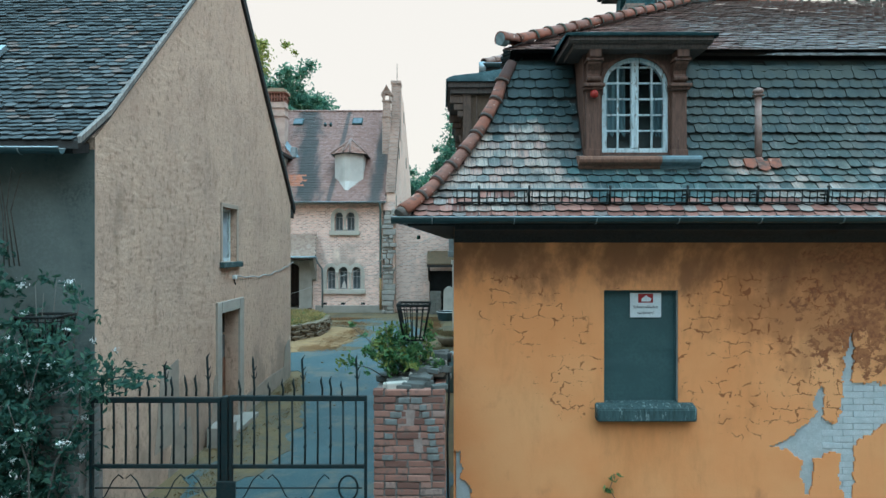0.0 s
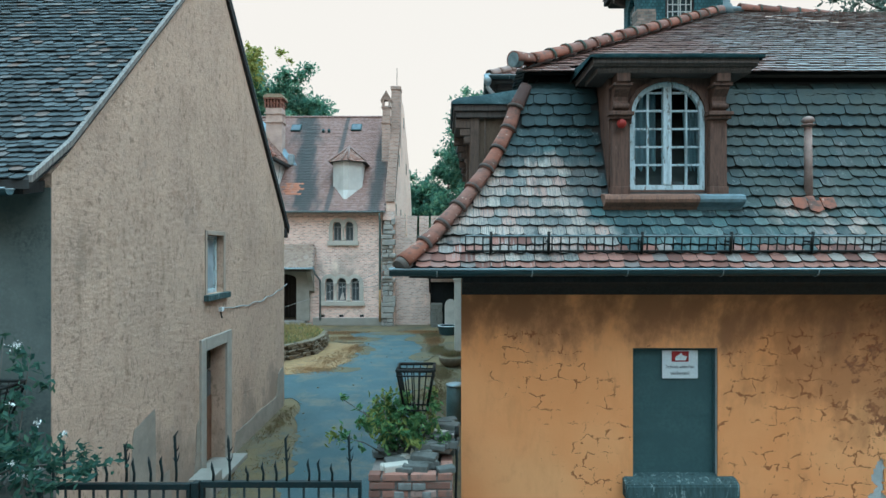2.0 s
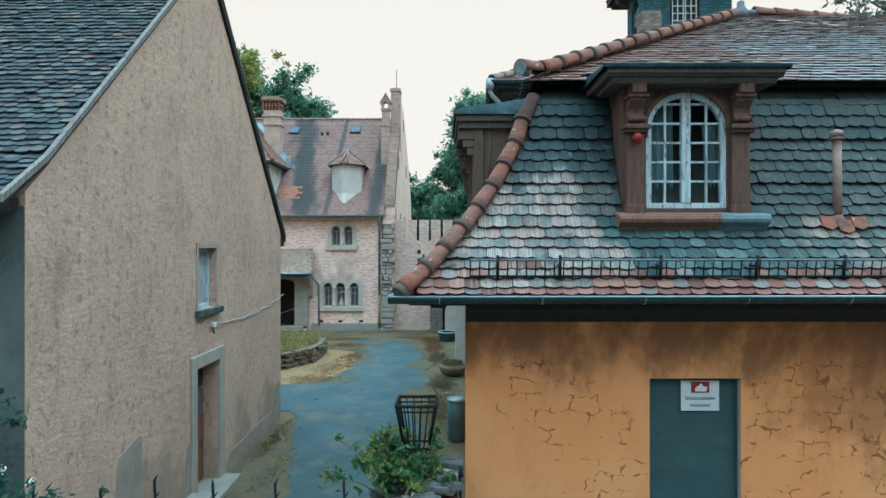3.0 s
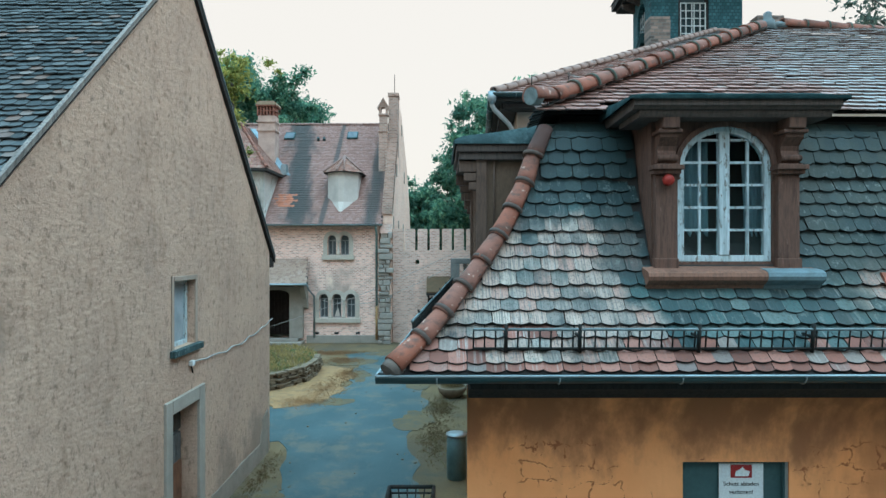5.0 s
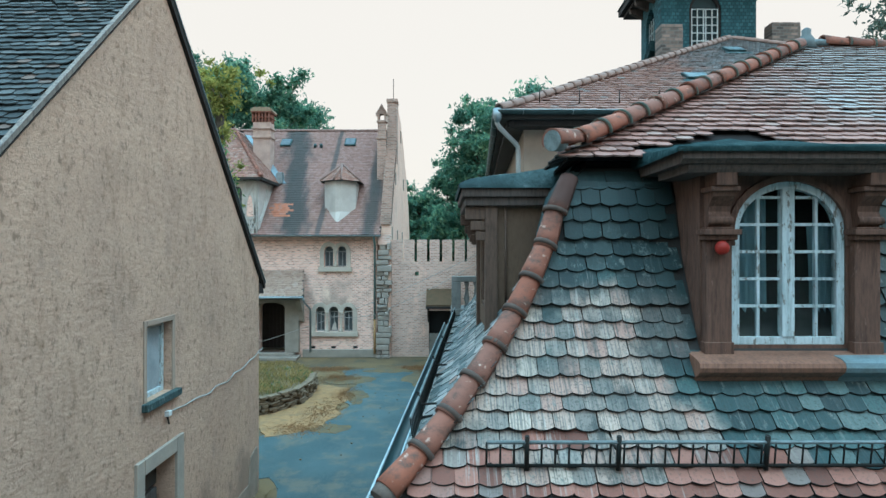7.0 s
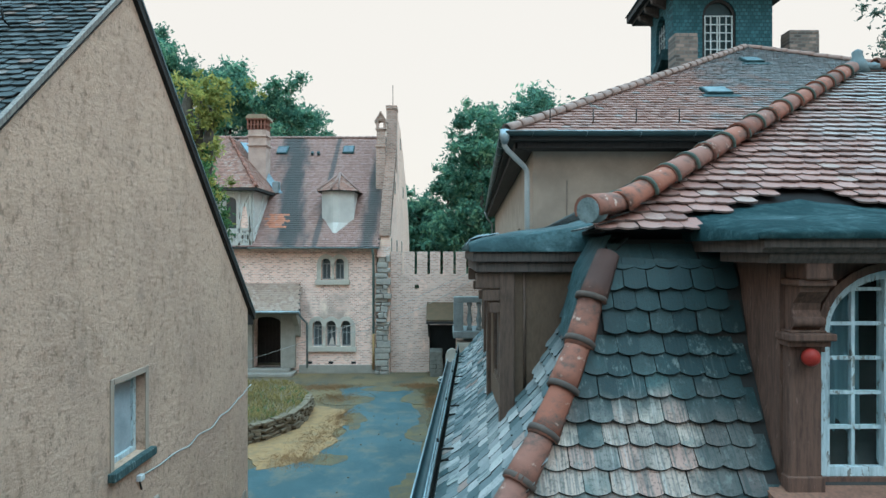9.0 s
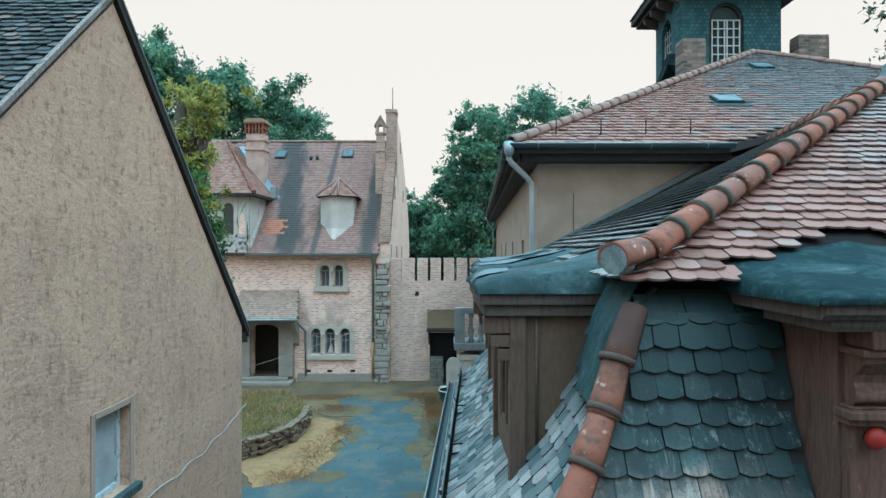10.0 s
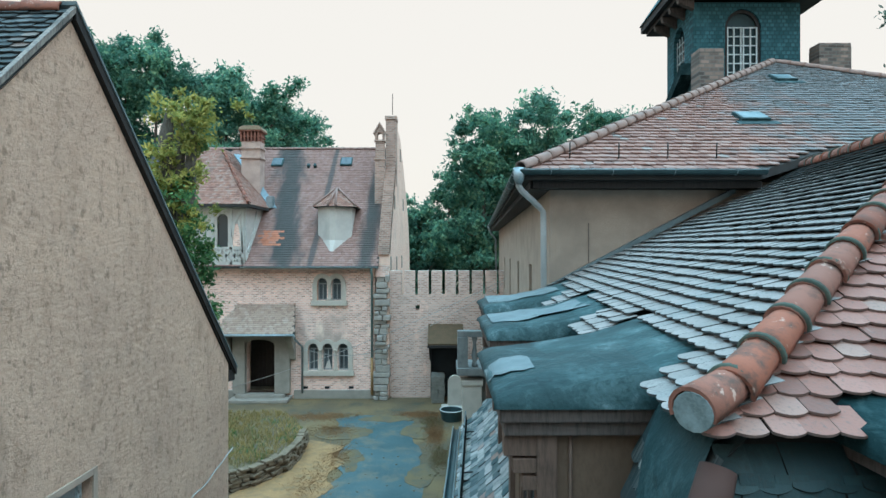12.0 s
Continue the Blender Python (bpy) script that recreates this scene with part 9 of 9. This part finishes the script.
pt = courses(lambda s: Vector((-10.35 + 0.75 * s / porch_len, 31.15 + 1.14 * s / porch_len, 3.10 + 1.18 * s / porch_len)), lambda s: Vector((-6.72 - 0.23 * s / porch_len, 31.15 + 1.14 * s / porch_len, 3.10 + 1.18 * s / porch_len)), porch_len - 0.02, 0.115, 0.15, 8)
m_porch = both("pale_porch_tiles", stops=[(0.0, (0.30, 0.215, 0.17)), (0.5, (0.355, 0.265, 0.21)), (1.0, (0.40, 0.315, 0.26))], lichen_lo=0.8, dark_lo=0.62, dark=(0.2, 0.15, 0.12))
lay("tile", tile_shape(0.15, 0.19, 0.016, 0.2, 3), pt, m_porch, porch_roof, lambda p: True, 300)
bay_red = both("bright_bay_tiles", stops=[(0.0, (0.20, 0.105, 0.08)), (0.5, (0.29, 0.15, 0.112)), (1.0, (0.30, 0.205, 0.165))], dark_lo=0.6, dark=(0.17, 0.13, 0.11), dark_scale=0.8)
bay_len = (Vector((0, BB.y, BB.z)) - Vector((0, BA.y, BA.z))).length
bt = courses(lambda s: Vector((-14, BA.y, BA.z)).lerp(Vector((-14, BB.y, BB.z)), s / bay_len), lambda s: BA.lerp(BB, s / bay_len), bay_len, 0.16, 0.18, 9)
lay("tile", tile_shape(0.18, 0.25, 0.018, 0.2, 3), bt, bay_red, bay_roof)
bt = courses(lambda s: BA.lerp(BB, s / bay_len), lambda s: BV.lerp(BW, s / bay_len), bay_len, 0.16, 0.18, 10)
lay("tile", tile_shape(0.18, 0.25, 0.018, 0.2, 3), bt, bay_red, bay_roof)
for i in range(5):
    a, b, c = ORIEL[i], ORIEL[i + 1], ORIEL[6]
    n = (c - (a + b) / 2).length
    ot = courses(lambda s: a.lerp(c, s / n), lambda s: b.lerp(c, s / n), n - 0.05, 0.15, 0.16, 20 + i)
    lay("tile", tile_shape(0.16, 0.23, 0.016, 0.2, 3), ot, bay_red, oriel_roof)

# whitewashed bricks laid bare in the gatehouse wall
rnd = random.Random(2)
bm = bm_new()
box(bm, -0.121, 0.121, 0, 0.016, -0.0348, 0.0348, 0.004)
first = part("brick", bm, m_white_brick, wall_front)
me = first.data
n = 0
for r in range(20):
    z = 0.42 + 0.077 * r
    for c in range(9):
        x = 4.1 + 0.25 * c + (0.125 if r % 2 else 0)
        if x < 4.72 or not any(inside((x + dx, z + dz), p) for p in LOSS for dx in (-0.14, 0, 0.14) for dz in (-0.05, 0.05)):
            continue
        ob = first if n == 0 else new("brick", me)
        ob.parent = wall_front
        ob.matrix_basis = pose(x + rnd.uniform(-0.004, 0.004), WY + 0.0145 + rnd.uniform(-0.002, 0.003), z, 0, rnd.uniform(-0.6, 0.6), 0)
        n += 1
